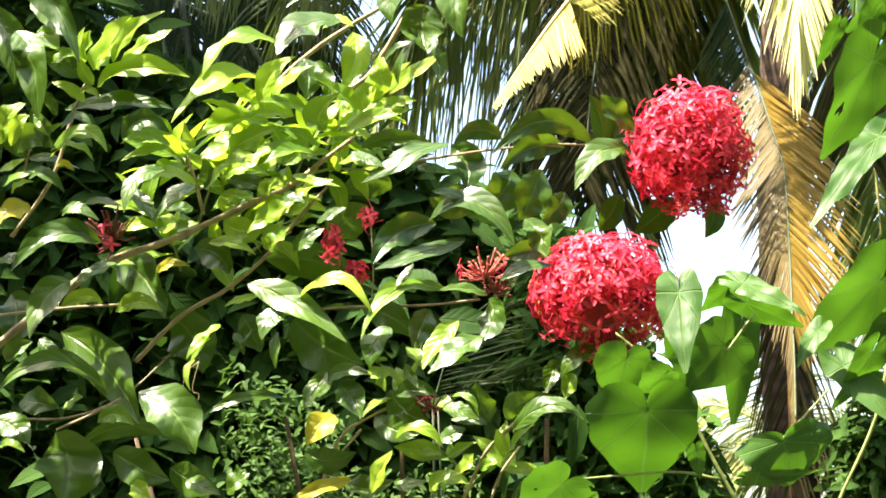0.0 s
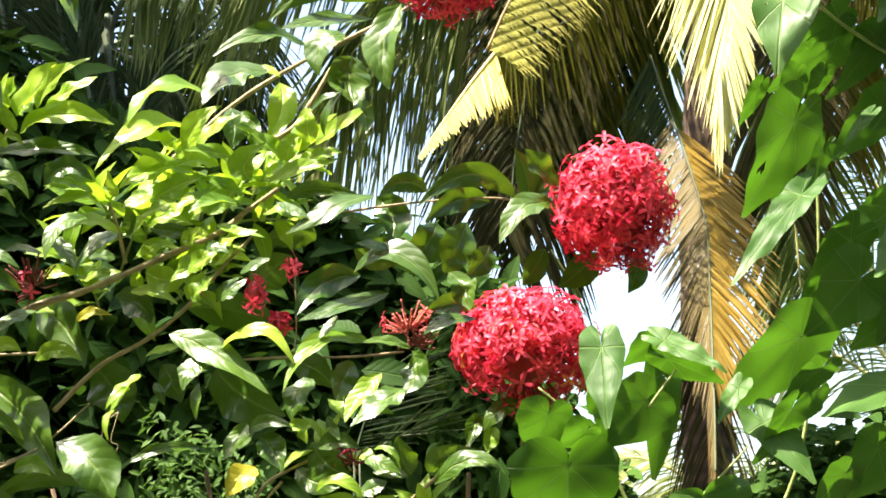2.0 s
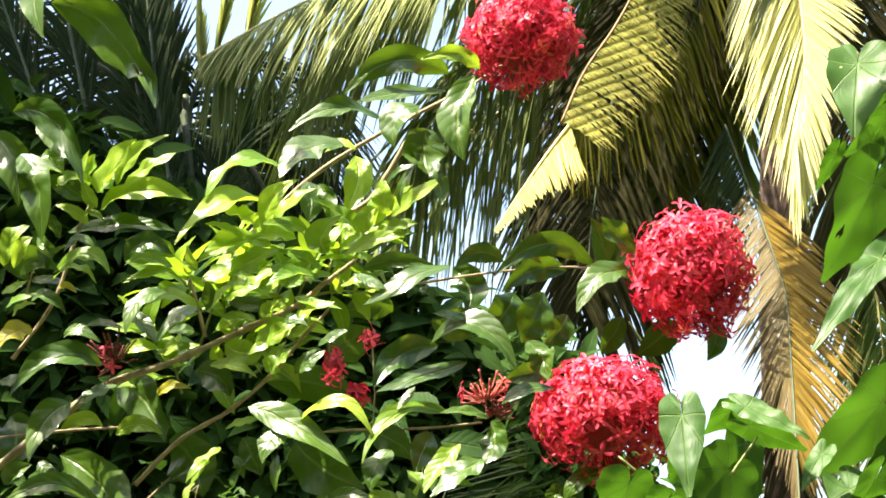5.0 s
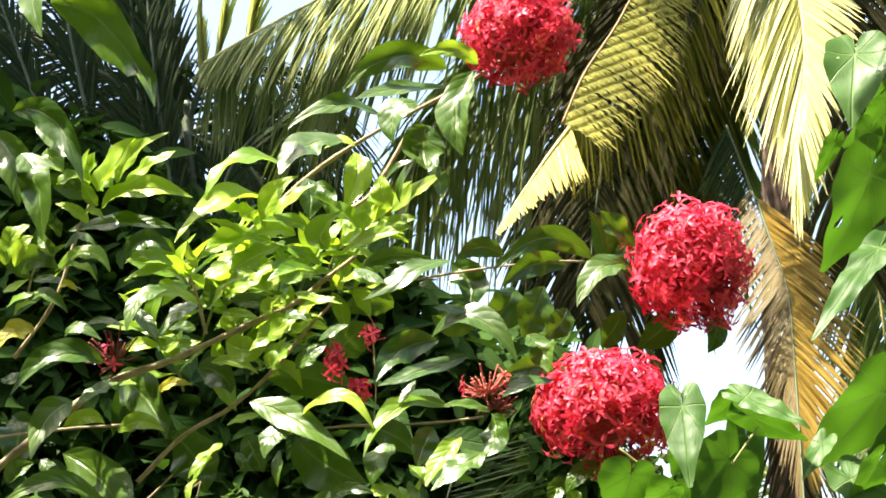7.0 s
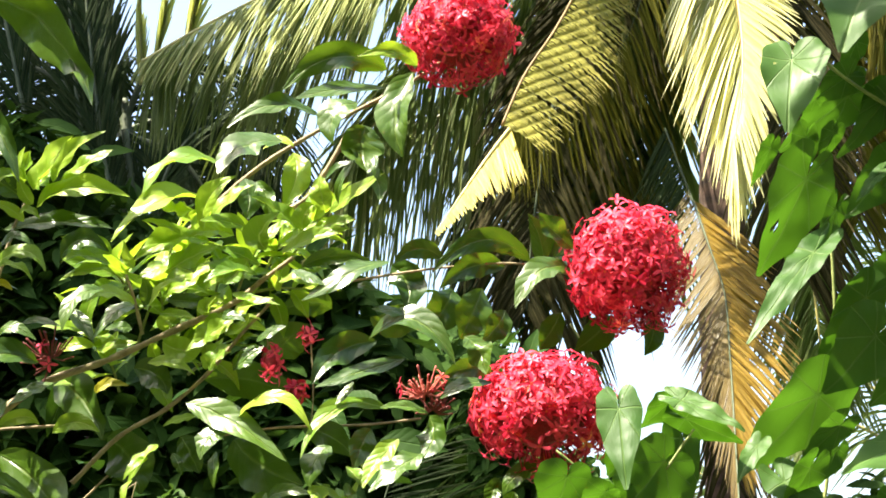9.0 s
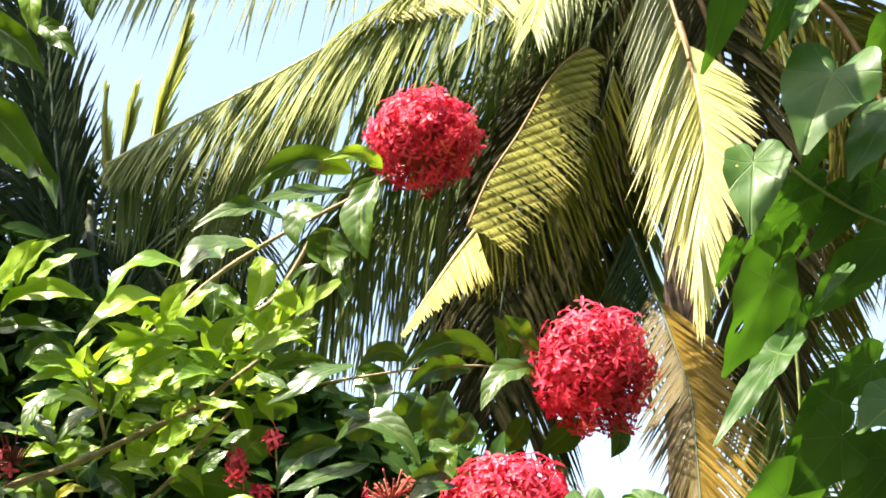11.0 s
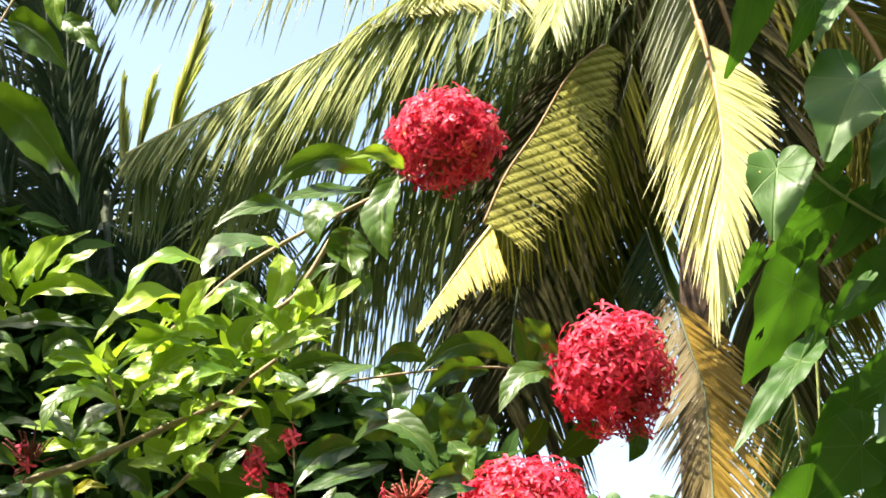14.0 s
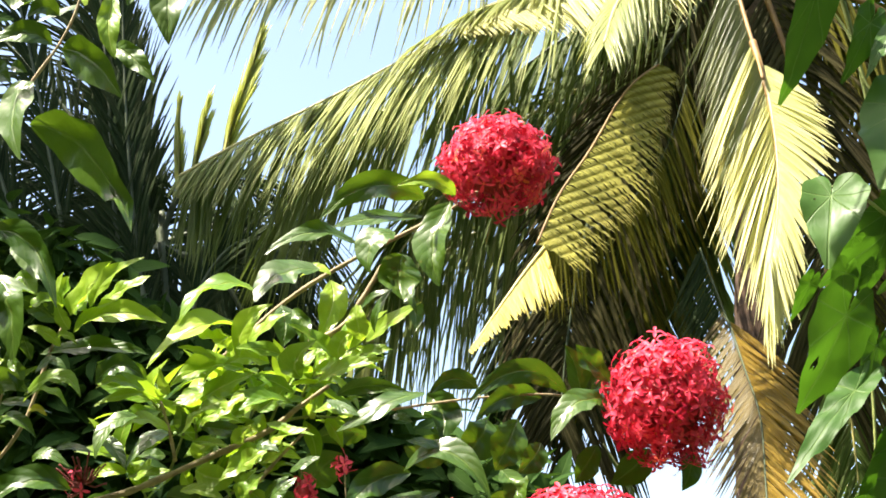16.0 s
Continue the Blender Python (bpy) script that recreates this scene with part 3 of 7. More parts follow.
def frond(palm, rib, count, length, width, material, face, droop=0.5, lean=0.55, rib_r=(0.022, 0.005), rib_material=None, apart=False, seed=0, taper=(0.55, 1.0, 0.45), splay=1.0, label=""):
    """A feather frond: a rib along the points, leaflets down both sides of it, in the plane that faces `face`."""
    r = random.Random(seed)
    line = smooth_line(rib, 10)
    tv, tf = tube(line, rib_r[0], rib_r[1], 7)
    body = world_part("frond", tv, tf, rib_material or RACHIS, palm, label=label)
    verts, faces, uvs = [], [], []
    n = len(line) - 1
    for s in (1, -1):
        for i in range(count):
            q = (i + r.uniform(0.1, 0.9)) / count
            if r.random() < 0.07:
                continue
            tuft = noise.noise(Vector((q * 22, seed * 3.7, s * 5.0)))
            k = min(int(q * n), n - 1)
            p = line[k].lerp(line[k + 1], q * n - k)
            d = (line[min(k + 2, n)] - line[max(k - 1, 0)]).normalized()
            fc = Vector(face)
            fc = (fc - d * fc.dot(d)).normalized()
            side = d.cross(fc) * s
            t = taper[0] + (taper[1] - taper[0]) * q / 0.4 if q < 0.4 else taper[1] + (taper[2] - taper[1]) * (q - 0.4) / 0.6
            way = (side * splay + d * (lean + 0.5 * q + 0.4 * tuft) + fc * (r.uniform(-0.05, 0.25) + 0.25 * tuft) + Vector((r.uniform(-1, 1), r.uniform(-1, 1), r.uniform(-1, 1))) * 0.18).normalized()
            v, f, u = leaflet(p, way, length * t * r.uniform(0.88, 1.08), width * r.uniform(0.8, 1.15), droop * r.uniform(0.75, 1.25), d, r)
            if apart:
                o = v[0]
                part("leaflet", solid("leaflet", [x - o for x in v], f, material, u), body, Matrix.Translation(o))
            else:
                b = len(verts)
                verts += v
                uvs += u
                faces += [tuple(b + x for x in g) for g in f]
    if not apart:
        world_part("foliage", verts, faces, material, body, uvs, kind="stuff")
    return body


def fringe(palm, rib, keys, count, width, material, droop=0.1, jitter=0.06, seed=0, rib_r=(0.02, 0.006), rib_material=None, tufts=0.2, face=None, ripple=0.0, label=""):
    """One side of a feather frond: leaflets along the rib whose direction and length go from key to key (place on the rib, way, length); face is where their blades look."""
    r = random.Random(seed)
    line = smooth_line(rib, 10)
    tv, tf = tube(line, rib_r[0], rib_r[1], 7)
    body = world_part("frond", tv, tf, rib_material or RACHIS, palm, label=label)
    n = len(line) - 1
    for i in range(count):
        q = (i + r.uniform(0.1, 0.9)) / count
        k = min(int(q * n), n - 1)
        p = line[k].lerp(line[k + 1], q * n - k)
        d = (line[min(k + 2, n)] - line[max(k - 1, 0)]).normalized()
        for (q0, w0, l0), (q1, w1, l1) in zip(keys, keys[1:]):
            if q <= q1:
                g = (q - q0) / (q1 - q0)
                break
        tuft = tufts * noise.noise(Vector((q * 26, seed * 3.7, 2.0)))
        way = Vector(w0).lerp(Vector(w1), g).normalized()
        way = (way + d * tuft + Vector((r.uniform(-1, 1), r.uniform(-1, 1), r.uniform(-1, 1))) * jitter + Vector((0, -0.4 * tuft, 0))).normalized()
        v, f, u = leaflet(p, way, (l0 + (l1 - l0) * g) * r.uniform(0.85, 1.08), width * r.uniform(0.8, 1.2), droop * r.uniform(0.6, 1.4), way.cross(Vector(face)).normalized() if face else d, r, ripple)
        o = v[0]
        part("leaflet", solid("leaflet", [x - o for x in v], f, material, u), body, Matrix.Translation(o))
    return body



# ---- ground ----
gv = [(x * 40.0, y * 40.0, 0.05 * math.sin(x * 3.1 + y * 1.7)) for y in range(-50, 51) for x in range(-50, 51)]
gf = [(j * 101 + i, j * 101 + i + 1, (j + 1) * 101 + i + 1, (j + 1) * 101 + i) for j in range(100) for i in range(100)]
ground = tagged(new("ground", solid("ground", gv, gf, SOIL)), "grassy brown garden soil under the plants", "ground", kind="structure")

# ---- the coconut palm behind the shrubs ----
palm = thing("coconut_palm", (1.744, 9.6, 0), "tall coconut palm with drooping sunlit green and golden fronds", "palm tree", "coconut palms")
tv, tf = tube(smooth_line(((1.864, 9.6, -0.1), (1.742, 9.600, 1.822), (1.748, 9.600, 3.811), (1.901, 9.600, 6.572), (1.919, 9.600, 7.626)), 16), 0.17, 0.12, 14, 0.12)
world_part("trunk", tv, tf, TRUNK, palm, label="grey-brown ringed trunk")
tv, tf = tube(smooth_line(((1.866, 9.550, 6.065), (1.864, 9.500, 6.519), (1.879, 9.500, 7.179)), 6), 0.17, 0.26, 12, 0.4)
world_part("crown_sheath", tv, tf, FIBRE, palm, label="brown fibrous leaf sheath")
fringe(palm, ((1.101, 8.600, 5.628), (0.974, 8.500, 5.492), (0.849, 8.400, 5.307), (0.679, 8.300, 4.976), (0.501, 8.200, 4.674), (0.374, 8.100, 4.362)), ((0, (0.9, -0.35, -0.5), 0.14), (0.3, (0.85, -0.35, -0.6), 0.27), (0.6, (0.82, -0.35, -0.6), 0.44), (1, (0.75, -0.35, -0.4), 0.3),), 150, 0.016, OLIVE, droop=0.22, jitter=0.022, seed=2, face=(-0.3, -0.75, 0.6), ripple=0.0012, rib_r=(0.007, 0.007), rib_material=OLDRIB, label='folded drooping frond with a golden rib')
# Ends of the same folded frond, painted dim where shade falls.
fringe(palm, ((1.223, 8.360, 5.393), (1.101, 8.360, 5.020), (0.939, 8.360, 4.755), (0.783, 8.360, 4.607), (0.538, 8.360, 4.476), (0.416, 8.360, 4.427)), ((0, (0.3, 0, -1), 0.35), (0.5, (0.35, 0, -1), 0.42), (0.8, (0.06, 0, -1), 0.4), (1, (0.05, 0, -1), 0.36),), 64, 0.016, DIM, droop=0.1, jitter=0.07, seed=203, rib_r=(0.002, 0.002), rib_material=DARKRIB, label='hanging ends of the folded frond')
fringe(palm, ((0.420, 8.200, 4.378), (0.300, 8.100, 4.191), (0.167, 8.000, 3.968), (0.025, 7.900, 3.726)), ((0, (0.22, -0.5, -1), 0.36), (0.25, (0.25, -0.5, -1), 0.3), (0.6, (0.45, -0.5, -0.9), 0.15), (1, (0.4, -0.5, -0.9), 0.03),), 60, 0.02, YOLK, droop=0.02, jitter=0.05, seed=3, rib_r=(0.012, 0.004), label='bright yellow tip of a frond')
# One frond: sunlit colour below, shade-darkened colour for its upper leaflets.
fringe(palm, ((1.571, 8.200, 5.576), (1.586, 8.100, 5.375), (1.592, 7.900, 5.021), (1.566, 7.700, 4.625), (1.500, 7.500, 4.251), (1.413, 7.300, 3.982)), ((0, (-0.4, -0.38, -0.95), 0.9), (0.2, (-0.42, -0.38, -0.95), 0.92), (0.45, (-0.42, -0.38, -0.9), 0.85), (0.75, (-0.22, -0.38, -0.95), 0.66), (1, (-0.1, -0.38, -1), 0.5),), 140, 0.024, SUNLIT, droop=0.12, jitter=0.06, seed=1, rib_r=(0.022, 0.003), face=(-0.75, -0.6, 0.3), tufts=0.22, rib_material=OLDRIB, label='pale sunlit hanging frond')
fringe(palm, ((1.523, 8.500, 6.211), (1.554, 8.300, 5.782), (1.576, 8.150, 5.483), (1.565, 7.950, 5.238)), ((0, (-0.4, -0.2, -0.95), 0.7), (1, (-0.46, -0.25, -0.95), 0.8),), 90, 0.018, GREYP, droop=0.12, jitter=0.06, seed=19, rib_r=(0.013, 0.009), face=(0.2, -0.9, 0.1), tufts=0.22, rib_material=OLDRIB, label='grey-green upper leaflets of the hanging frond, coloured as shaded')
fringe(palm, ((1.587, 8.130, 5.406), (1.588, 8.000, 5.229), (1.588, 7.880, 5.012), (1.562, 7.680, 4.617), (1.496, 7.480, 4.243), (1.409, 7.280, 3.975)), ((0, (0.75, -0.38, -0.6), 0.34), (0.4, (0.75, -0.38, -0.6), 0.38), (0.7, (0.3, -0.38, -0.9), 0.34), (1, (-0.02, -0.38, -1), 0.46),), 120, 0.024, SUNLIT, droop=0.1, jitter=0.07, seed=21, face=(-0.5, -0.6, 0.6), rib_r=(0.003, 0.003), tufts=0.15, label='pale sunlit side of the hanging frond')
# Dim top and brown side have their shade put into the colour.
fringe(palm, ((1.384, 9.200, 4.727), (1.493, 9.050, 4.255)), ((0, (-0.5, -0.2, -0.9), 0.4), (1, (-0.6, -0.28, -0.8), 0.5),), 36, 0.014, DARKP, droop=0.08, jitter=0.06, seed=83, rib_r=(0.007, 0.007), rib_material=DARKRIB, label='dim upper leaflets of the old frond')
fringe(palm, ((1.482, 9.050, 4.298), (1.541, 8.800, 3.889), (1.575, 8.600, 3.571), (1.548, 8.400, 3.164), (1.514, 8.200, 2.722), (1.480, 8.000, 2.472), (1.420, 7.700, 2.173)), ((0, (-0.62, -0.28, -0.8), 0.42), (0.3, (-0.6, -0.28, -0.8), 0.54), (0.52, (-0.35, -0.28, -1), 0.45), (0.68, (-0.2, -0.28, -1), 0.24), (1, (-0.15, -0.1, -1), 0.16),), 140, 0.017, GOLDSHADE, droop=0.05, jitter=0.05, seed=8, rib_r=(0.007, 0.005), rib_material=DARKRIB, tufts=0.1, label='shaded brown side of the old golden hanging frond')
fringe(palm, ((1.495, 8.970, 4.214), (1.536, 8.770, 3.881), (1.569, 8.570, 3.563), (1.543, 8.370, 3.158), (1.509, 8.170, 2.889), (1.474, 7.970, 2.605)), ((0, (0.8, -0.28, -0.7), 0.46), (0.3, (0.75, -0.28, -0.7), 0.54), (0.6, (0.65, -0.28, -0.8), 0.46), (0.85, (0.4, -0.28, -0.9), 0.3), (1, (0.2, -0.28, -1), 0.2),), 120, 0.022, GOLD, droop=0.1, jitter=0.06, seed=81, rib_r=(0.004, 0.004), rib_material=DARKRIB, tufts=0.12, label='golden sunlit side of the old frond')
fringe(palm, ((1.148, 8.900, 6.546), (0.871, 8.900, 6.429), (0.527, 8.900, 6.293), (0.255, 8.900, 6.197), (0.085, 8.900, 6.128), (-0.084, 8.900, 6.025)), ((0, (0.4, -0.6, -0.9), 0.62), (0.4, (0.5, -0.6, -0.85), 0.55), (0.7, (0.6, -0.6, -0.6), 0.4), (1, (0.5, -0.6, -0.6), 0.2),), 210, 0.022, SUNLIT, droop=0.12, jitter=0.07, seed=6, face=(-0.4, -0.6, 0.7), rib_r=(0.02, 0.006), tufts=0.15, label='sunlit upper frond')
fringe(palm, ((1.154, 8.950, 6.582), (0.876, 8.950, 6.464), (0.530, 8.950, 6.331), (0.256, 8.950, 6.234), (0.086, 8.950, 6.165), (-0.084, 8.950, 6.062), (-0.286, 8.950, 5.910)), ((0, (-0.5, -0.6, -0.6), 0.3), (0.5, (-0.6, -0.6, -0.6), 0.35), (1, (-0.7, -0.6, -0.6), 0.3),), 120, 0.02, PALEP, droop=0.3, jitter=0.08, seed=68, rib_r=(0.006, 0.005), tufts=0.2, label='sunlit upper frond')
# Arching frond: lit leaflets painted pale, its shaded side painted darker green.
fringe(palm, ((-1.710, 9.200, 5.165), (-1.441, 9.200, 5.335), (-1.102, 9.150, 5.504), (-0.763, 9.100, 5.669), (-0.424, 9.050, 5.846), (-0.084, 9.000, 6.038), (0.256, 8.950, 6.223), (0.631, 8.900, 6.409)), ((0, (-0.4, -0.3, -0.8), 0.16), (0.1, (-0.4, -0.35, -0.8), 0.3), (0.3, (-0.45, -0.35, -0.85), 0.6), (0.5, (-0.5, -0.35, -0.85), 0.85), (0.8, (-0.5, -0.35, -0.85), 0.9), (1, (-0.3, -0.35, -0.9), 0.8),), 230, 0.016, MIDP, droop=0.25, jitter=0.08, seed=4, face=(-0.35, -0.6, 0.7), rib_r=(0.012, 0.004), tufts=0.35, label='long arching frond')
fringe(palm, ((-1.689, 9.300, 5.227), (-1.490, 9.300, 5.354), (-1.114, 9.250, 5.540), (-0.771, 9.200, 5.707), (-0.428, 9.150, 5.886), (-0.085, 9.100, 6.080), (0.259, 9.050, 6.268)), ((0, (-0.1, 0, -0.95), 0.5), (0.3, (-0.25, 0, -0.9), 0.75), (0.6, (-0.35, 0, -0.9), 0.9), (1, (-0.1, 0, -1), 0.85),), 160, 0.019, GREENP, droop=0.2, jitter=0.12, seed=41, rib_r=(0.004, 0.003), tufts=0.4, label='shaded side of the arching frond')
fringe(palm, ((1.318, 9.700, 6.788), (0.941, 9.700, 6.538), (0.570, 9.700, 6.291), (0.240, 9.700, 6.008)), ((0, (-0.2, -0.1, -0.95), 0.6), (0.5, (-0.3, -0.1, -0.9), 0.6), (1, (-0.5, -0.1, -0.8), 0.4),), 110, 0.018, GREENP, droop=0.2, jitter=0.1, seed=69, rib_r=(0.012, 0.006), rib_material=DARKRIB, tufts=0.3, label='dark green frond behind')
fringe(palm, ((0.834, 9.700, 3.664), (0.899, 9.700, 3.560), (0.948, 9.700, 3.491)), ((0, (0.5, 0, -0.9), 0.25), (1, (0.45, 0, -0.9), 0.3),), 9, 0.012, GREENP, droop=0.1, jitter=0.1, seed=16, rib_r=(0.006, 0.004), label='thin green leaflets against the sky')
frond(palm, ((1.824, 9.900, 7.417), (0.853, 9.900, 6.894), (-0.091, 9.900, 6.262), (-0.675, 9.900, 5.773), (-1.028, 9.900, 5.376)), 85, 0.9, 0.026, GREENP, (0.1, -0.5, 0.9), droop=1.0, lean=0.8, apart=True, seed=5, taper=(0.9, 1.0, 0.6), rib_r=(0.03, 0.006), splay=0.5, label="shaded arching frond")
frond(palm, ((1.699, 9.200, 7.102), (1.203, 8.833, 6.483), (0.884, 8.467, 5.981), (0.746, 8.100, 5.513)), 80, 0.46, 0.024, PALEP, (-0.2, -0.8, 0.6), droop=0.6, lean=1.8, apart=True, seed=66, rib_r=(0.025, 0.008), label="sunlit upper frond")
# Six fronds out of view, added overhead to shade the hanging ones.
frond(palm, ((1.6, 9.9, 7.6), (0.5, 10.0, 8.7), (-1.0, 10.0, 8.9), (-2.4, 9.9, 8.1)), 110, 0.8, 0.045, GREENP, (0, 0, 1), droop=0.4, lean=0.5, seed=120, rib_r=(0.04, 0.01), label="unseen high spreading green frond, added for its shade")
frond(palm, ((1.6, 10.0, 7.6), (0.8, 10.6, 8.8), (-0.4, 11.2, 9.0), (-1.6, 11.7, 8.2)), 110, 0.8, 0.045, GREENP, (0, 0, 1), droop=0.4, lean=0.5, seed=121, rib_r=(0.04, 0.01), label="unseen high spreading green frond, added for its shade")
frond(palm, ((1.6, 9.8, 7.6), (0.9, 9.8, 8.9), (-0.2, 9.7, 9.6), (-1.5, 9.6, 9.4)), 110, 0.8, 0.045, GREENP, (0, 0, 1), droop=0.4, lean=0.5, seed=122, rib_r=(0.04, 0.01), label="unseen high spreading green frond, added for its shade")
frond(palm, ((1.8, 10.0, 7.6), (1.6, 10.6, 9.0), (1.2, 11.2, 9.6)), 110, 0.8, 0.045, GREENP, (0, 0, 1), droop=0.4, lean=0.5, seed=123, rib_r=(0.04, 0.01), label="unseen high spreading green frond, added for its shade")
frond(palm, ((1.9, 9.8, 7.6), (3.0, 9.8, 8.6), (4.4, 9.7, 8.0)), 110, 0.8, 0.045, GREENP, (0, 0, 1), droop=0.4, lean=0.5, seed=124, rib_r=(0.04, 0.01), label="unseen high spreading green frond, added for its shade")
frond(palm, ((1.9, 9.4, 7.6), (3.0, 8.8, 8.4), (4.2, 8.0, 7.6)), 110, 0.8, 0.045, GREENP, (0, 0, 1), droop=0.4, lean=0.5, seed=125, rib_r=(0.04, 0.01), label="unseen high spreading green frond, added for its shade")
frond(palm, ((1.701, 9.200, 7.123), (0.624, 9.200, 7.078), (-0.448, 9.200, 6.796), (-1.579, 9.200, 6.591)), 150, 0.64, 0.026, PALEP, (0.0, -0.8, 0.7), droop=1.0, lean=0.3, apart=True, seed=7, taper=(1.0, 1.0, 0.7), rib_r=(0.03, 0.006), splay=0.6, label="high overhanging frond")
# Crown shade beside the trunk is painted into these dim leaflets.
frond(palm, ((1.785, 9.600, 6.677), (2.358, 9.600, 6.115), (2.621, 9.600, 5.261), (2.617, 9.600, 4.304)), 110, 0.7, 0.03, DIM, (-0.2, -1, 0.2), droop=0.6, lean=0.8, apart=True, seed=22, rib_material=OLDRIB, rib_r=(0.03, 0.01), label="shade-dimmed frond hanging beside the trunk")
frond(palm, ((1.810, 9.400, 6.732), (2.691, 9.400, 6.337), (3.054, 9.400, 5.562), (3.176, 9.400, 4.638)), 110, 0.75, 0.03, DIM, (-0.2, -1, 0.2), droop=0.7, lean=0.7, apart=True, seed=23, rib_material=OLDRIB, rib_r=(0.03, 0.01), label="shade-dimmed frond hanging beside the trunk")
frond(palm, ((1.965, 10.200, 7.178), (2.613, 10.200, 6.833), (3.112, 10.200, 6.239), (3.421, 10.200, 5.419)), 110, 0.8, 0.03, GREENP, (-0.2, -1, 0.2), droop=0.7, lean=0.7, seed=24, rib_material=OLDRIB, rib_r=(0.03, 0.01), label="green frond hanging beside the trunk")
frond(palm, ((1.819, 9.300, 6.653), (2.009, 9.300, 5.947), (2.105, 9.300, 5.271), (2.139, 9.300, 4.484), (2.119, 9.300, 3.936)), 90, 0.7, 0.028, DRYSHADE, (-0.2, -1, 0.2), droop=0.5, lean=0.8, apart=True, seed=9, taper=(0.8, 1.0, 0.7), rib_material=OLDRIB, label="old brown frond by the trunk")
frond(palm, ((1.766, 9.900, 6.984), (1.248, 9.900, 6.228), (0.859, 9.900, 5.388), (0.665, 9.900, 4.516), (0.585, 9.900, 3.795)), 105, 0.7, 0.030, DRYSHADE, (-0.1, -1, 0.1), droop=0.6, lean=0.8, apart=True, seed=10, taper=(0.8, 1.0, 0.8), rib_material=DARKRIB, label="old brown frond hanging in the shade")
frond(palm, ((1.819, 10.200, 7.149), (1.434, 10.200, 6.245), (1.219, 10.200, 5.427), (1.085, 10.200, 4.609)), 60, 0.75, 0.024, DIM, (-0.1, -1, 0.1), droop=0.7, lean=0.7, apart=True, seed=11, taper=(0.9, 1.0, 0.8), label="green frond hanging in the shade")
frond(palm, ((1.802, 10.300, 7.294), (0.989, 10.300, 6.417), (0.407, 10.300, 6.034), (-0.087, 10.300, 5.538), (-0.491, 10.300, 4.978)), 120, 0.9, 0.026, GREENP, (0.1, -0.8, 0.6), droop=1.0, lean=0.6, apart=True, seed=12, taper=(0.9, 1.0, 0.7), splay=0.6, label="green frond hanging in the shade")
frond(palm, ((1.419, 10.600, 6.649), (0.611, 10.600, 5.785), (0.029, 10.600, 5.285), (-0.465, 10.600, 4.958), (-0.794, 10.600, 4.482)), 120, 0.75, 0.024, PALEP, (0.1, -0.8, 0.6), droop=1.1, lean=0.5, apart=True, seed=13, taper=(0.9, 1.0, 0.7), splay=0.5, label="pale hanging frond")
# Dark fill under the crown: its shade is painted as dark leaflets.
frond(palm, ((1.785, 10.700, 7.425), (1.469, 10.700, 6.609), (1.282, 10.700, 5.745), (1.169, 10.700, 4.524)), 110, 0.7, 0.034, DARKP, (-0.1, -1, 0.1), droop=0.6, lean=0.9, seed=100, taper=(0.8, 1.0, 0.9), rib_material=DARKRIB, label="dark frond hanging in the shade")
frond(palm, ((1.777, 10.900, 7.535), (1.207, 10.900, 6.568), (0.979, 10.900, 5.482), (0.875, 10.900, 4.183)), 110, 0.7, 0.034, DRYSHADE, (-0.1, -1, 0.1), droop=0.6, lean=0.9, seed=101, taper=(0.8, 1.0, 0.9), rib_material=DARKRIB, label="dark frond hanging in the shade")
frond(palm, ((1.850, 10.600, 7.370), (1.649, 10.600, 6.432), (1.498, 10.600, 5.582), (1.391, 10.600, 4.733)), 110, 0.7, 0.034, GREENP, (-0.1, -1, 0.1), droop=0.6, lean=0.9, seed=102, taper=(0.8, 1.0, 0.9), rib_material=DARKRIB, label="dark frond hanging in the shade")
frond(palm, ((1.789, 11.000, 7.495), (0.926, 11.000, 6.389), (0.548, 11.000, 5.430), (0.422, 11.000, 4.283)), 110, 0.7, 0.034, DARKP, (-0.1, -1, 0.1), droop=0.6, lean=0.9, seed=103, taper=(0.8, 1.0, 0.9), rib_material=DARKRIB, label="dark frond hanging in the shade")
frond(palm, ((1.658, 9.350, 3.418), (1.686, 9.350, 3.023), (1.696, 9.350, 2.571), (1.681, 9.350, 1.814)), 40, 0.42, 0.014, DRYSHADE, (-0.3, -1, 0.2), droop=0.9, lean=0.7, seed=15, splay=0.7, taper=(0.9, 1.0, 0.9), rib_material=OLDRIB, rib_r=(0.016, 0.008), label="old brown frond by the trunk")
frond(palm, ((2.191, 10.000, 5.759), (2.328, 10.000, 4.779), (2.382, 10.000, 4.049), (2.408, 10.000, 3.479)), 90, 0.7, 0.024, GREENP, (-0.2, -1, 0.2), droop=0.6, lean=0.8, apart=True, seed=14, label="green frond hanging beside the trunk")

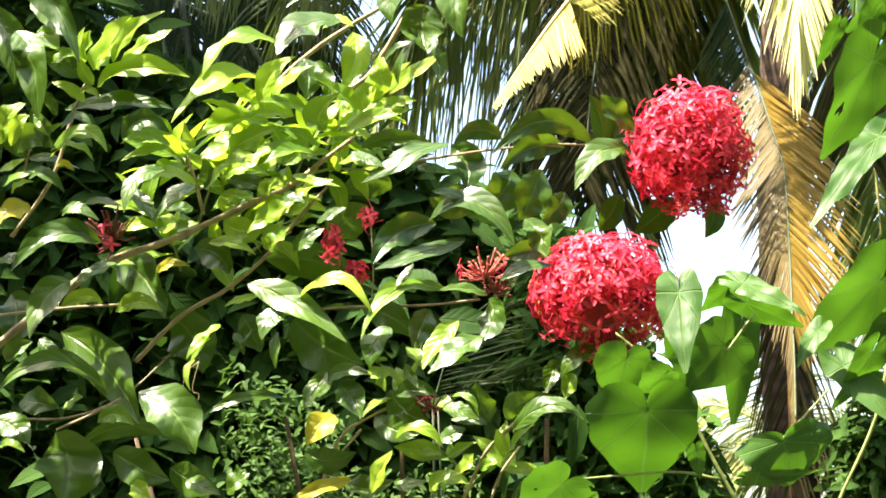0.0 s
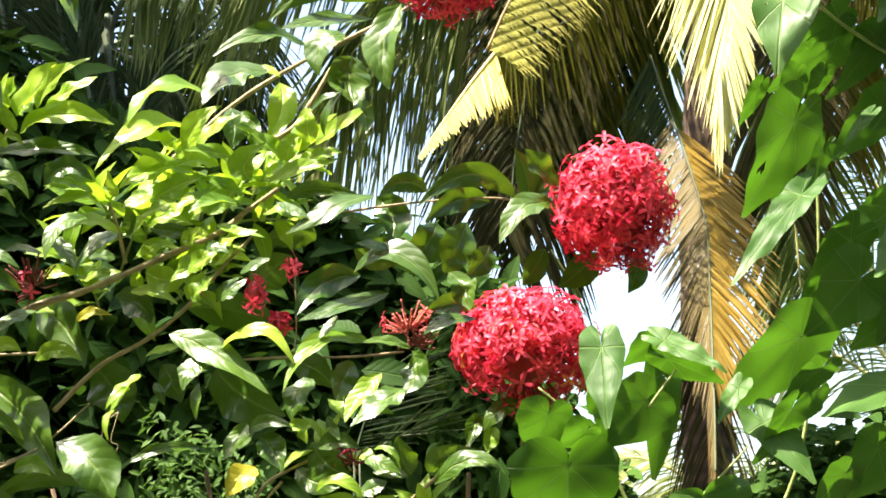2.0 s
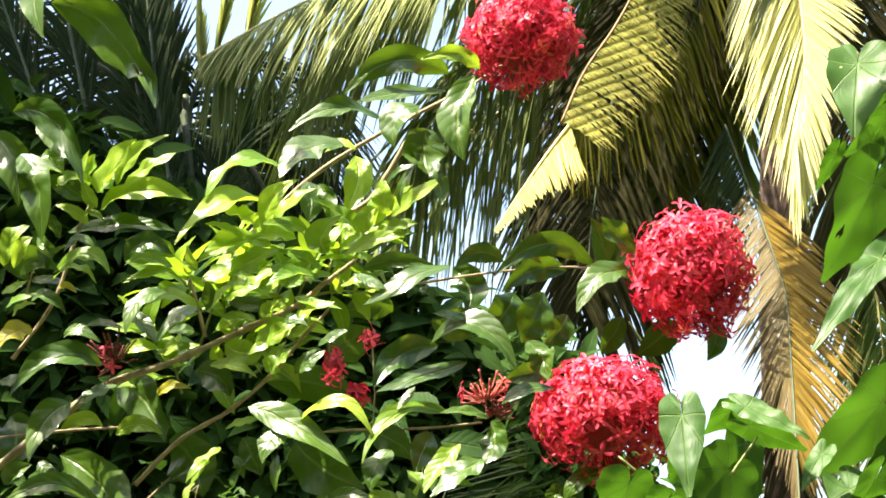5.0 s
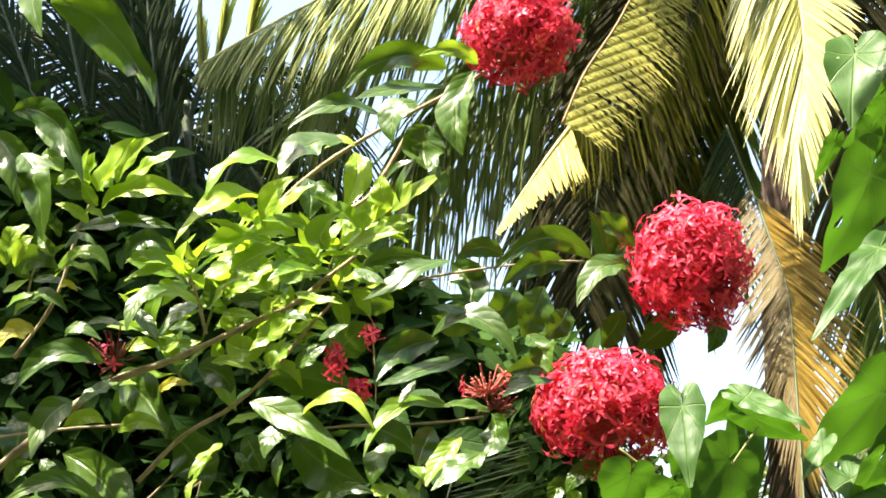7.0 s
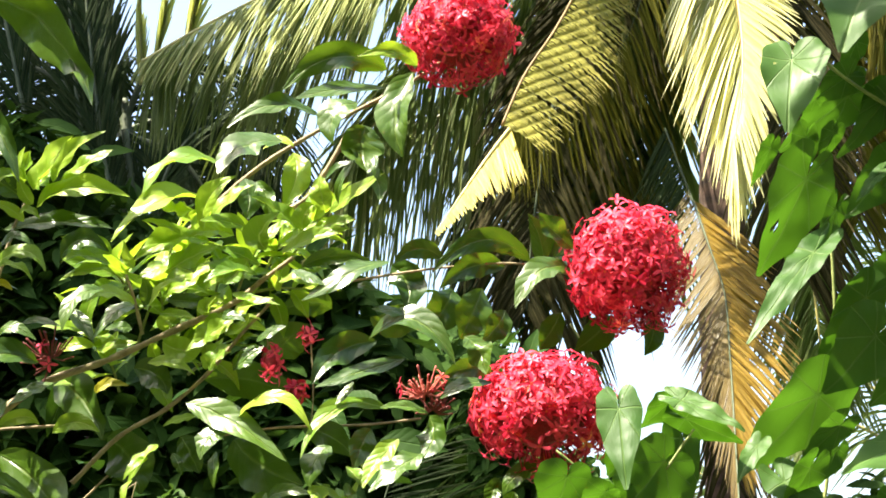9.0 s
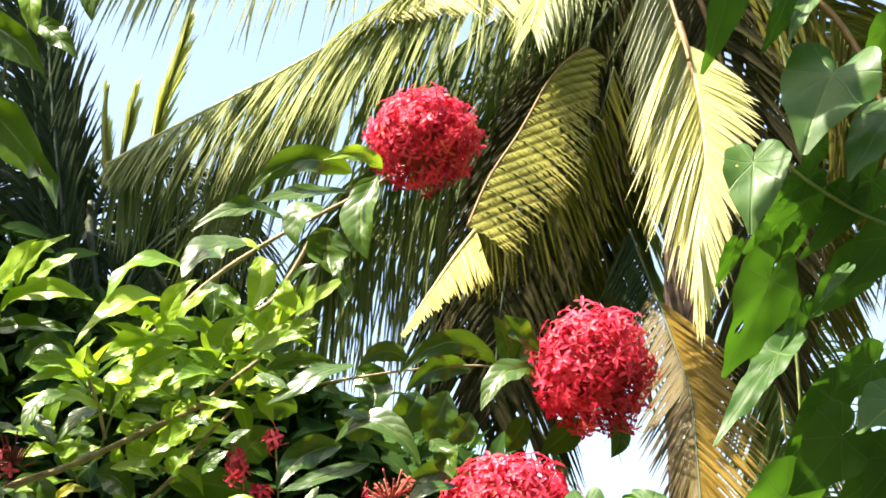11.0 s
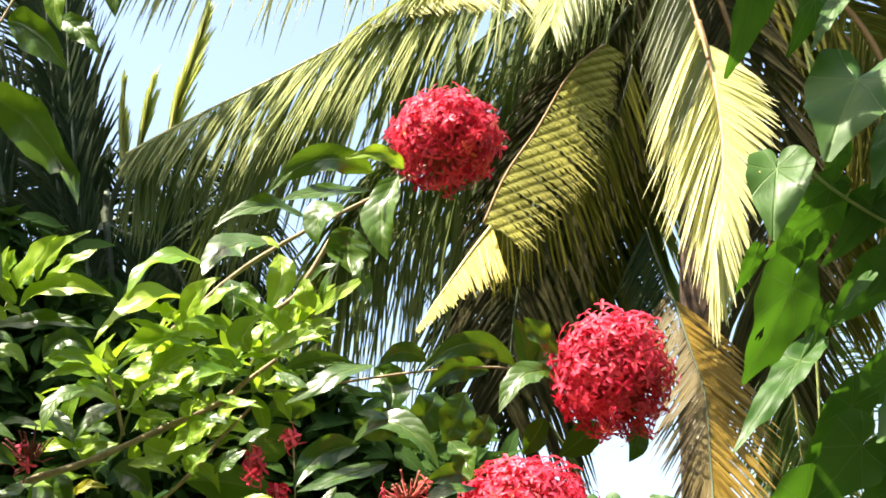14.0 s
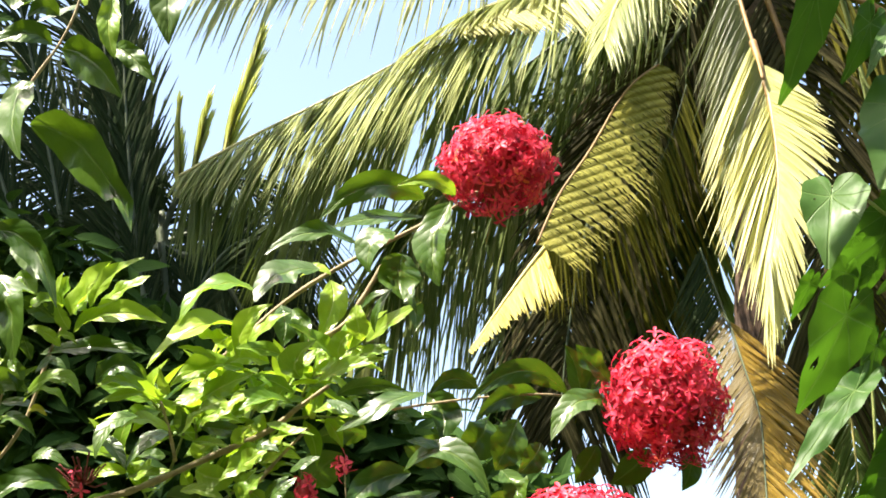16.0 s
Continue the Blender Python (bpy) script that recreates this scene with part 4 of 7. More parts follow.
# ---- hedges added to close the garden all round and block skylight ----
def green_wall(name, x0, y0, x1, y1, high, fall=0.0):
    n, k = 60, 16
    d = Vector((x1 - x0, y1 - y0, 0))
    out = d.cross(Vector((0, 0, 1))).normalized()
    verts, faces = [], []
    for side in (0, 1):
        for j in range(k + 1):
            for i in range(n + 1):
                tall = high * min(1.0, ((1 - i / n) / fall) ** 0.6) if fall else high
                p = Vector((x0, y0, 0)) + d * (i / n) + Vector((0, 0, tall * j / k))
                bulge = 0.5 * noise.noise(p * 0.7) + 0.35 * noise.noise(p * 2.3)
                verts.append(p + out * ((0.5 + bulge) * (1 if side else -1)) + Vector((0, 0, (0.6 * noise.noise(p * 0.9)) if j == k else 0)))
    w = n + 1
    h = w * (k + 1)
    for side in (0, 1):
        for j in range(k):
            for i in range(n):
                a = side * h + j * w + i
                faces.append((a, a + 1, a + w + 1, a + w))
    for i in range(n):
        a = k * w + i
        faces.append((a, a + 1, h + a + 1, h + a))
    return tagged(new(name, solid(name, verts, faces, FOLIAGE)), "tall clipped dark green hedge added round the garden to block the sky", "hedge", kind="structure")


# South, west and east stand out of view and only cut skylight.
green_wall("hedge_south", -8, -5.5, 8, -5.5, 10.0)
# Dark backing added behind the bush to cover gaps of sky.
green_wall("hedge_north", -9, 14.5, 0.6, 14.5, 4.3, 0.2)
green_wall("hedge_west", -8, -5.5, -8, 13, 5.0)
green_wall("hedge_east", 8, -5.5, 8, 13, 8.0)

# ---- a far palm low behind ----
far_palm = thing("far_coconut_palm", (2.773, 16, 0), "far coconut palm with pale green fronds against the sky", "palm tree", "coconut palms")
tv, tf = tube(smooth_line(((2.773, 16, -0.1), (2.858, 16.000, 1.506), (2.992, 16.000, 2.248)), 6), 0.16, 0.14, 10, 0.1)
world_part("trunk", tv, tf, TRUNK, far_palm)
frond(far_palm, ((2.994, 16.000, 2.301), (2.688, 16.000, 2.785), (2.262, 16.000, 3.002), (1.828, 16.000, 3.002)), 75, 0.75, 0.023, PALEP, (0.0, -0.6, 0.8), droop=0.6, lean=0.6, seed=40, splay=0.8, rib_r=(0.025, 0.006))
frond(far_palm, ((2.994, 16.000, 2.301), (2.790, 16.000, 2.623), (2.357, 16.000, 2.569), (1.918, 16.000, 2.246)), 75, 0.75, 0.023, PALEP, (0.0, -0.6, 0.8), droop=0.6, lean=0.6, seed=41, splay=0.8, rib_r=(0.025, 0.006))
frond(far_palm, ((2.994, 16.000, 2.301), (3.448, 16.000, 2.894), (3.892, 16.000, 3.166), (4.324, 16.000, 3.166)), 75, 0.75, 0.023, GREENP, (0.0, -0.6, 0.8), droop=0.6, lean=0.6, seed=42, splay=0.8, rib_r=(0.025, 0.006))
frond(far_palm, ((2.994, 16.000, 2.301), (3.434, 16.000, 2.570), (3.971, 16.000, 2.571)), 75, 0.75, 0.023, GREENP, (0.0, -0.6, 0.8), droop=0.6, lean=0.6, seed=43, splay=0.8, rib_r=(0.025, 0.006))
frond(far_palm, ((2.994, 16.000, 2.301), (2.962, 16.000, 2.894), (2.817, 16.000, 3.385), (2.499, 16.000, 3.660)), 75, 0.75, 0.023, GREENP, (0.0, -0.6, 0.8), droop=0.6, lean=0.6, seed=44, splay=0.8, rib_r=(0.025, 0.006))
frond(far_palm, ((2.994, 16.000, 2.301), (2.088, 16.000, 2.569), (1.178, 16.000, 3.166), (0.197, 16.000, 3.441), (-0.352, 16.000, 3.220)), 75, 0.75, 0.023, GREENP, (0.0, -0.6, 0.8), droop=0.6, lean=0.6, seed=45, splay=0.8, rib_r=(0.025, 0.006))
frond(far_palm, ((2.994, 16.000, 2.301), (1.813, 16.000, 2.353), (0.738, 16.000, 2.784), (-0.079, 16.000, 2.947)), 75, 0.75, 0.023, GREENP, (0.0, -0.6, 0.8), droop=0.6, lean=0.6, seed=46, splay=0.8, rib_r=(0.025, 0.006))
frond(far_palm, ((4.900, 15.000, 3.078), (4.407, 15.000, 4.428), (3.937, 15.000, 5.077), (3.491, 15.000, 5.463)), 70, 0.8, 0.022, GREENP, (0.1, -0.9, 0.4), droop=0.5, lean=0.7, seed=50, splay=0.8, rib_r=(0.025, 0.006))
frond(far_palm, ((4.900, 15.000, 3.078), (4.173, 15.000, 4.115), (3.679, 15.000, 4.437), (3.263, 15.000, 4.441)), 70, 0.8, 0.022, GREENP, (0.1, -0.9, 0.4), droop=0.5, lean=0.7, seed=51, splay=0.8, rib_r=(0.025, 0.006))
frond(far_palm, ((4.900, 15.000, 3.078), (4.654, 15.000, 4.853), (4.298, 15.000, 5.619), (4.019, 15.000, 6.123)), 70, 0.8, 0.022, GREENP, (0.1, -0.9, 0.4), droop=0.5, lean=0.7, seed=52, splay=0.8, rib_r=(0.025, 0.006))
frond(far_palm, ((4.900, 15.000, 3.078), (4.044, 15.000, 3.803), (3.537, 15.000, 3.913), (3.111, 15.000, 3.710)), 70, 0.8, 0.022, GREENP, (0.1, -0.9, 0.4), droop=0.5, lean=0.7, seed=53, splay=0.8, rib_r=(0.025, 0.006))
# ---- the shaded palm at the other side ----
shade_palm = thing("shaded_coconut_palm", (-2.338, 11.5, 0), "coconut palm in deep shade with dark fronds and yellow young leaves", "palm tree", "coconut palms")
tv, tf = tube(smooth_line(((-2.338, 11.5, -0.1), (-2.430, 11.500, 2.658), (-2.300, 11.500, 4.300), (-2.267, 11.500, 4.979)), 8), 0.19, 0.15, 12, 0.15)
world_part("trunk", tv, tf, TRUNK, shade_palm)
# Sheath, ribs and dark leaflets carry the deep shade in their colour.
tv, tf = tube(smooth_line(((-2.271, 11.400, 4.695), (-2.209, 11.400, 5.293), (-2.232, 11.400, 5.754)), 8), 0.15, 0.02, 12, 0.6)
world_part("crown_sheath", tv, tf, DARKRIB, shade_palm, label="dark fibrous leaf sheath")
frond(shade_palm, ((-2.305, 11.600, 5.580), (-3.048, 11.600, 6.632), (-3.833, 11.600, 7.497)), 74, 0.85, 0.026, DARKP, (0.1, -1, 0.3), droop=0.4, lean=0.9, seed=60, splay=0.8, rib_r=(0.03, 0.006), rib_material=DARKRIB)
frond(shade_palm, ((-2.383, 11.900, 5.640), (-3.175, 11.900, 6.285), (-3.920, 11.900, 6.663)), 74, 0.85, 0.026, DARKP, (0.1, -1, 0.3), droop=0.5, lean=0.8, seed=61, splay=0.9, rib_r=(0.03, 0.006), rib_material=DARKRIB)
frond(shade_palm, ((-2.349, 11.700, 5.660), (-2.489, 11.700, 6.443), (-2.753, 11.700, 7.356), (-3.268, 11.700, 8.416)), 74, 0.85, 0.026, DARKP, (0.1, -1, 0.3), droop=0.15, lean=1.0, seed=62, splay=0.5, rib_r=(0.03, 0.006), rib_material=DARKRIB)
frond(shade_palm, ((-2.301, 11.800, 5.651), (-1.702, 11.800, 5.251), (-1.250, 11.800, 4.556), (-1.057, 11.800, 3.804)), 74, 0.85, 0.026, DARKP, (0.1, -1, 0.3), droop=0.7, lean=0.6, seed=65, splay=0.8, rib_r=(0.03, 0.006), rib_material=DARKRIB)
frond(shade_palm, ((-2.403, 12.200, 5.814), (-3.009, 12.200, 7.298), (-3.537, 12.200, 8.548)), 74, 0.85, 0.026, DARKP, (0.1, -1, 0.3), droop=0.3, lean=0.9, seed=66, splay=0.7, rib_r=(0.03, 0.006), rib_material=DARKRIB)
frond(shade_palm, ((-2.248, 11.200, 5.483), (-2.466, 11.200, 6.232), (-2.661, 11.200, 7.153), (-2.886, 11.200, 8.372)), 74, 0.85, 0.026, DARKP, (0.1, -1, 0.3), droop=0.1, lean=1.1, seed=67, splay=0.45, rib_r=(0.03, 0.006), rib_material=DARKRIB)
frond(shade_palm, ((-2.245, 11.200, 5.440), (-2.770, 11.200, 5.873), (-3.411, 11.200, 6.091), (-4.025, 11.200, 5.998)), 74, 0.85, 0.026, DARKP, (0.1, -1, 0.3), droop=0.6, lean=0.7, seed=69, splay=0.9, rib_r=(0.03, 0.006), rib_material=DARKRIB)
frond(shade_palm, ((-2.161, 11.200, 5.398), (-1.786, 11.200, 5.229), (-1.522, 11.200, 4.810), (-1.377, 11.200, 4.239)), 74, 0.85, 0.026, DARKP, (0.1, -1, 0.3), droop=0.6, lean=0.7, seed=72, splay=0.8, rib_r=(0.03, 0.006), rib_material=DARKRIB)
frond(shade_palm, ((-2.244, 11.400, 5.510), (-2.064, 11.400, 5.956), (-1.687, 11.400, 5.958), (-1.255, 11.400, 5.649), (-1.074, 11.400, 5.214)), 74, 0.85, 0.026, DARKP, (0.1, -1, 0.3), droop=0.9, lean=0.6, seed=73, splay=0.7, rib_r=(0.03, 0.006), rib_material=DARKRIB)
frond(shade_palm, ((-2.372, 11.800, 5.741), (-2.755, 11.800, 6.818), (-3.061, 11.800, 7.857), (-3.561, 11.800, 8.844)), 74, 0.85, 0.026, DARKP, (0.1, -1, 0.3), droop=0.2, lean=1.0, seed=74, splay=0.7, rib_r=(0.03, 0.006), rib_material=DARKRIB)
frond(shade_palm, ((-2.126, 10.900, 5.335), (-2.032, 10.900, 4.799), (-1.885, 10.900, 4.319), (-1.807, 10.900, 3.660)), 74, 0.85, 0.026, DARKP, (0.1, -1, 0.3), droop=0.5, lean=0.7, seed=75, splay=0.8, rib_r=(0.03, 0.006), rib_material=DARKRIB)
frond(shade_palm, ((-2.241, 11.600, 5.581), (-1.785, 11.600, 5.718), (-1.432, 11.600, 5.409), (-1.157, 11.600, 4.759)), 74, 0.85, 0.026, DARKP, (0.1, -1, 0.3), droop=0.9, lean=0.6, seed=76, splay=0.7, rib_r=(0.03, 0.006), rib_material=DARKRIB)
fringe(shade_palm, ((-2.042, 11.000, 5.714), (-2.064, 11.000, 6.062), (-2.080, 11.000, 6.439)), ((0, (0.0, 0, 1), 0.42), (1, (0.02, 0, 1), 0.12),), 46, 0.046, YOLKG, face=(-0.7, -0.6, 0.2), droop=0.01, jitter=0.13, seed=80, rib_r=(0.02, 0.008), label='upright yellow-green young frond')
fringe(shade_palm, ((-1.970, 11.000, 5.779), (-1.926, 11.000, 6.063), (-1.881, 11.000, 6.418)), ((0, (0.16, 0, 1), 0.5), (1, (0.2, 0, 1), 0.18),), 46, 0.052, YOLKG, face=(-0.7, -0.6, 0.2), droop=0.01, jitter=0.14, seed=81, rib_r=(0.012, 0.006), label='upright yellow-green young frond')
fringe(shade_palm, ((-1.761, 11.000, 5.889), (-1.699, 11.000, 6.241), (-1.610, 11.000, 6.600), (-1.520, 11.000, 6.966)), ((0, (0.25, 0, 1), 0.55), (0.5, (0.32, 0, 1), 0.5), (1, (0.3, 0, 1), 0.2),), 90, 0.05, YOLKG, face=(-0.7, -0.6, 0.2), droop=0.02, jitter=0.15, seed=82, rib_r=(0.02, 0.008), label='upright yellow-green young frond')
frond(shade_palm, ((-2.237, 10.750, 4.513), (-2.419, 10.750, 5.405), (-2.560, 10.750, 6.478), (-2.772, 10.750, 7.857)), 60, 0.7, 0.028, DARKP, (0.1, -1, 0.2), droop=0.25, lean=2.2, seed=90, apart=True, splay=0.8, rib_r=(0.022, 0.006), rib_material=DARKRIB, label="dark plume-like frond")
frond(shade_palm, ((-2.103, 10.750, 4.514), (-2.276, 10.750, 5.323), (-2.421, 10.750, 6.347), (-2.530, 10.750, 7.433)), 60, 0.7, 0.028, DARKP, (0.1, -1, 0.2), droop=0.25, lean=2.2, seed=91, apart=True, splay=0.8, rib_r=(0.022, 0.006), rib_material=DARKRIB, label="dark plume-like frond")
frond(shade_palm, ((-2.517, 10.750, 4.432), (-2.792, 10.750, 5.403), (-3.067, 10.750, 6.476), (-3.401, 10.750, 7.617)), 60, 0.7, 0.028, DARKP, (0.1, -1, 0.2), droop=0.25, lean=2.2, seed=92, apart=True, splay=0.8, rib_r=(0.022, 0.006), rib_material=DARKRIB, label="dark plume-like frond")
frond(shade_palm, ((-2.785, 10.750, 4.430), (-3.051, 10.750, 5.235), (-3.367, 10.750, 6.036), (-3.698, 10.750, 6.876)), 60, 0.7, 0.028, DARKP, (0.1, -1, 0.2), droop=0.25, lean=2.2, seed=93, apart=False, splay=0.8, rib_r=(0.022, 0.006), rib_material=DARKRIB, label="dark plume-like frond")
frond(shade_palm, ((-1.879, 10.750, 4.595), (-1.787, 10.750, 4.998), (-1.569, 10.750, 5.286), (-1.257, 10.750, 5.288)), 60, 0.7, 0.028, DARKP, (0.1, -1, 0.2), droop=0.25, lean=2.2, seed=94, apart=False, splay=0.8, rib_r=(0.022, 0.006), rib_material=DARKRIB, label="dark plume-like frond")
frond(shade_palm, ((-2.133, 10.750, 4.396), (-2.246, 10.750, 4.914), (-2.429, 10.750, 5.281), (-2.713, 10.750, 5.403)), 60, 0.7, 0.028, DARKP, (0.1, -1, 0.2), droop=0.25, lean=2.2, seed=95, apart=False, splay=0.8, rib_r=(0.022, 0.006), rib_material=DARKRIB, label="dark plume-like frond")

# ---- an unseen broad tree, added to shade the far palm from above ----
shade_tree = thing("shade_tree", (-8.4, 11.5, 0), "unseen broad leafy tree added to shade the palm beside it", "tree")
tv, tf = tube(smooth_line(((-8.4, 11.5, -0.1), (-8.3, 11.4, 4.0), (-8.0, 11.2, 8.0), (-7.4, 10.9, 11.0)), 8), 0.32, 0.12, 12, 0.15)
world_part("trunk", tv, tf, TWIG, shade_tree)
for q in range(7):
    a = q * 0.9
    branch(shade_tree, ((-8.1, 11.3, 7.5 + 0.3 * q), (-7.7 + 1.2 * math.cos(a), 10.2 + 1.6 * math.sin(a), 9.8 + 0.2 * q), (-7.3 + 2.4 * math.cos(a), 9.0 + 3.2 * math.sin(a), 11.2)), 0.09, 0.02, "limb")


def crown(r):
    a, b, c = r.uniform(0, 6.283), r.random() ** 0.5, r.uniform(-1, 1)
    k = 1 + 0.25 * math.sin(a * 5 + c)
    y = 8.8 + 4.0 * b * k * math.sin(a)
    return (-6.8 - 1.1 * max(0.0, y - 8.4) + 3.0 * b * k * math.cos(a), y, 11.8 + 1.6 * c * (1 - 0.5 * b))


leaf_cloud("crown", shade_tree, HEDGE, 9000, crown, 0.3, 31)

# ---- dense growth behind and below ----

def mass(x0, x1, y0, y1, top, rough=0.35):
    """Points of a bushy mass between two ends, denser near its uneven top and front."""
    def place(r):
        x = r.uniform(x0, x1)
        y = y0 + (y1 - y0) * r.random() ** 1.6
        f = (x - x0) / (x1 - x0)
        h = top[0] + (top[1] - top[0]) * f + rough * noise.noise(Vector((x * 1.7, y * 1.3, 3.0))) + 0.5 * rough * noise.noise(Vector((x * 5, y * 4, 1.0)))
        return (x, y, 0.15 + (h - 0.15) * r.random() ** 0.6)
    return place


hedge = thing("background_bush", (-1.5, 7.8, 0), "tall dense dark green bush in shade", "bush", "background bushes")
leaf_cloud("leaves", hedge, HEDGE, 28000, mass(-4.5, 0.45, 7.2, 8.6, (5.3, 2.95)), 0.19, 5)
side_hedge = thing("background_bush", (2.4, 9.0, 0), "low dense dark green bush beside the palm", "bush", "background bushes")
leaf_cloud("leaves", side_hedge, HEDGE, 6000, mass(1.9, 3.3, 8.7, 9.7, (2.35, 2.75)), 0.15, 61)
branch(side_hedge, ((2.4, 9.2, 0), (2.42, 9.1, 0.9), (2.5, 9.1, 1.8)), 0.03, 0.008, "stem")
low_hedge = thing("background_bush", (0.9, 7.2, 0), "low dense dark green bush below the palm", "bush", "background bushes")
leaf_cloud("leaves", low_hedge, HEDGE, 6000, mass(0.1, 0.95, 6.8, 8.0, (3.2, 1.95)), 0.11, 6)
for q in range(7):
    x = -4.0 + q * 0.75
    branch(hedge, ((x, 8.0, 0), (x + 0.1, 7.9, 1.4), (x - 0.15, 7.8, 3.0)), 0.014, 0.004, "stem", FIBRE)
branch(low_hedge, ((0.6, 7.4, 0), (0.62, 7.3, 0.9), (0.7, 7.3, 1.8)), 0.03, 0.008, "stem")

sunny = thing("small_leaved_shrub", (-0.559, 4.7, 0), "sunlit small-leaved green shrub", "shrub", "small-leaved shrubs")
leaf_cloud("leaves", sunny, FERNY, 2400, mass(-0.729, -0.399, 4.5, 4.9, (2.034, 1.994), 0.15), 0.034, 8)
branch(sunny, ((-0.559, 4.8, 0), (-0.529, 4.75, 0.7), (-0.559, 4.7, 1.384)), 0.008, 0.003, "stem")
sunny_low = thing("small_leaved_shrub", (-0.157, 4.5, 0), "sunlit feathery pale green shrub", "shrub", "small-leaved shrubs")
leaf_cloud("leaves", sunny_low, FERNY, 2200, mass(-0.357, -0.017, 4.3, 4.7, (1.782, 1.772), 0.12), 0.026, 9)
branch(sunny_low, ((-0.157, 4.6, 0), (-0.127, 4.55, 0.7), (-0.157, 4.5, 1.372)), 0.012, 0.004, "stem")

# ---- a low palm in the shade ----
low_palm = thing("palm_seedling", (-0.15, 5.6, 0), "young palm with thin dim fronds among the shrubs", "palm")
branch(low_palm, ((-0.15, 5.6, 0), (-0.16, 5.5, 0.9), (-0.175, 5.2, 2.0)), 0.012, 0.004, "stem", DARKRIB)
branch(low_palm, ((-0.15, 5.6, 0), (-0.12, 5.55, 0.9), (-0.162, 5.3, 1.993)), 0.010, 0.003, "stem", DARKRIB)
# The dimness of these thin leaflets is painted shade.
fringe(low_palm, ((-0.175, 5.200, 1.996), (-0.150, 5.200, 2.085), (-0.121, 5.200, 2.175), (-0.090, 5.200, 2.256)), ((0, (0.9, -0.1, 0.1), 0.2), (0.5, (0.95, -0.1, 0.22), 0.3), (1, (0.8, -0.1, 0.5), 0.26),), 20, 0.007, DARKP, droop=0.06, jitter=0.12, seed=91, rib_r=(0.003, 0.002), rib_material=DARKRIB, label='thin green frond among the lower leaves')
fringe(low_palm, ((-0.151, 5.300, 1.987), (-0.089, 5.300, 2.042), (-0.026, 5.300, 2.070), (0.056, 5.300, 2.080)), ((0, (0.5, -0.1, 0.6), 0.2), (1, (0.9, -0.1, 0.3), 0.26),), 14, 0.007, DARKP, droop=0.08, jitter=0.2, seed=92, rib_r=(0.003, 0.002), rib_material=DARKRIB, label='thin green frond among the lower leaves')

# ---- the ixora shrub ----
ixora = thing("ixora_shrub", (-0.2, 3.0, 0), "large ixora shrub with round red flower heads and glossy leaves", "shrub")
for bx, by, ex, ey, ez in ((-0.25, 3.05, -0.62, 2.9, 1.72), (-0.15, 3.1, -0.35, 2.85, 1.75), (-0.05, 3.1, 0.1, 2.85, 1.75), (-0.2, 2.95, -0.15, 2.8, 1.75)):
    branch(ixora, ((bx, by, 0), ((bx + ex) / 2 + 0.05, (by + ey) / 2, 0.9), (ex, ey, ez)), 0.012, 0.004, "stem", FIBRE)
branch(ixora, ((-0.852, 2.720, 1.834), (-0.761, 2.720, 1.910), (-0.650, 2.720, 1.996), (-0.537, 2.720, 2.039), (-0.424, 2.720, 2.091), (-0.329, 2.720, 2.136), (-0.282, 2.720, 2.175), (-0.229, 2.720, 2.215)), 0.0078, 0.0036)
branch(ixora, ((-0.591, 2.740, 1.836), (-0.518, 2.740, 1.912), (-0.442, 2.740, 1.958), (-0.377, 2.740, 2.014), (-0.321, 2.740, 2.082), (-0.264, 2.740, 2.146)), 0.0042, 0.0028)
branch(ixora, ((-0.481, 2.720, 2.083), (-0.497, 2.720, 2.142), (-0.513, 2.720, 2.186)), 0.0034, 0.0025)
branch(ixora, ((-0.209, 2.780, 2.175), (-0.063, 2.780, 2.199), (0.035, 2.780, 2.212), (0.133, 2.780, 2.218), (0.191, 2.780, 2.211), (0.259, 2.780, 2.193)), 0.0023, 0.0021)
branch(ixora, ((-0.443, 2.800, 2.266), (-0.316, 2.800, 2.390), (-0.196, 2.800, 2.471), (-0.095, 2.800, 2.526), (-0.023, 2.800, 2.568), (0.039, 2.800, 2.611)), 0.0047, 0.0030)
branch(ixora, ((-0.320, 2.850, 2.310), (-0.229, 2.850, 2.351), (-0.189, 2.850, 2.404), (-0.148, 2.850, 2.479)), 0.0055, 0.0043)
branch(ixora, ((-0.833, 2.800, 1.747), (-0.716, 2.800, 1.747), (-0.621, 2.800, 1.785), (-0.518, 2.800, 1.882)), 0.0025, 0.0018)
branch(ixora, ((-0.373, 2.800, 1.921), (-0.257, 2.800, 1.936), (-0.111, 2.800, 1.940), (-0.014, 2.800, 1.950)), 0.0023, 0.0021)
branch(ixora, ((-0.286, 2.760, 1.611), (-0.250, 2.760, 1.706), (-0.203, 2.760, 1.743), (-0.099, 2.760, 1.791)), 0.0031, 0.0021)
branch(ixora, ((-0.042, 2.760, 1.611), (-0.005, 2.760, 1.687), (0.033, 2.760, 1.725), (0.090, 2.760, 1.781), (0.166, 2.760, 1.886)), 0.0031, 0.0025)
branch(ixora, ((-0.781, 2.600, 2.663), (-0.748, 2.600, 2.727), (-0.714, 2.600, 2.786), (-0.689, 2.600, 2.847), (-0.675, 2.600, 2.914)), 0.0032, 0.0024)
branch(ixora, ((-0.806, 2.720, 2.045), (-0.743, 2.720, 2.143), (-0.710, 2.720, 2.262), (-0.688, 2.720, 2.322)), 0.0038, 0.0029)
branch(ixora, ((-0.201, 2.750, 2.086), (-0.195, 2.750, 1.991), (-0.199, 2.750, 1.923)), 0.0015, 0.0012)
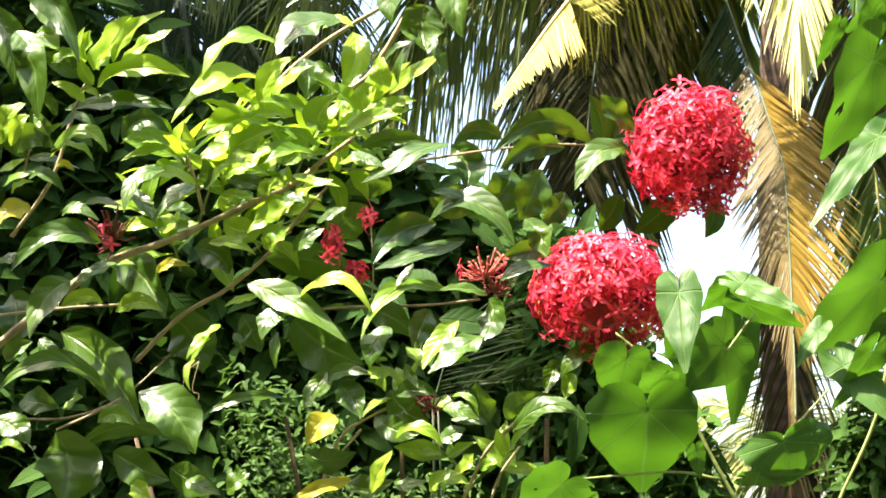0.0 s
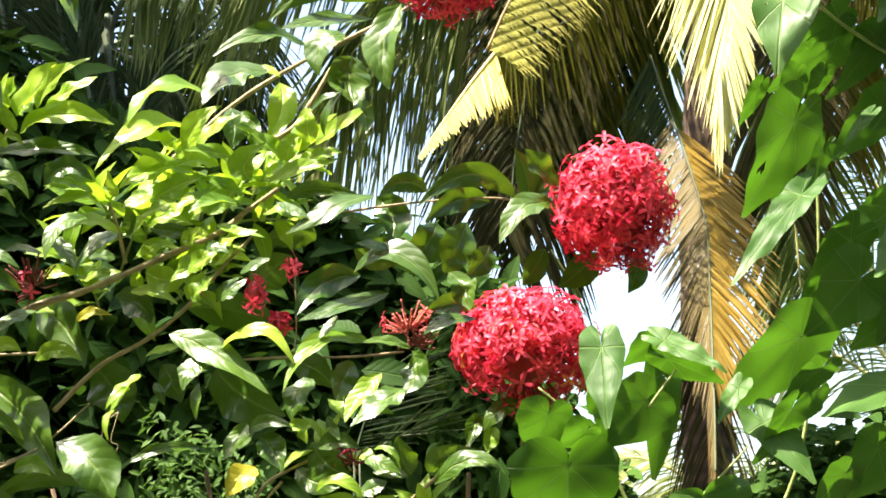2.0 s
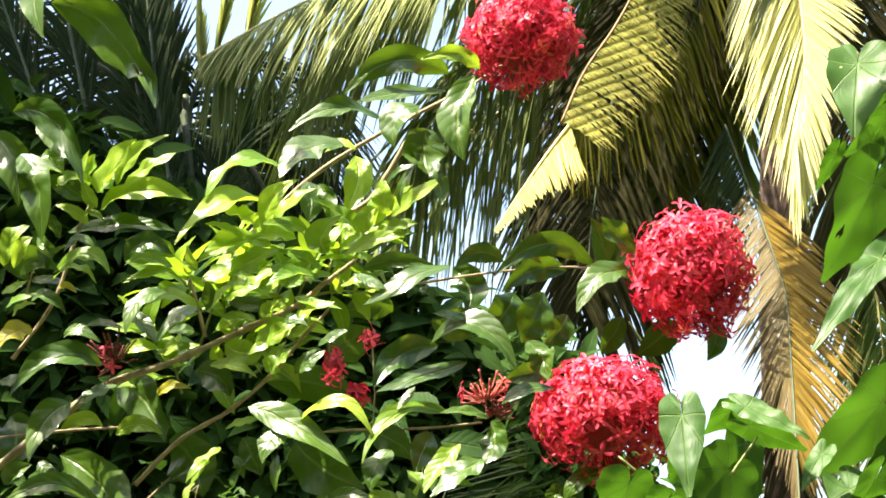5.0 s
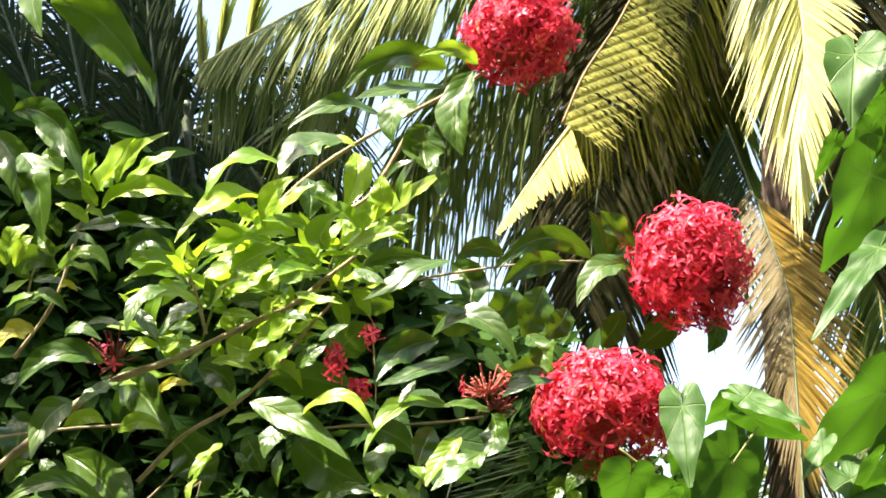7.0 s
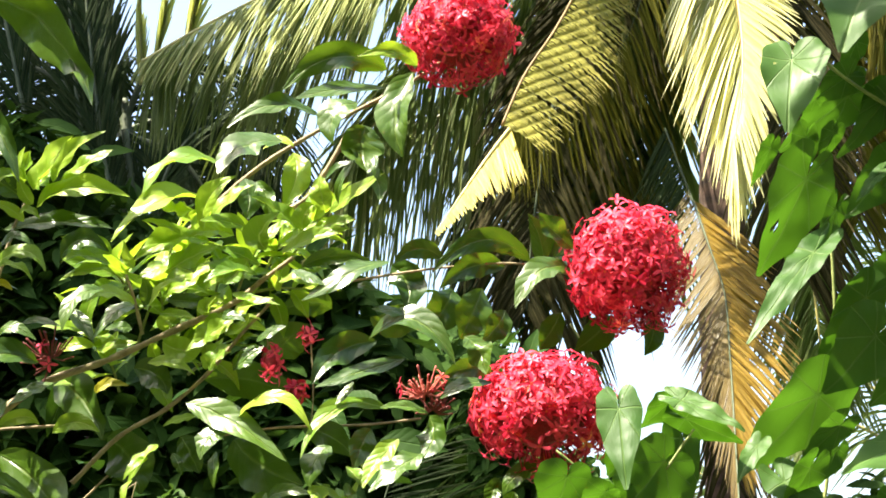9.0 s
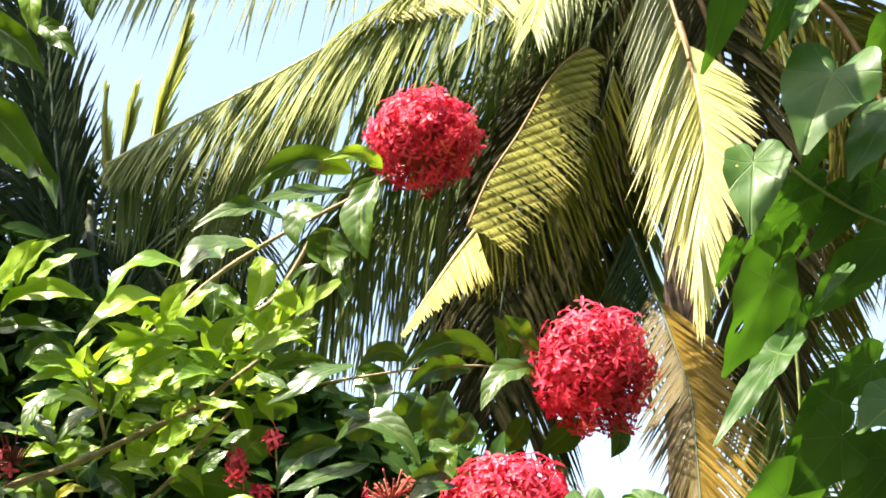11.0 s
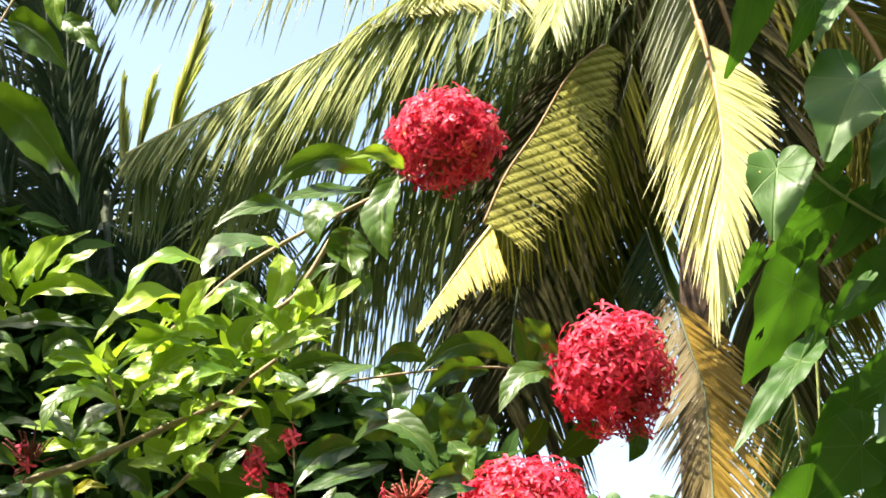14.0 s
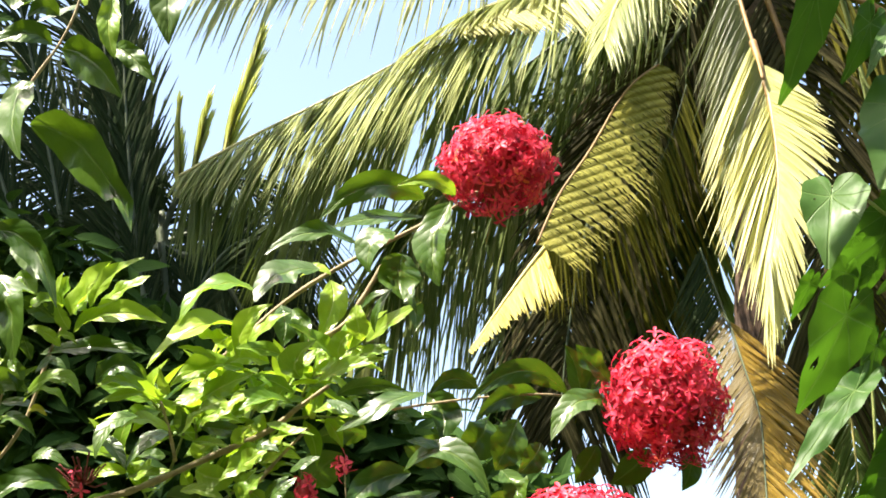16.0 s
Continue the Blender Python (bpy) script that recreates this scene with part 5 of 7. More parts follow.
branch(ixora, ((-0.282, 2.750, 2.040), (-0.273, 2.750, 2.069), (-0.278, 2.750, 2.089)), 0.0015, 0.0012)
branch(ixora, ((-0.460, 2.600, 1.819), (-0.469, 2.600, 1.774), (-0.458, 2.600, 1.765), (-0.470, 2.600, 1.729)), 0.0008, 0.0005)
branch(ixora, ((-0.460, 2.600, 1.819), (-0.479, 2.600, 1.801), (-0.485, 2.600, 1.765), (-0.477, 2.600, 1.747)), 0.0007, 0.0005)
branch(ixora, ((-0.843, 2.740, 1.913), (-0.710, 2.740, 1.927), (-0.623, 2.740, 1.932)), 0.0027, 0.0025)
branch(ixora, ((-0.709, 2.700, 1.719), (-0.645, 2.700, 1.747), (-0.604, 2.700, 1.770)), 0.0022, 0.0020)
branch(ixora, ((-0.280, 2.700, 1.608), (-0.253, 2.700, 1.665), (-0.208, 2.700, 1.720)), 0.0022, 0.0020)
branch(ixora, ((0.004, 2.680, 1.608), (0.018, 2.680, 1.646), (0.050, 2.680, 1.691)), 0.0022, 0.0020)
flower_head(ixora, (0.056, 2.720, 2.616), 0.0950, 0.0950, 0.0845, 400, "round red head of four-petalled star flowers", 3, low=-0.72, tail=14)
flower_head(ixora, (0.334, 2.680, 2.180), 0.0960, 0.0960, 0.0998, 440, "round red head of star flowers touched with orange", 4, low=-0.86, tail=20)
flower_head(ixora, (0.182, 2.660, 1.935), 0.1104, 0.1056, 0.0912, 460, "broad domed red head of star flowers", 5, low=-0.72, tail=26, gap=(-0.12, -0.86, -0.5))
spent_head(ixora, (-0.006, 2.630, 1.962), 0.050, 40, 6, "spent coral-red flower stalks", 4, CORAL)
spent_head(ixora, (0.006, 2.640, 1.938), 0.045, 26, 61, "spent dark red flower stalks", 1)
spent_head(ixora, (-0.628, 2.700, 2.040), 0.055, 36, 7, "spent dark red flower stalks", 3)
spent_head(ixora, (-0.093, 2.720, 1.757), 0.035, 20, 8, "spent dark red flower stalks", 2)
flower_head(ixora, (-0.256, 2.660, 2.020), 0.017, 0.015, 0.03, 10, "small red flower cluster among leaves", 9, low=-1)
flower_head(ixora, (-0.198, 2.660, 2.066), 0.010, 0.010, 0.018, 5, "tiny red flower cluster among leaves", 10, low=-1)
flower_head(ixora, (-0.217, 2.680, 1.977), 0.016, 0.015, 0.016, 7, "small red flower cluster among leaves", 11, low=-1)
branch(ixora, ((0.178, 2.680, 1.773), (0.183, 2.680, 1.828), (0.183, 2.680, 1.903)), 0.0022, 0.0024, "branch", STALK)
branch(ixora, ((0.037, 2.760, 2.488), (0.052, 2.760, 2.552), (0.057, 2.760, 2.606)), 0.0023, 0.0025, "branch", STALK)
# its leaves
spray_leaf(ixora, MATURE, (-0.884, 2.774, 2.464), (-0.838, 2.748, 2.403), (-0.823, 2.746, 2.320), 0.061, -14, 0.19)
spray_leaf(ixora, MATURE, (-0.793, 2.698, 2.478), (-0.740, 2.674, 2.433), (-0.697, 2.650, 2.355), 0.054, -23, 0.26)
spray_leaf(ixora, MATURE, (-0.793, 2.640, 2.382), (-0.749, 2.611, 2.314), (-0.738, 2.606, 2.216), 0.060, 28, 0.11)
spray_leaf(ixora, YOUNG, (-0.766, 2.701, 2.412), (-0.752, 2.691, 2.384), (-0.729, 2.681, 2.362), 0.036, 24, 0.17)
spray_leaf(ixora, YOUNG, (-0.669, 2.680, 2.325), (-0.637, 2.658, 2.367), (-0.595, 2.633, 2.405), 0.051, 39, 0.44)
spray_leaf(ixora, YOUNG, (-0.628, 2.644, 2.328), (-0.591, 2.621, 2.368), (-0.534, 2.598, 2.401), 0.027, 18, 0.38)
spray_leaf(ixora, YOUNG, (-0.626, 2.699, 2.350), (-0.579, 2.680, 2.371), (-0.537, 2.679, 2.396), 0.026, 29, 0.18)
spray_leaf(ixora, YOUNG, (-0.678, 2.656, 2.330), (-0.677, 2.645, 2.356), (-0.667, 2.641, 2.382), 0.029, 28, 0.45)
spray_leaf(ixora, YOUNG, (-0.668, 2.696, 2.332), (-0.652, 2.686, 2.349), (-0.631, 2.685, 2.366), 0.035, 35, 0.16)
spray_leaf(ixora, YOUNG, (-0.674, 2.640, 2.325), (-0.679, 2.629, 2.348), (-0.671, 2.618, 2.381), 0.019, 41, 0.29)
spray_leaf(ixora, YOUNG, (-0.730, 2.652, 2.331), (-0.714, 2.643, 2.338), (-0.685, 2.643, 2.343), 0.025, 32, 0.44)
spray_leaf(ixora, YOUNG, (-0.661, 2.679, 2.294), (-0.590, 2.649, 2.315), (-0.497, 2.636, 2.299), 0.043, 20, 0.38)
spray_leaf(ixora, MATURE, (-0.727, 2.727, 2.269), (-0.622, 2.692, 2.273), (-0.531, 2.689, 2.258), 0.034, 25, 0.37)
spray_leaf(ixora, YOUNG, (-0.691, 2.679, 2.285), (-0.672, 2.672, 2.287), (-0.652, 2.669, 2.271), 0.014, 26, 0.40)
spray_leaf(ixora, YOUNG, (-0.533, 2.692, 2.216), (-0.571, 2.675, 2.231), (-0.614, 2.665, 2.238), 0.034, 15, 0.20)
spray_leaf(ixora, YOUNG, (-0.537, 2.698, 2.199), (-0.579, 2.682, 2.208), (-0.615, 2.675, 2.195), 0.025, 40, 0.38)
spray_leaf(ixora, YOUNG, (-0.537, 2.691, 2.191), (-0.576, 2.675, 2.182), (-0.611, 2.659, 2.161), 0.018, 23, 0.17)
spray_leaf(ixora, YOUNG, (-0.737, 2.687, 2.186), (-0.676, 2.669, 2.212), (-0.632, 2.646, 2.174), 0.028, 24, 0.27)
spray_leaf(ixora, YOUNG, (-0.724, 2.641, 2.164), (-0.683, 2.628, 2.176), (-0.648, 2.627, 2.153), 0.014, 44, 0.40)
spray_leaf(ixora, MATURE, (-0.709, 2.640, 2.212), (-0.682, 2.630, 2.232), (-0.655, 2.629, 2.215), 0.019, 33, 0.11)
spray_leaf(ixora, MATURE, (-0.796, 2.693, 2.183), (-0.770, 2.680, 2.209), (-0.725, 2.671, 2.187), 0.045, -10, 0.29)
spray_leaf(ixora, YOUNG, (-0.830, 2.712, 2.205), (-0.815, 2.697, 2.246), (-0.787, 2.697, 2.272), 0.040, 15, 0.30)
spray_leaf(ixora, YOUNG, (-0.800, 2.671, 2.191), (-0.784, 2.659, 2.224), (-0.767, 2.654, 2.239), 0.025, 0, 0.28)
spray_leaf(ixora, MATURE, (-0.768, 2.683, 2.247), (-0.749, 2.673, 2.224), (-0.744, 2.670, 2.189), 0.026, -23, 0.16)
spray_leaf(ixora, YOUNG, (-0.816, 2.691, 2.126), (-0.790, 2.679, 2.133), (-0.758, 2.673, 2.148), 0.015, 37, 0.25)
spray_leaf(ixora, YOUNG, (-0.810, 2.649, 2.145), (-0.788, 2.640, 2.145), (-0.764, 2.635, 2.161), 0.018, 29, 0.15)
spray_leaf(ixora, YOUNG, (-0.792, 2.659, 2.104), (-0.776, 2.651, 2.117), (-0.751, 2.643, 2.123), 0.012, 40, 0.40)
spray_leaf(ixora, FADING, (-0.756, 2.655, 2.081), (-0.783, 2.640, 2.069), (-0.812, 2.628, 2.038), 0.039, 20, 0.30)
spray_leaf(ixora, FADING, (-0.715, 2.646, 2.150), (-0.699, 2.640, 2.152), (-0.683, 2.638, 2.140), 0.012, 20, 0.30)
spray_leaf(ixora, MATURE, (-0.776, 2.700, 2.141), (-0.744, 2.687, 2.140), (-0.710, 2.686, 2.114), 0.022, 30, 0.38)
spray_leaf(ixora, YOUNG, (-0.358, 2.698, 2.377), (-0.428, 2.670, 2.360), (-0.478, 2.638, 2.293), 0.035, 38, 0.17)
spray_leaf(ixora, YOUNG, (-0.373, 2.664, 2.301), (-0.449, 2.631, 2.292), (-0.519, 2.610, 2.213), 0.043, 40, 0.43)
spray_leaf(ixora, YOUNG, (-0.375, 2.652, 2.245), (-0.360, 2.632, 2.292), (-0.318, 2.621, 2.329), 0.037, 25, 0.34)
spray_leaf(ixora, YOUNG, (-0.368, 2.669, 2.263), (-0.332, 2.650, 2.297), (-0.290, 2.642, 2.320), 0.027, 42, 0.18)
spray_leaf(ixora, YOUNG, (-0.371, 2.692, 2.237), (-0.429, 2.668, 2.234), (-0.486, 2.647, 2.192), 0.047, 20, 0.39)
spray_leaf(ixora, YOUNG, (-0.410, 2.642, 2.238), (-0.443, 2.629, 2.249), (-0.471, 2.615, 2.251), 0.012, 22, 0.34)
spray_leaf(ixora, YOUNG, (-0.413, 2.703, 2.216), (-0.450, 2.686, 2.188), (-0.487, 2.683, 2.170), 0.034, 37, 0.31)
spray_leaf(ixora, YOUNG, (-0.483, 2.632, 2.176), (-0.493, 2.623, 2.190), (-0.498, 2.612, 2.216), 0.017, 30, 0.29)
spray_leaf(ixora, YOUNG, (-0.439, 2.676, 2.178), (-0.398, 2.657, 2.198), (-0.348, 2.643, 2.215), 0.039, 15, 0.27)
spray_leaf(ixora, YOUNG, (-0.351, 2.551, 2.159), (-0.367, 2.540, 2.138), (-0.387, 2.530, 2.113), 0.024, 36, 0.20)
spray_leaf(ixora, YOUNG, (-0.328, 2.690, 2.246), (-0.364, 2.675, 2.247), (-0.400, 2.659, 2.233), 0.030, 19, 0.35)
spray_leaf(ixora, YOUNG, (-0.303, 2.641, 2.247), (-0.339, 2.626, 2.255), (-0.375, 2.614, 2.250), 0.027, 23, 0.29)
spray_leaf(ixora, YOUNG, (-0.394, 2.644, 2.278), (-0.420, 2.633, 2.275), (-0.448, 2.628, 2.283), 0.029, 45, 0.28)
spray_leaf(ixora, YOUNG, (-0.393, 2.708, 2.272), (-0.407, 2.699, 2.284), (-0.415, 2.689, 2.306), 0.028, 42, 0.42)
spray_leaf(ixora, MATURE, (-0.244, 2.638, 2.395), (-0.308, 2.615, 2.381), (-0.345, 2.587, 2.321), 0.060, 31, 0.10)
spray_leaf(ixora, YOUNG, (-0.281, 2.673, 2.393), (-0.251, 2.663, 2.404), (-0.227, 2.654, 2.391), 0.018, 35, 0.16)
spray_leaf(ixora, YOUNG, (-0.234, 2.739, 2.409), (-0.228, 2.720, 2.355), (-0.250, 2.705, 2.295), 0.048, -11, 0.34)
spray_leaf(ixora, MATURE, (-0.323, 2.783, 2.377), (-0.314, 2.769, 2.334), (-0.317, 2.757, 2.292), 0.041, -24, 0.12)
spray_leaf(ixora, MATURE, (-0.293, 2.690, 2.341), (-0.273, 2.676, 2.306), (-0.269, 2.671, 2.264), 0.028, -10, 0.26)
spray_leaf(ixora, YOUNG, (-0.267, 2.640, 2.208), (-0.278, 2.628, 2.232), (-0.244, 2.621, 2.267), 0.045, 25, 0.42)
spray_leaf(ixora, YOUNG, (-0.270, 2.690, 2.226), (-0.296, 2.678, 2.242), (-0.322, 2.669, 2.253), 0.028, 32, 0.19)
spray_leaf(ixora, YOUNG, (-0.220, 2.683, 2.253), (-0.250, 2.665, 2.283), (-0.297, 2.650, 2.302), 0.026, 39, 0.41)
spray_leaf(ixora, YOUNG, (-0.211, 2.664, 2.247), (-0.206, 2.654, 2.272), (-0.190, 2.650, 2.288), 0.035, 20, 0.40)
spray_leaf(ixora, YOUNG, (-0.171, 2.645, 2.275), (-0.177, 2.634, 2.303), (-0.180, 2.631, 2.332), 0.037, 15, 0.19)
spray_leaf(ixora, MATURE, (-0.149, 2.645, 2.287), (-0.140, 2.630, 2.319), (-0.121, 2.626, 2.359), 0.014, 35, 0.18)
spray_leaf(ixora, YOUNG, (-0.166, 2.688, 2.284), (-0.127, 2.666, 2.313), (-0.072, 2.645, 2.341), 0.028, 30, 0.23)
spray_leaf(ixora, MATURE, (-0.090, 2.652, 2.372), (-0.086, 2.642, 2.346), (-0.079, 2.635, 2.317), 0.012, 30, 0.10)
spray_leaf(ixora, YOUNG, (-0.180, 2.648, 2.247), (-0.148, 2.636, 2.253), (-0.118, 2.634, 2.256), 0.021, 23, 0.34)
spray_leaf(ixora, YOUNG, (-0.245, 2.669, 2.206), (-0.195, 2.645, 2.222), (-0.129, 2.630, 2.240), 0.029, 34, 0.36)
spray_leaf(ixora, YOUNG, (-0.244, 2.697, 2.236), (-0.213, 2.684, 2.243), (-0.187, 2.676, 2.267), 0.030, 47, 0.24)
spray_leaf(ixora, YOUNG, (-0.255, 2.702, 2.263), (-0.233, 2.694, 2.272), (-0.211, 2.692, 2.255), 0.020, 36, 0.35)
spray_leaf(ixora, MATURE, (-0.214, 2.712, 2.196), (-0.160, 2.689, 2.208), (-0.093, 2.675, 2.194), 0.026, -15, 0.27)
spray_leaf(ixora, YOUNG, (-0.283, 2.688, 2.194), (-0.320, 2.672, 2.207), (-0.354, 2.661, 2.216), 0.024, 30, 0.18)
spray_leaf(ixora, YOUNG, (-0.281, 2.555, 2.147), (-0.317, 2.540, 2.140), (-0.353, 2.528, 2.124), 0.023, 36, 0.42)
spray_leaf(ixora, YOUNG, (-0.300, 2.693, 2.203), (-0.324, 2.681, 2.186), (-0.342, 2.679, 2.159), 0.020, 37, 0.41)
spray_leaf(ixora, MATURE, (-0.109, 2.737, 2.456), (-0.115, 2.722, 2.410), (-0.104, 2.705, 2.362), 0.070, -22, 0.14)
spray_leaf(ixora, MATURE, (-0.101, 2.694, 2.371), (-0.085, 2.682, 2.335), (-0.083, 2.667, 2.297), 0.030, -21, 0.27)
spray_leaf(ixora, MATURE, (-0.530, 2.624, 2.138), (-0.568, 2.605, 2.110), (-0.586, 2.585, 2.058), 0.031, 29, 0.12)
spray_leaf(ixora, YOUNG, (-0.491, 2.692, 2.129), (-0.533, 2.677, 2.147), (-0.566, 2.676, 2.130), 0.026, 42, 0.18)
spray_leaf(ixora, MATURE, (-0.599, 2.681, 2.119), (-0.574, 2.667, 2.091), (-0.547, 2.650, 2.052), 0.024, 20, 0.36)
spray_leaf(ixora, MATURE, (-0.478, 2.621, 2.109), (-0.509, 2.604, 2.092), (-0.540, 2.598, 2.046), 0.029, 34, 0.10)
spray_leaf(ixora, MATURE, (-0.486, 2.648, 2.077), (-0.504, 2.639, 2.077), (-0.527, 2.632, 2.072), 0.021, 31, 0.10)
spray_leaf(ixora, YOUNG, (-0.548, 2.656, 2.041), (-0.513, 2.642, 2.043), (-0.473, 2.634, 2.051), 0.020, 31, 0.27)
spray_leaf(ixora, YOUNG, (-0.531, 2.627, 2.059), (-0.517, 2.621, 2.048), (-0.498, 2.618, 2.054), 0.015, 43, 0.17)
spray_leaf(ixora, MATURE, (-0.693, 2.614, 2.059), (-0.668, 2.603, 2.068), (-0.629, 2.599, 2.048), 0.021, 30, 0.16)
spray_leaf(ixora, MATURE, (-0.667, 2.653, 2.088), (-0.636, 2.641, 2.088), (-0.600, 2.632, 2.078), 0.014, 27, 0.16)
spray_leaf(ixora, MATURE, (-0.632, 2.631, 2.017), (-0.697, 2.600, 2.013), (-0.770, 2.592, 1.958), 0.046, 28, 0.49)
spray_leaf(ixora, MATURE, (-0.792, 2.616, 1.990), (-0.771, 2.608, 1.986), (-0.749, 2.600, 1.995), 0.021, 32, 0.16)
spray_leaf(ixora, MATURE, (-0.692, 2.683, 1.963), (-0.725, 2.660, 1.929), (-0.742, 2.632, 1.860), 0.051, 4, 0.12)
spray_leaf(ixora, MATURE, (-0.605, 2.629, 1.984), (-0.638, 2.613, 1.967), (-0.668, 2.601, 1.941), 0.023, 37, 0.10)
spray_leaf(ixora, YOUNG, (-0.708, 2.690, 1.921), (-0.666, 2.676, 1.937), (-0.633, 2.666, 1.923), 0.025, -10, 0.26)
spray_leaf(ixora, MATURE, (-0.648, 2.790, 2.026), (-0.587, 2.762, 1.984), (-0.542, 2.728, 1.906), 0.067, -19, 0.22)
spray_leaf(ixora, YOUNG, (-0.618, 2.698, 1.914), (-0.578, 2.683, 1.928), (-0.536, 2.672, 1.910), 0.030, 5, 0.25)
spray_leaf(ixora, MATURE, (-0.493, 2.718, 2.024), (-0.452, 2.704, 2.010), (-0.432, 2.699, 1.977), 0.050, -15, 0.48)
spray_leaf(ixora, YOUNG, (-0.466, 2.694, 2.029), (-0.425, 2.679, 2.022), (-0.383, 2.665, 2.003), 0.020, 23, 0.32)
spray_leaf(ixora, YOUNG, (-0.446, 2.714, 2.068), (-0.410, 2.700, 2.051), (-0.373, 2.691, 2.057), 0.044, -15, 0.32)
spray_leaf(ixora, YOUNG, (-0.365, 2.652, 2.009), (-0.355, 2.641, 2.028), (-0.333, 2.631, 2.056), 0.023, 20, 0.40)
spray_leaf(ixora, FADING, (-0.542, 2.651, 1.972), (-0.518, 2.640, 1.981), (-0.485, 2.636, 1.979), 0.018, 20, 0.30)
spray_leaf(ixora, MATURE, (-0.479, 2.710, 2.127), (-0.472, 2.700, 2.151), (-0.480, 2.689, 2.174), 0.024, 10, 0.38)
spray_leaf(ixora, YOUNG, (-0.459, 2.639, 2.113), (-0.439, 2.627, 2.136), (-0.419, 2.626, 2.154), 0.017, 48, 0.37)
spray_leaf(ixora, MATURE, (-0.442, 2.707, 2.140), (-0.392, 2.690, 2.130), (-0.349, 2.669, 2.118), 0.024, -10, 0.35)
spray_leaf(ixora, YOUNG, (-0.443, 2.648, 2.101), (-0.412, 2.636, 2.099), (-0.380, 2.628, 2.089), 0.015, 22, 0.34)
spray_leaf(ixora, YOUNG, (-0.429, 2.665, 2.079), (-0.432, 2.659, 2.089), (-0.411, 2.659, 2.100), 0.027, 10, 0.19)
spray_leaf(ixora, YOUNG, (-0.358, 2.548, 2.077), (-0.343, 2.540, 2.088), (-0.323, 2.539, 2.095), 0.023, 36, 0.32)
spray_leaf(ixora, YOUNG, (-0.284, 2.669, 2.171), (-0.340, 2.649, 2.174), (-0.386, 2.639, 2.176), 0.027, 44, 0.44)
spray_leaf(ixora, YOUNG, (-0.389, 2.633, 2.169), (-0.407, 2.624, 2.157), (-0.431, 2.621, 2.150), 0.027, 21, 0.23)
spray_leaf(ixora, YOUNG, (-0.338, 2.636, 2.148), (-0.309, 2.625, 2.170), (-0.293, 2.612, 2.182), 0.037, 10, 0.24)
spray_leaf(ixora, YOUNG, (-0.414, 2.553, 2.106), (-0.384, 2.540, 2.114), (-0.346, 2.538, 2.107), 0.019, 36, 0.30)
spray_leaf(ixora, YOUNG, (-0.344, 2.546, 2.077), (-0.352, 2.540, 2.086), (-0.332, 2.533, 2.103), 0.023, 30, 0.32)
spray_leaf(ixora, YOUNG, (-0.311, 2.558, 2.077), (-0.340, 2.540, 2.050), (-0.379, 2.539, 2.015), 0.038, 20, 0.43)
spray_leaf(ixora, MATURE, (-0.320, 2.507, 2.059), (-0.306, 2.500, 2.063), (-0.282, 2.492, 2.051), 0.018, 32, 0.18)
spray_leaf(ixora, YOUNG, (-0.331, 2.664, 2.069), (-0.306, 2.654, 2.078), (-0.295, 2.647, 2.101), 0.014, 31, 0.34)
spray_leaf(ixora, YOUNG, (-0.341, 2.531, 1.982), (-0.330, 2.520, 2.004), (-0.305, 2.514, 2.022), 0.024, 40, 0.19)
spray_leaf(ixora, YOUNG, (-0.309, 2.535, 2.107), (-0.274, 2.520, 2.094), (-0.231, 2.510, 2.082), 0.017, 36, 0.43)
spray_leaf(ixora, YOUNG, (-0.237, 2.533, 2.124), (-0.201, 2.520, 2.121), (-0.170, 2.516, 2.110), 0.022, 36, 0.23)
spray_leaf(ixora, MATURE, (-0.214, 2.511, 2.139), (-0.188, 2.500, 2.121), (-0.161, 2.488, 2.108), 0.018, 32, 0.14)
spray_leaf(ixora, MATURE, (-0.062, 2.529, 2.156), (-0.118, 2.500, 2.116), (-0.197, 2.500, 2.086), 0.037, 34, 0.03)
spray_leaf(ixora, MATURE, (-0.109, 2.506, 2.114), (-0.096, 2.500, 2.107), (-0.079, 2.497, 2.101), 0.017, 32, 0.13)
spray_leaf(ixora, MATURE, (-0.173, 2.870, 2.160), (-0.214, 2.850, 2.167), (-0.271, 2.840, 2.142), 0.046, -20, 0.24)
spray_leaf(ixora, MATURE, (-0.067, 2.867, 2.239), (-0.038, 2.850, 2.199), (-0.040, 2.831, 2.144), 0.063, -20, 0.23)
spray_leaf(ixora, MATURE, (0.023, 2.716, 2.211), (-0.018, 2.700, 2.223), (-0.058, 2.687, 2.194), 0.033, -17, 0.30)
spray_leaf(ixora, MATURE, (0.174, 2.715, 2.203), (0.093, 2.682, 2.233), (0.007, 2.642, 2.167), 0.040, -16, 0.18)
spray_leaf(ixora, MATURE, (0.133, 2.791, 2.214), (0.074, 2.768, 2.209), (0.020, 2.744, 2.165), 0.041, -17, 0.25)
spray_leaf(ixora, MATURE, (0.240, 2.649, 2.207), (0.205, 2.633, 2.237), (0.183, 2.616, 2.260), 0.039, 10, 0.49)
spray_leaf(ixora, MATURE, (0.235, 2.704, 2.192), (0.184, 2.682, 2.169), (0.143, 2.661, 2.110), 0.048, 25, 0.20)
spray_leaf(ixora, MATURE, (-0.037, 2.510, 2.068), (-0.065, 2.500, 2.066), (-0.088, 2.497, 2.072), 0.018, 34, 0.07)
spray_leaf(ixora, MATURE, (-0.092, 2.527, 2.031), (-0.021, 2.500, 2.051), (0.041, 2.479, 1.979), 0.041, 30, 0.43)
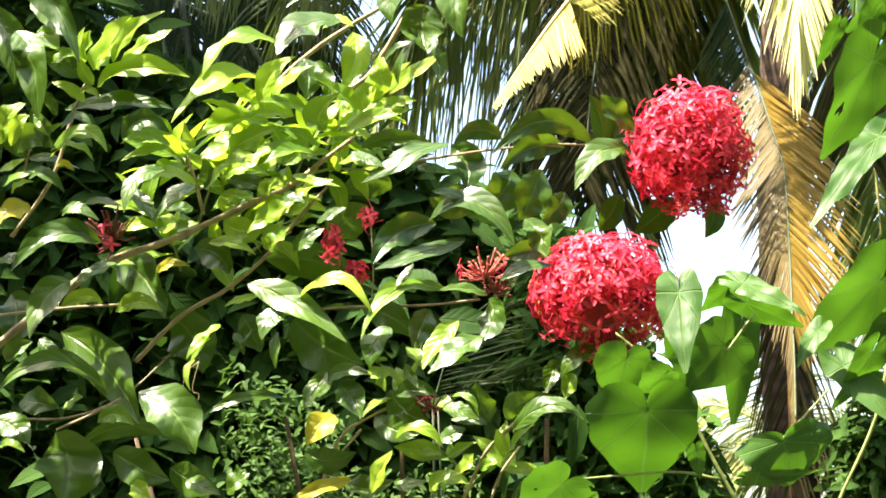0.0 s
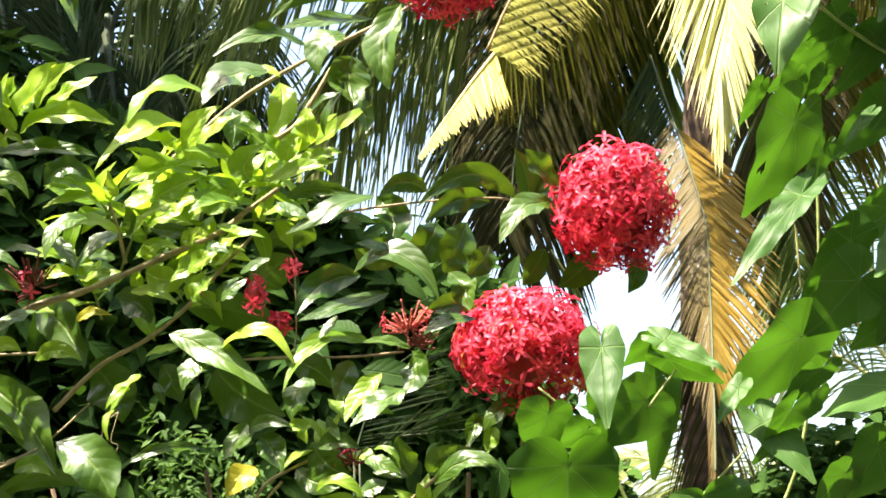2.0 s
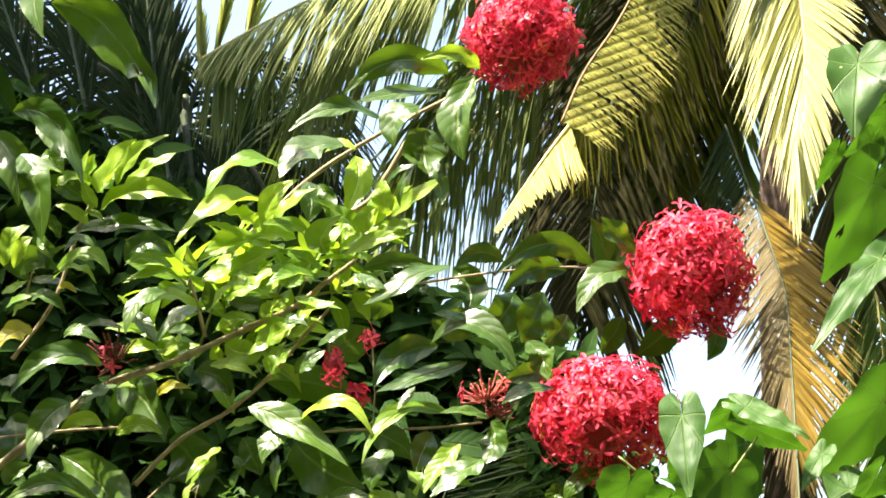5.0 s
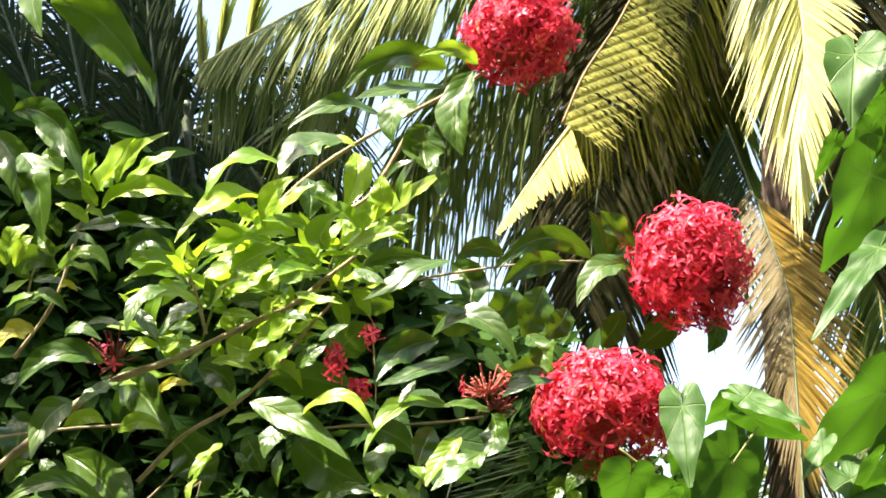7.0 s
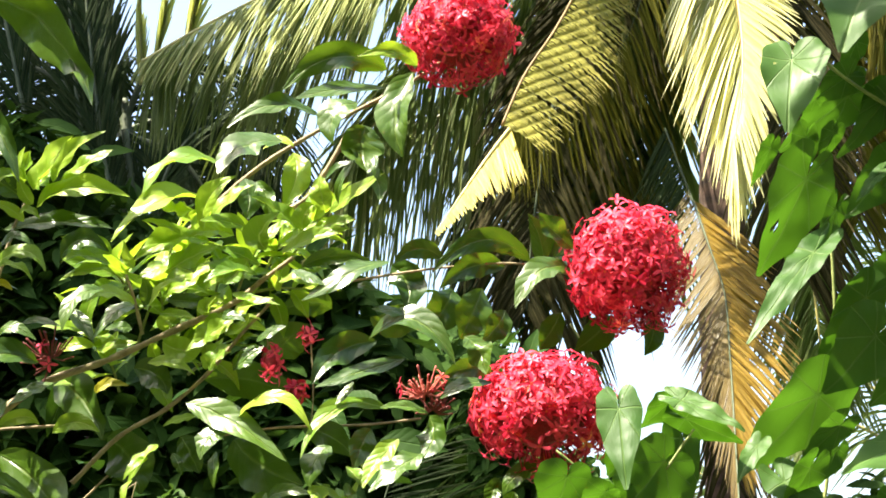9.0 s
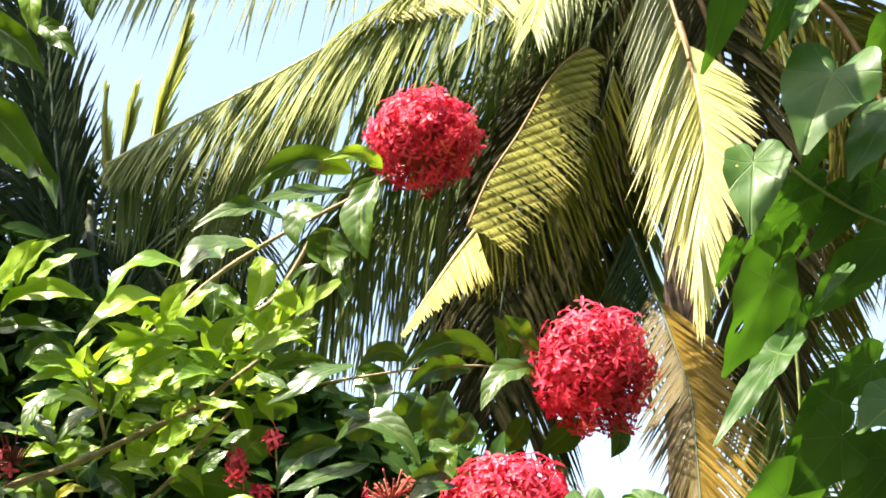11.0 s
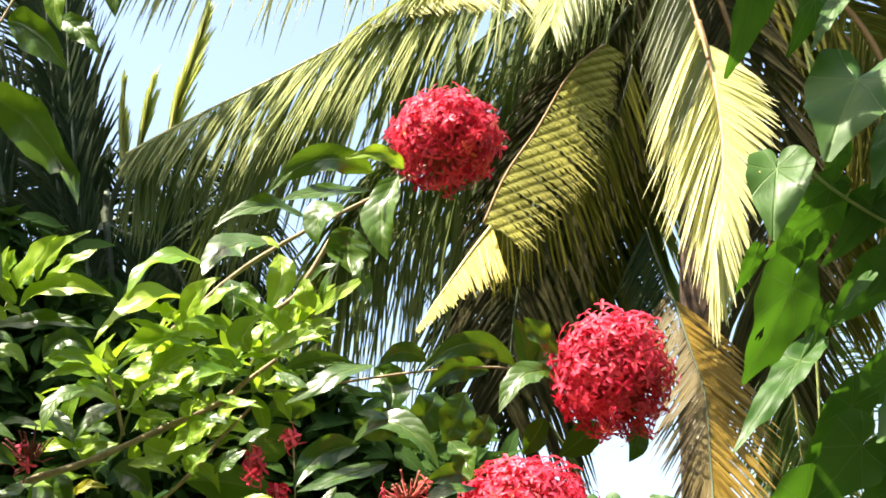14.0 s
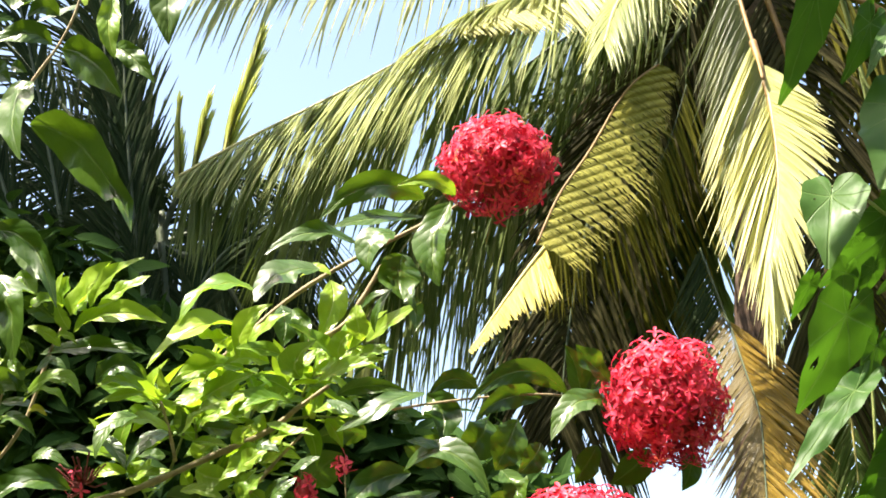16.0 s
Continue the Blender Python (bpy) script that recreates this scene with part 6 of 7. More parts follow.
spray_leaf(ixora, MATURE, (-0.086, 2.676, 2.058), (-0.150, 2.651, 2.035), (-0.188, 2.621, 1.975), 0.049, 0, 0.43)
spray_leaf(ixora, MATURE, (-0.037, 2.528, 2.000), (-0.104, 2.500, 1.975), (-0.173, 2.480, 1.946), 0.030, 34, 0.10)
spray_leaf(ixora, MATURE, (-0.116, 2.509, 1.959), (-0.130, 2.500, 1.938), (-0.143, 2.498, 1.922), 0.014, 30, 0.15)
spray_leaf(ixora, MATURE, (-0.295, 2.510, 1.982), (-0.278, 2.500, 1.995), (-0.254, 2.496, 2.013), 0.022, 32, 0.02)
spray_leaf(ixora, MATURE, (-0.277, 2.867, 2.070), (-0.248, 2.850, 2.100), (-0.212, 2.850, 2.126), 0.063, -20, 0.12)
spray_leaf(ixora, MATURE, (-0.397, 2.886, 2.036), (-0.302, 2.850, 2.025), (-0.208, 2.821, 1.981), 0.061, -20, 0.19)
spray_leaf(ixora, MATURE, (0.056, 2.513, 2.030), (0.079, 2.500, 2.003), (0.088, 2.488, 1.965), 0.041, 34, 0.05)
spray_leaf(ixora, MATURE, (0.099, 2.517, 1.958), (0.052, 2.500, 1.948), (0.017, 2.498, 1.930), 0.024, 34, 0.08)
spray_leaf(ixora, MATURE, (0.102, 2.648, 2.000), (0.060, 2.632, 2.002), (0.019, 2.626, 1.985), 0.033, -10, 0.40)
spray_leaf(ixora, MATURE, (0.041, 2.869, 2.195), (0.026, 2.850, 2.150), (-0.014, 2.848, 2.109), 0.063, -20, 0.23)
spray_leaf(ixora, MATURE, (0.096, 2.869, 2.195), (0.075, 2.850, 2.139), (0.055, 2.847, 2.098), 0.063, -20, 0.17)
spray_leaf(ixora, MATURE, (-0.014, 2.868, 2.164), (-0.064, 2.850, 2.130), (-0.103, 2.833, 2.136), 0.053, -20, 0.21)
spray_leaf(ixora, MATURE, (0.127, 2.672, 2.109), (0.112, 2.659, 2.078), (0.088, 2.649, 2.052), 0.039, -24, 0.19)
spray_leaf(ixora, YOUNG, (-0.298, 2.523, 1.905), (-0.230, 2.500, 1.922), (-0.178, 2.474, 1.879), 0.022, 34, 0.15)
spray_leaf(ixora, MATURE, (-0.379, 2.555, 1.936), (-0.306, 2.520, 1.904), (-0.216, 2.491, 1.835), 0.045, 16, 0.22)
spray_leaf(ixora, YOUNG, (-0.064, 2.530, 1.921), (-0.143, 2.500, 1.911), (-0.192, 2.465, 1.835), 0.026, 34, 0.33)
spray_leaf(ixora, MATURE, (-0.002, 2.494, 1.908), (-0.038, 2.480, 1.916), (-0.074, 2.470, 1.912), 0.016, 34, 0.11)
spray_leaf(ixora, MATURE, (-0.307, 2.533, 1.892), (-0.336, 2.520, 1.878), (-0.348, 2.511, 1.841), 0.037, 28, 0.06)
spray_leaf(ixora, MATURE, (-0.328, 2.531, 1.856), (-0.326, 2.520, 1.827), (-0.327, 2.517, 1.798), 0.017, 30, 0.06)
spray_leaf(ixora, MATURE, (-0.412, 2.647, 1.872), (-0.401, 2.639, 1.853), (-0.394, 2.636, 1.834), 0.016, 35, 0.03)
spray_leaf(ixora, MATURE, (-0.433, 2.864, 1.933), (-0.413, 2.850, 1.899), (-0.396, 2.848, 1.865), 0.048, -20, 0.19)
spray_leaf(ixora, YOUNG, (-0.375, 2.636, 1.929), (-0.401, 2.626, 1.923), (-0.423, 2.613, 1.909), 0.014, 32, 0.24)
spray_leaf(ixora, MATURE, (-0.343, 2.879, 1.928), (-0.290, 2.850, 1.879), (-0.214, 2.826, 1.841), 0.089, -20, 0.14)
spray_leaf(ixora, MATURE, (-0.150, 2.514, 1.861), (-0.171, 2.500, 1.833), (-0.181, 2.494, 1.796), 0.039, 30, 0.16)
spray_leaf(ixora, MATURE, (0.001, 2.493, 1.903), (0.006, 2.480, 1.868), (-0.014, 2.475, 1.834), 0.042, 34, 0.03)
spray_leaf(ixora, YOUNG, (-0.046, 2.498, 1.869), (-0.077, 2.480, 1.832), (-0.099, 2.464, 1.790), 0.033, 30, 0.23)
spray_leaf(ixora, MATURE, (-0.011, 2.480, 1.844), (-0.045, 2.460, 1.815), (-0.090, 2.448, 1.782), 0.036, 36, 0.09)
spray_leaf(ixora, YOUNG, (-0.135, 2.664, 1.851), (-0.119, 2.655, 1.831), (-0.103, 2.651, 1.814), 0.020, 37, 0.33)
spray_leaf(ixora, MATURE, (-0.127, 2.508, 1.804), (-0.119, 2.500, 1.785), (-0.107, 2.490, 1.766), 0.015, 30, 0.16)
spray_leaf(ixora, MATURE, (-0.096, 2.695, 1.916), (-0.111, 2.680, 1.884), (-0.122, 2.662, 1.843), 0.042, -15, 0.25)
spray_leaf(ixora, YOUNG, (-0.184, 2.508, 1.794), (-0.166, 2.500, 1.785), (-0.157, 2.495, 1.761), 0.022, 30, 0.41)
spray_leaf(ixora, MATURE, (-0.264, 2.683, 1.799), (-0.232, 2.668, 1.809), (-0.185, 2.651, 1.803), 0.024, 20, 0.31)
spray_leaf(ixora, MATURE, (-0.243, 2.675, 1.791), (-0.222, 2.661, 1.769), (-0.204, 2.647, 1.732), 0.045, 5, 0.42)
spray_leaf(ixora, MATURE, (-0.264, 2.677, 1.811), (-0.282, 2.663, 1.781), (-0.297, 2.650, 1.750), 0.029, 20, 0.33)
spray_leaf(ixora, FADING, (-0.248, 2.653, 1.739), (-0.268, 2.640, 1.717), (-0.291, 2.638, 1.690), 0.045, 20, 0.30)
spray_leaf(ixora, MATURE, (-0.187, 2.721, 1.742), (-0.152, 2.705, 1.718), (-0.110, 2.690, 1.714), 0.040, 0, 0.21)
spray_leaf(ixora, MATURE, (-0.165, 2.755, 1.790), (-0.136, 2.739, 1.751), (-0.098, 2.723, 1.736), 0.051, -25, 0.25)
spray_leaf(ixora, MATURE, (0.001, 2.710, 1.733), (-0.014, 2.697, 1.760), (-0.021, 2.683, 1.794), 0.048, 5, 0.22)
spray_leaf(ixora, MATURE, (-0.073, 2.649, 1.752), (-0.048, 2.637, 1.742), (-0.015, 2.630, 1.730), 0.025, 30, 0.07)
spray_leaf(ixora, MATURE, (-0.061, 2.660, 1.733), (-0.025, 2.648, 1.729), (-0.003, 2.645, 1.723), 0.018, 28, 0.07)
spray_leaf(ixora, YOUNG, (-0.059, 2.654, 1.769), (-0.032, 2.644, 1.762), (-0.016, 2.634, 1.736), 0.010, 28, 0.15)
spray_leaf(ixora, YOUNG, (-0.149, 2.652, 1.702), (-0.111, 2.637, 1.711), (-0.073, 2.631, 1.686), 0.021, 39, 0.37)
spray_leaf(ixora, MATURE, (-0.086, 2.648, 1.696), (-0.059, 2.637, 1.706), (-0.037, 2.630, 1.716), 0.027, 29, 0.07)
spray_leaf(ixora, MATURE, (0.038, 2.701, 1.737), (0.052, 2.682, 1.760), (0.123, 2.670, 1.768), 0.038, -10, 0.39)
spray_leaf(ixora, MATURE, (0.038, 2.637, 1.713), (0.093, 2.615, 1.743), (0.149, 2.594, 1.726), 0.033, 28, 0.17)
spray_leaf(ixora, MATURE, (0.114, 2.697, 1.832), (0.102, 2.686, 1.809), (0.093, 2.675, 1.775), 0.028, 0, 0.47)
spray_leaf(ixora, MATURE, (0.188, 2.644, 1.848), (0.141, 2.627, 1.826), (0.116, 2.626, 1.797), 0.029, 28, 0.10)
spray_leaf(ixora, YOUNG, (0.134, 2.655, 1.807), (0.128, 2.646, 1.786), (0.122, 2.642, 1.763), 0.025, 0, 0.35)
spray_leaf(ixora, YOUNG, (-0.051, 2.634, 1.642), (-0.037, 2.625, 1.659), (-0.024, 2.620, 1.675), 0.021, 40, 0.37)
spray_leaf(ixora, YOUNG, (-0.014, 2.684, 1.653), (0.001, 2.677, 1.662), (0.015, 2.674, 1.667), 0.018, 32, 0.31)
spray_leaf(ixora, MATURE, (-0.555, 2.606, 1.771), (-0.489, 2.580, 1.729), (-0.455, 2.563, 1.670), 0.076, 14, 0.17)
spray_leaf(ixora, MATURE, (-0.614, 2.634, 1.778), (-0.694, 2.600, 1.808), (-0.777, 2.593, 1.771), 0.031, 28, 0.33)
spray_leaf(ixora, MATURE, (-0.692, 2.671, 1.816), (-0.666, 2.660, 1.815), (-0.635, 2.657, 1.800), 0.018, 16, 0.11)
spray_leaf(ixora, MATURE, (-0.733, 2.794, 1.893), (-0.642, 2.754, 1.830), (-0.573, 2.706, 1.727), 0.076, -14, 0.11)
spray_leaf(ixora, MATURE, (-0.694, 2.789, 1.696), (-0.600, 2.754, 1.729), (-0.509, 2.750, 1.704), 0.030, -22, 0.17)
spray_leaf(ixora, MATURE, (-0.726, 2.759, 1.717), (-0.694, 2.735, 1.657), (-0.699, 2.714, 1.596), 0.101, -22, 0.20)
spray_leaf(ixora, MATURE, (-0.804, 2.674, 1.734), (-0.764, 2.660, 1.718), (-0.738, 2.647, 1.691), 0.043, 16, 0.04)
spray_leaf(ixora, YOUNG, (-0.807, 2.705, 1.690), (-0.781, 2.696, 1.691), (-0.755, 2.684, 1.680), 0.015, 42, 0.23)
spray_leaf(ixora, MATURE, (-0.736, 2.672, 1.865), (-0.713, 2.660, 1.840), (-0.696, 2.657, 1.811), 0.027, 16, 0.09)
spray_leaf(ixora, YOUNG, (-0.643, 2.705, 1.731), (-0.610, 2.693, 1.743), (-0.578, 2.682, 1.725), 0.030, 10, 0.17)
spray_leaf(ixora, MATURE, (-0.774, 2.718, 1.769), (-0.742, 2.706, 1.763), (-0.707, 2.702, 1.755), 0.045, 10, 0.33)
spray_leaf(ixora, YOUNG, (-0.694, 2.681, 1.753), (-0.676, 2.674, 1.763), (-0.659, 2.665, 1.769), 0.018, 49, 0.19)
spray_leaf(ixora, MATURE, (-0.638, 2.665, 1.624), (-0.630, 2.660, 1.635), (-0.623, 2.656, 1.644), 0.018, 16, 0.10)
spray_leaf(ixora, MATURE, (-0.422, 2.678, 1.616), (-0.404, 2.669, 1.631), (-0.384, 2.667, 1.646), 0.030, 30, 0.29)
spray_leaf(ixora, MATURE, (-0.340, 2.732, 1.775), (-0.404, 2.705, 1.764), (-0.467, 2.685, 1.740), 0.018, 20, 0.38)
spray_leaf(ixora, FADING, (-0.220, 2.660, 1.637), (-0.263, 2.640, 1.622), (-0.310, 2.618, 1.603), 0.025, 20, 0.30)
spray_leaf(ixora, MATURE, (-0.238, 2.725, 1.639), (-0.196, 2.708, 1.627), (-0.155, 2.705, 1.638), 0.038, 25, 0.42)
spray_leaf(ixora, YOUNG, (-0.190, 2.664, 1.611), (-0.170, 2.648, 1.648), (-0.154, 2.638, 1.681), 0.025, 38, 0.26)
spray_leaf(ixora, MATURE, (-0.300, 2.707, 1.683), (-0.261, 2.690, 1.669), (-0.215, 2.688, 1.682), 0.040, -25, 0.22)
spray_leaf(ixora, MATURE, (-0.548, 2.799, 1.921), (-0.504, 2.777, 1.879), (-0.483, 2.776, 1.821), 0.082, -23, 0.26)
spray_leaf(ixora, MATURE, (-0.818, 2.777, 1.957), (-0.801, 2.758, 1.915), (-0.812, 2.743, 1.856), 0.071, -14, 0.20)
spray_leaf(ixora, MATURE, (-0.797, 2.695, 1.831), (-0.776, 2.684, 1.850), (-0.749, 2.677, 1.861), 0.030, 10, 0.48)
spray_leaf(ixora, MATURE, (-0.531, 2.758, 1.659), (-0.490, 2.740, 1.639), (-0.440, 2.723, 1.620), 0.051, -20, 0.17)
spray_leaf(ixora, MATURE, (-0.491, 2.696, 1.637), (-0.466, 2.684, 1.625), (-0.431, 2.672, 1.612), 0.026, 25, 0.26)
spray_leaf(ixora, YOUNG, (-0.572, 2.652, 1.626), (-0.553, 2.643, 1.616), (-0.533, 2.634, 1.598), 0.029, 0, 0.40)
spray_leaf(ixora, MATURE, (-0.632, 2.780, 1.688), (-0.579, 2.759, 1.659), (-0.527, 2.740, 1.639), 0.061, -14, 0.22)
spray_leaf(ixora, MATURE, (-0.148, 2.634, 1.634), (-0.129, 2.624, 1.625), (-0.094, 2.620, 1.634), 0.021, 36, 0.17)
spray_leaf(ixora, YOUNG, (-0.094, 2.642, 1.617), (-0.067, 2.629, 1.634), (-0.031, 2.615, 1.627), 0.025, 41, 0.39)
spray_leaf(ixora, MATURE, (-0.273, 2.608, 1.766), (-0.259, 2.600, 1.774), (-0.245, 2.598, 1.792), 0.013, 29, 0.06)
spray_leaf(ixora, MATURE, (-0.152, 2.690, 1.774), (-0.119, 2.676, 1.782), (-0.082, 2.669, 1.772), 0.030, 20, 0.47)
spray_leaf(ixora, YOUNG, (-0.428, 2.595, 1.878), (-0.445, 2.580, 1.852), (-0.468, 2.574, 1.816), 0.023, 40, 0.34)
spray_leaf(ixora, YOUNG, (-0.440, 2.580, 1.854), (-0.457, 2.570, 1.840), (-0.473, 2.562, 1.818), 0.013, 20, 0.16)
spray_leaf(ixora, YOUNG, (-0.465, 2.590, 1.821), (-0.472, 2.580, 1.799), (-0.467, 2.576, 1.770), 0.010, 30, 0.30)
spray_leaf(ixora, MATURE, (0.319, 2.790, 2.125), (0.287, 2.773, 2.088), (0.247, 2.755, 2.057), 0.051, -15, 0.17)
spray_leaf(ixora, MATURE, (0.383, 2.739, 2.118), (0.378, 2.724, 2.076), (0.362, 2.721, 2.041), 0.036, -21, 0.20)
spray_leaf(ixora, MATURE, (0.229, 2.787, 2.130), (0.208, 2.773, 2.092), (0.188, 2.767, 2.061), 0.041, -21, 0.22)
spray_leaf(ixora, MATURE, (-0.692, 2.694, 2.316), (-0.723, 2.679, 2.337), (-0.755, 2.662, 2.350), 0.038, -5, 0.39)
spray_leaf(ixora, YOUNG, (-0.630, 2.678, 2.321), (-0.596, 2.665, 2.332), (-0.556, 2.657, 2.320), 0.020, 29, 0.39)
spray_leaf(ixora, YOUNG, (-0.686, 2.698, 2.275), (-0.708, 2.686, 2.292), (-0.740, 2.683, 2.305), 0.020, 10, 0.15)
spray_leaf(ixora, YOUNG, (-0.700, 2.686, 2.327), (-0.713, 2.676, 2.351), (-0.750, 2.672, 2.336), 0.024, 10, 0.29)
spray_leaf(ixora, MATURE, (-0.722, 2.658, 2.239), (-0.729, 2.649, 2.260), (-0.737, 2.641, 2.277), 0.020, 25, 0.08)
spray_leaf(ixora, YOUNG, (-0.669, 2.685, 2.301), (-0.682, 2.675, 2.318), (-0.692, 2.665, 2.345), 0.022, -5, 0.31)
spray_leaf(ixora, MATURE, (-0.613, 2.666, 2.202), (-0.573, 2.651, 2.227), (-0.527, 2.638, 2.204), 0.035, 5, 0.31)
spray_leaf(ixora, YOUNG, (-0.349, 2.531, 2.029), (-0.331, 2.520, 2.047), (-0.304, 2.516, 2.057), 0.028, 30, 0.21)
spray_leaf(ixora, YOUNG, (-0.306, 2.533, 2.074), (-0.280, 2.520, 2.081), (-0.242, 2.509, 2.093), 0.022, 34, 0.20)
spray_leaf(ixora, MATURE, (-0.267, 2.510, 2.024), (-0.244, 2.500, 2.035), (-0.220, 2.491, 2.044), 0.017, 32, 0.09)
spray_leaf(ixora, MATURE, (-0.304, 2.530, 1.983), (-0.290, 2.520, 2.004), (-0.268, 2.514, 2.019), 0.019, 34, 0.06)
spray_leaf(ixora, MATURE, (-0.219, 2.821, 1.939), (-0.169, 2.800, 1.921), (-0.125, 2.799, 1.882), 0.048, -15, 0.27)
spray_leaf(ixora, MATURE, (-0.071, 2.715, 2.553), (-0.159, 2.680, 2.558), (-0.251, 2.675, 2.499), 0.051, -11, 0.25)
spray_leaf(ixora, MATURE, (-0.074, 2.689, 2.510), (-0.158, 2.660, 2.492), (-0.225, 2.637, 2.471), 0.035, 30, 0.09)
spray_leaf(ixora, YOUNG, (-0.017, 2.660, 2.539), (-0.057, 2.641, 2.553), (-0.116, 2.618, 2.539), 0.031, 0, 0.29)
spray_leaf(ixora, MATURE, (-0.026, 2.667, 2.529), (-0.055, 2.640, 2.445), (-0.042, 2.629, 2.363), 0.060, 20, 0.50)
spray_leaf(ixora, MATURE, (-0.189, 2.736, 2.476), (-0.268, 2.705, 2.484), (-0.344, 2.679, 2.434), 0.034, 22, 0.35)
spray_leaf(ixora, MATURE, (-0.117, 2.617, 2.455), (-0.152, 2.602, 2.426), (-0.156, 2.590, 2.373), 0.053, 32, 0.06)
spray_leaf(ixora, MATURE, (-0.117, 2.744, 2.462), (-0.108, 2.728, 2.413), (-0.104, 2.724, 2.366), 0.060, -17, 0.25)
spray_leaf(ixora, MATURE, (-0.173, 2.652, 2.330), (-0.149, 2.640, 2.346), (-0.119, 2.627, 2.355), 0.012, 31, 0.15)
spray_leaf(ixora, MATURE, (-0.726, 2.524, 2.686), (-0.750, 2.500, 2.629), (-0.722, 2.477, 2.525), 0.061, 28, 0.09)
spray_leaf(ixora, MATURE, (-0.700, 2.521, 2.753), (-0.746, 2.500, 2.766), (-0.806, 2.490, 2.729), 0.041, 10, 0.30)
spray_leaf(ixora, MATURE, (-0.691, 2.510, 2.803), (-0.714, 2.500, 2.815), (-0.739, 2.493, 2.792), 0.033, -15, 0.40)
spray_leaf(ixora, MATURE, (-0.690, 2.640, 2.892), (-0.726, 2.625, 2.864), (-0.760, 2.614, 2.843), 0.017, 33, 0.07)
spray_leaf(ixora, MATURE, (-0.683, 2.523, 2.746), (-0.626, 2.500, 2.714), (-0.567, 2.489, 2.641), 0.052, -42, 0.29)
spray_leaf(ixora, YOUNG, (-0.607, 2.540, 2.860), (-0.607, 2.520, 2.785), (-0.589, 2.511, 2.723), 0.037, -11, 0.41)
spray_leaf(ixora, MATURE, (-0.598, 2.517, 2.750), (-0.556, 2.500, 2.719), (-0.516, 2.493, 2.670), 0.037, -5, 0.27)
spray_leaf(ixora, MATURE, (-0.506, 2.501, 2.878), (-0.499, 2.480, 2.808), (-0.493, 2.472, 2.731), 0.060, 0, 0.15)
spray_leaf(ixora, MATURE, (-0.755, 2.626, 2.651), (-0.634, 2.580, 2.584), (-0.545, 2.533, 2.423), 0.069, -46, 0.21)
spray_leaf(ixora, MATURE, (-0.591, 2.562, 2.522), (-0.570, 2.550, 2.489), (-0.552, 2.540, 2.451), 0.021, 30, 0.18)
spray_leaf(ixora, MATURE, (-0.810, 2.632, 2.455), (-0.730, 2.600, 2.426), (-0.670, 2.588, 2.310), 0.048, -22, 0.23)
spray_leaf(ixora, MATURE, (-0.761, 2.505, 2.705), (-0.748, 2.500, 2.701), (-0.730, 2.494, 2.690), 0.020, -10, 0.41)
spray_leaf(ixora, YOUNG, (-0.694, 2.687, 2.914), (-0.678, 2.676, 2.943), (-0.663, 2.669, 2.962), 0.030, 49, 0.34)
spray_leaf(ixora, MATURE, (-0.787, 2.512, 2.855), (-0.752, 2.500, 2.827), (-0.711, 2.487, 2.837), 0.037, 10, 0.41)
spray_leaf(ixora, MATURE, (-0.572, 2.532, 2.911), (-0.571, 2.520, 2.860), (-0.575, 2.506, 2.821), 0.041, -10, 0.33)
spray_leaf(ixora, MATURE, (-0.888, 2.751, 2.831), (-0.857, 2.740, 2.809), (-0.827, 2.732, 2.783), 0.040, -20, 0.23)
shoot(ixora, MATURE, (-0.824, 2.830, 2.169), (-0.791, 2.770, 2.235), 3, 0.088)
shoot(ixora, YOUNG, (-0.532, 2.830, 2.157), (-0.523, 2.770, 2.204), 4, 0.098)
shoot(ixora, YOUNG, (-0.517, 2.830, 2.167), (-0.553, 2.770, 2.214), 3, 0.088)
shoot(ixora, YOUNG, (-0.461, 2.830, 2.106), (-0.463, 2.770, 2.173), 4, 0.093)
shoot(ixora, YOUNG, (-0.441, 2.830, 2.114), (-0.414, 2.770, 2.183), 4, 0.093)
shoot(ixora, YOUNG, (-0.510, 2.830, 2.086), (-0.436, 2.770, 2.274), 4, 0.102)
shoot(ixora, YOUNG, (-0.382, 2.830, 2.142), (-0.356, 2.770, 2.213), 4, 0.093)
shoot(ixora, YOUNG, (-0.433, 2.830, 2.188), (-0.387, 2.770, 2.264), 4, 0.093)
shoot(ixora, YOUNG, (-0.342, 2.830, 2.167), (-0.298, 2.770, 2.243), 4, 0.093)
shoot(ixora, YOUNG, (-0.293, 2.830, 2.203), (-0.259, 2.770, 2.253), 4, 0.093)
shoot(ixora, YOUNG, (-0.264, 2.830, 2.226), (-0.200, 2.770, 2.293), 4, 0.083)
shoot(ixora, YOUNG, (-0.244, 2.830, 2.243), (-0.171, 2.770, 2.314), 3, 0.083)
shoot(ixora, YOUNG, (-0.323, 2.830, 2.177), (-0.218, 2.770, 2.172), 4, 0.083)
shoot(ixora, YOUNG, (-0.390, 2.830, 2.086), (-0.335, 2.770, 2.123), 4, 0.078)
shoot(ixora, YOUNG, (-0.360, 2.830, 2.065), (-0.373, 2.770, 2.103), 4, 0.078)
shoot(ixora, YOUNG, (-0.479, 2.830, 2.066), (-0.412, 2.770, 2.083), 4, 0.078)
shoot(ixora, YOUNG, (-0.419, 2.830, 2.035), (-0.334, 2.770, 2.073), 3, 0.083)
shoot(ixora, YOUNG, (-0.559, 2.830, 2.056), (-0.598, 2.770, 2.114), 4, 0.088)
shoot(ixora, YOUNG, (-0.537, 2.830, 2.006), (-0.547, 2.770, 2.054), 3, 0.083)
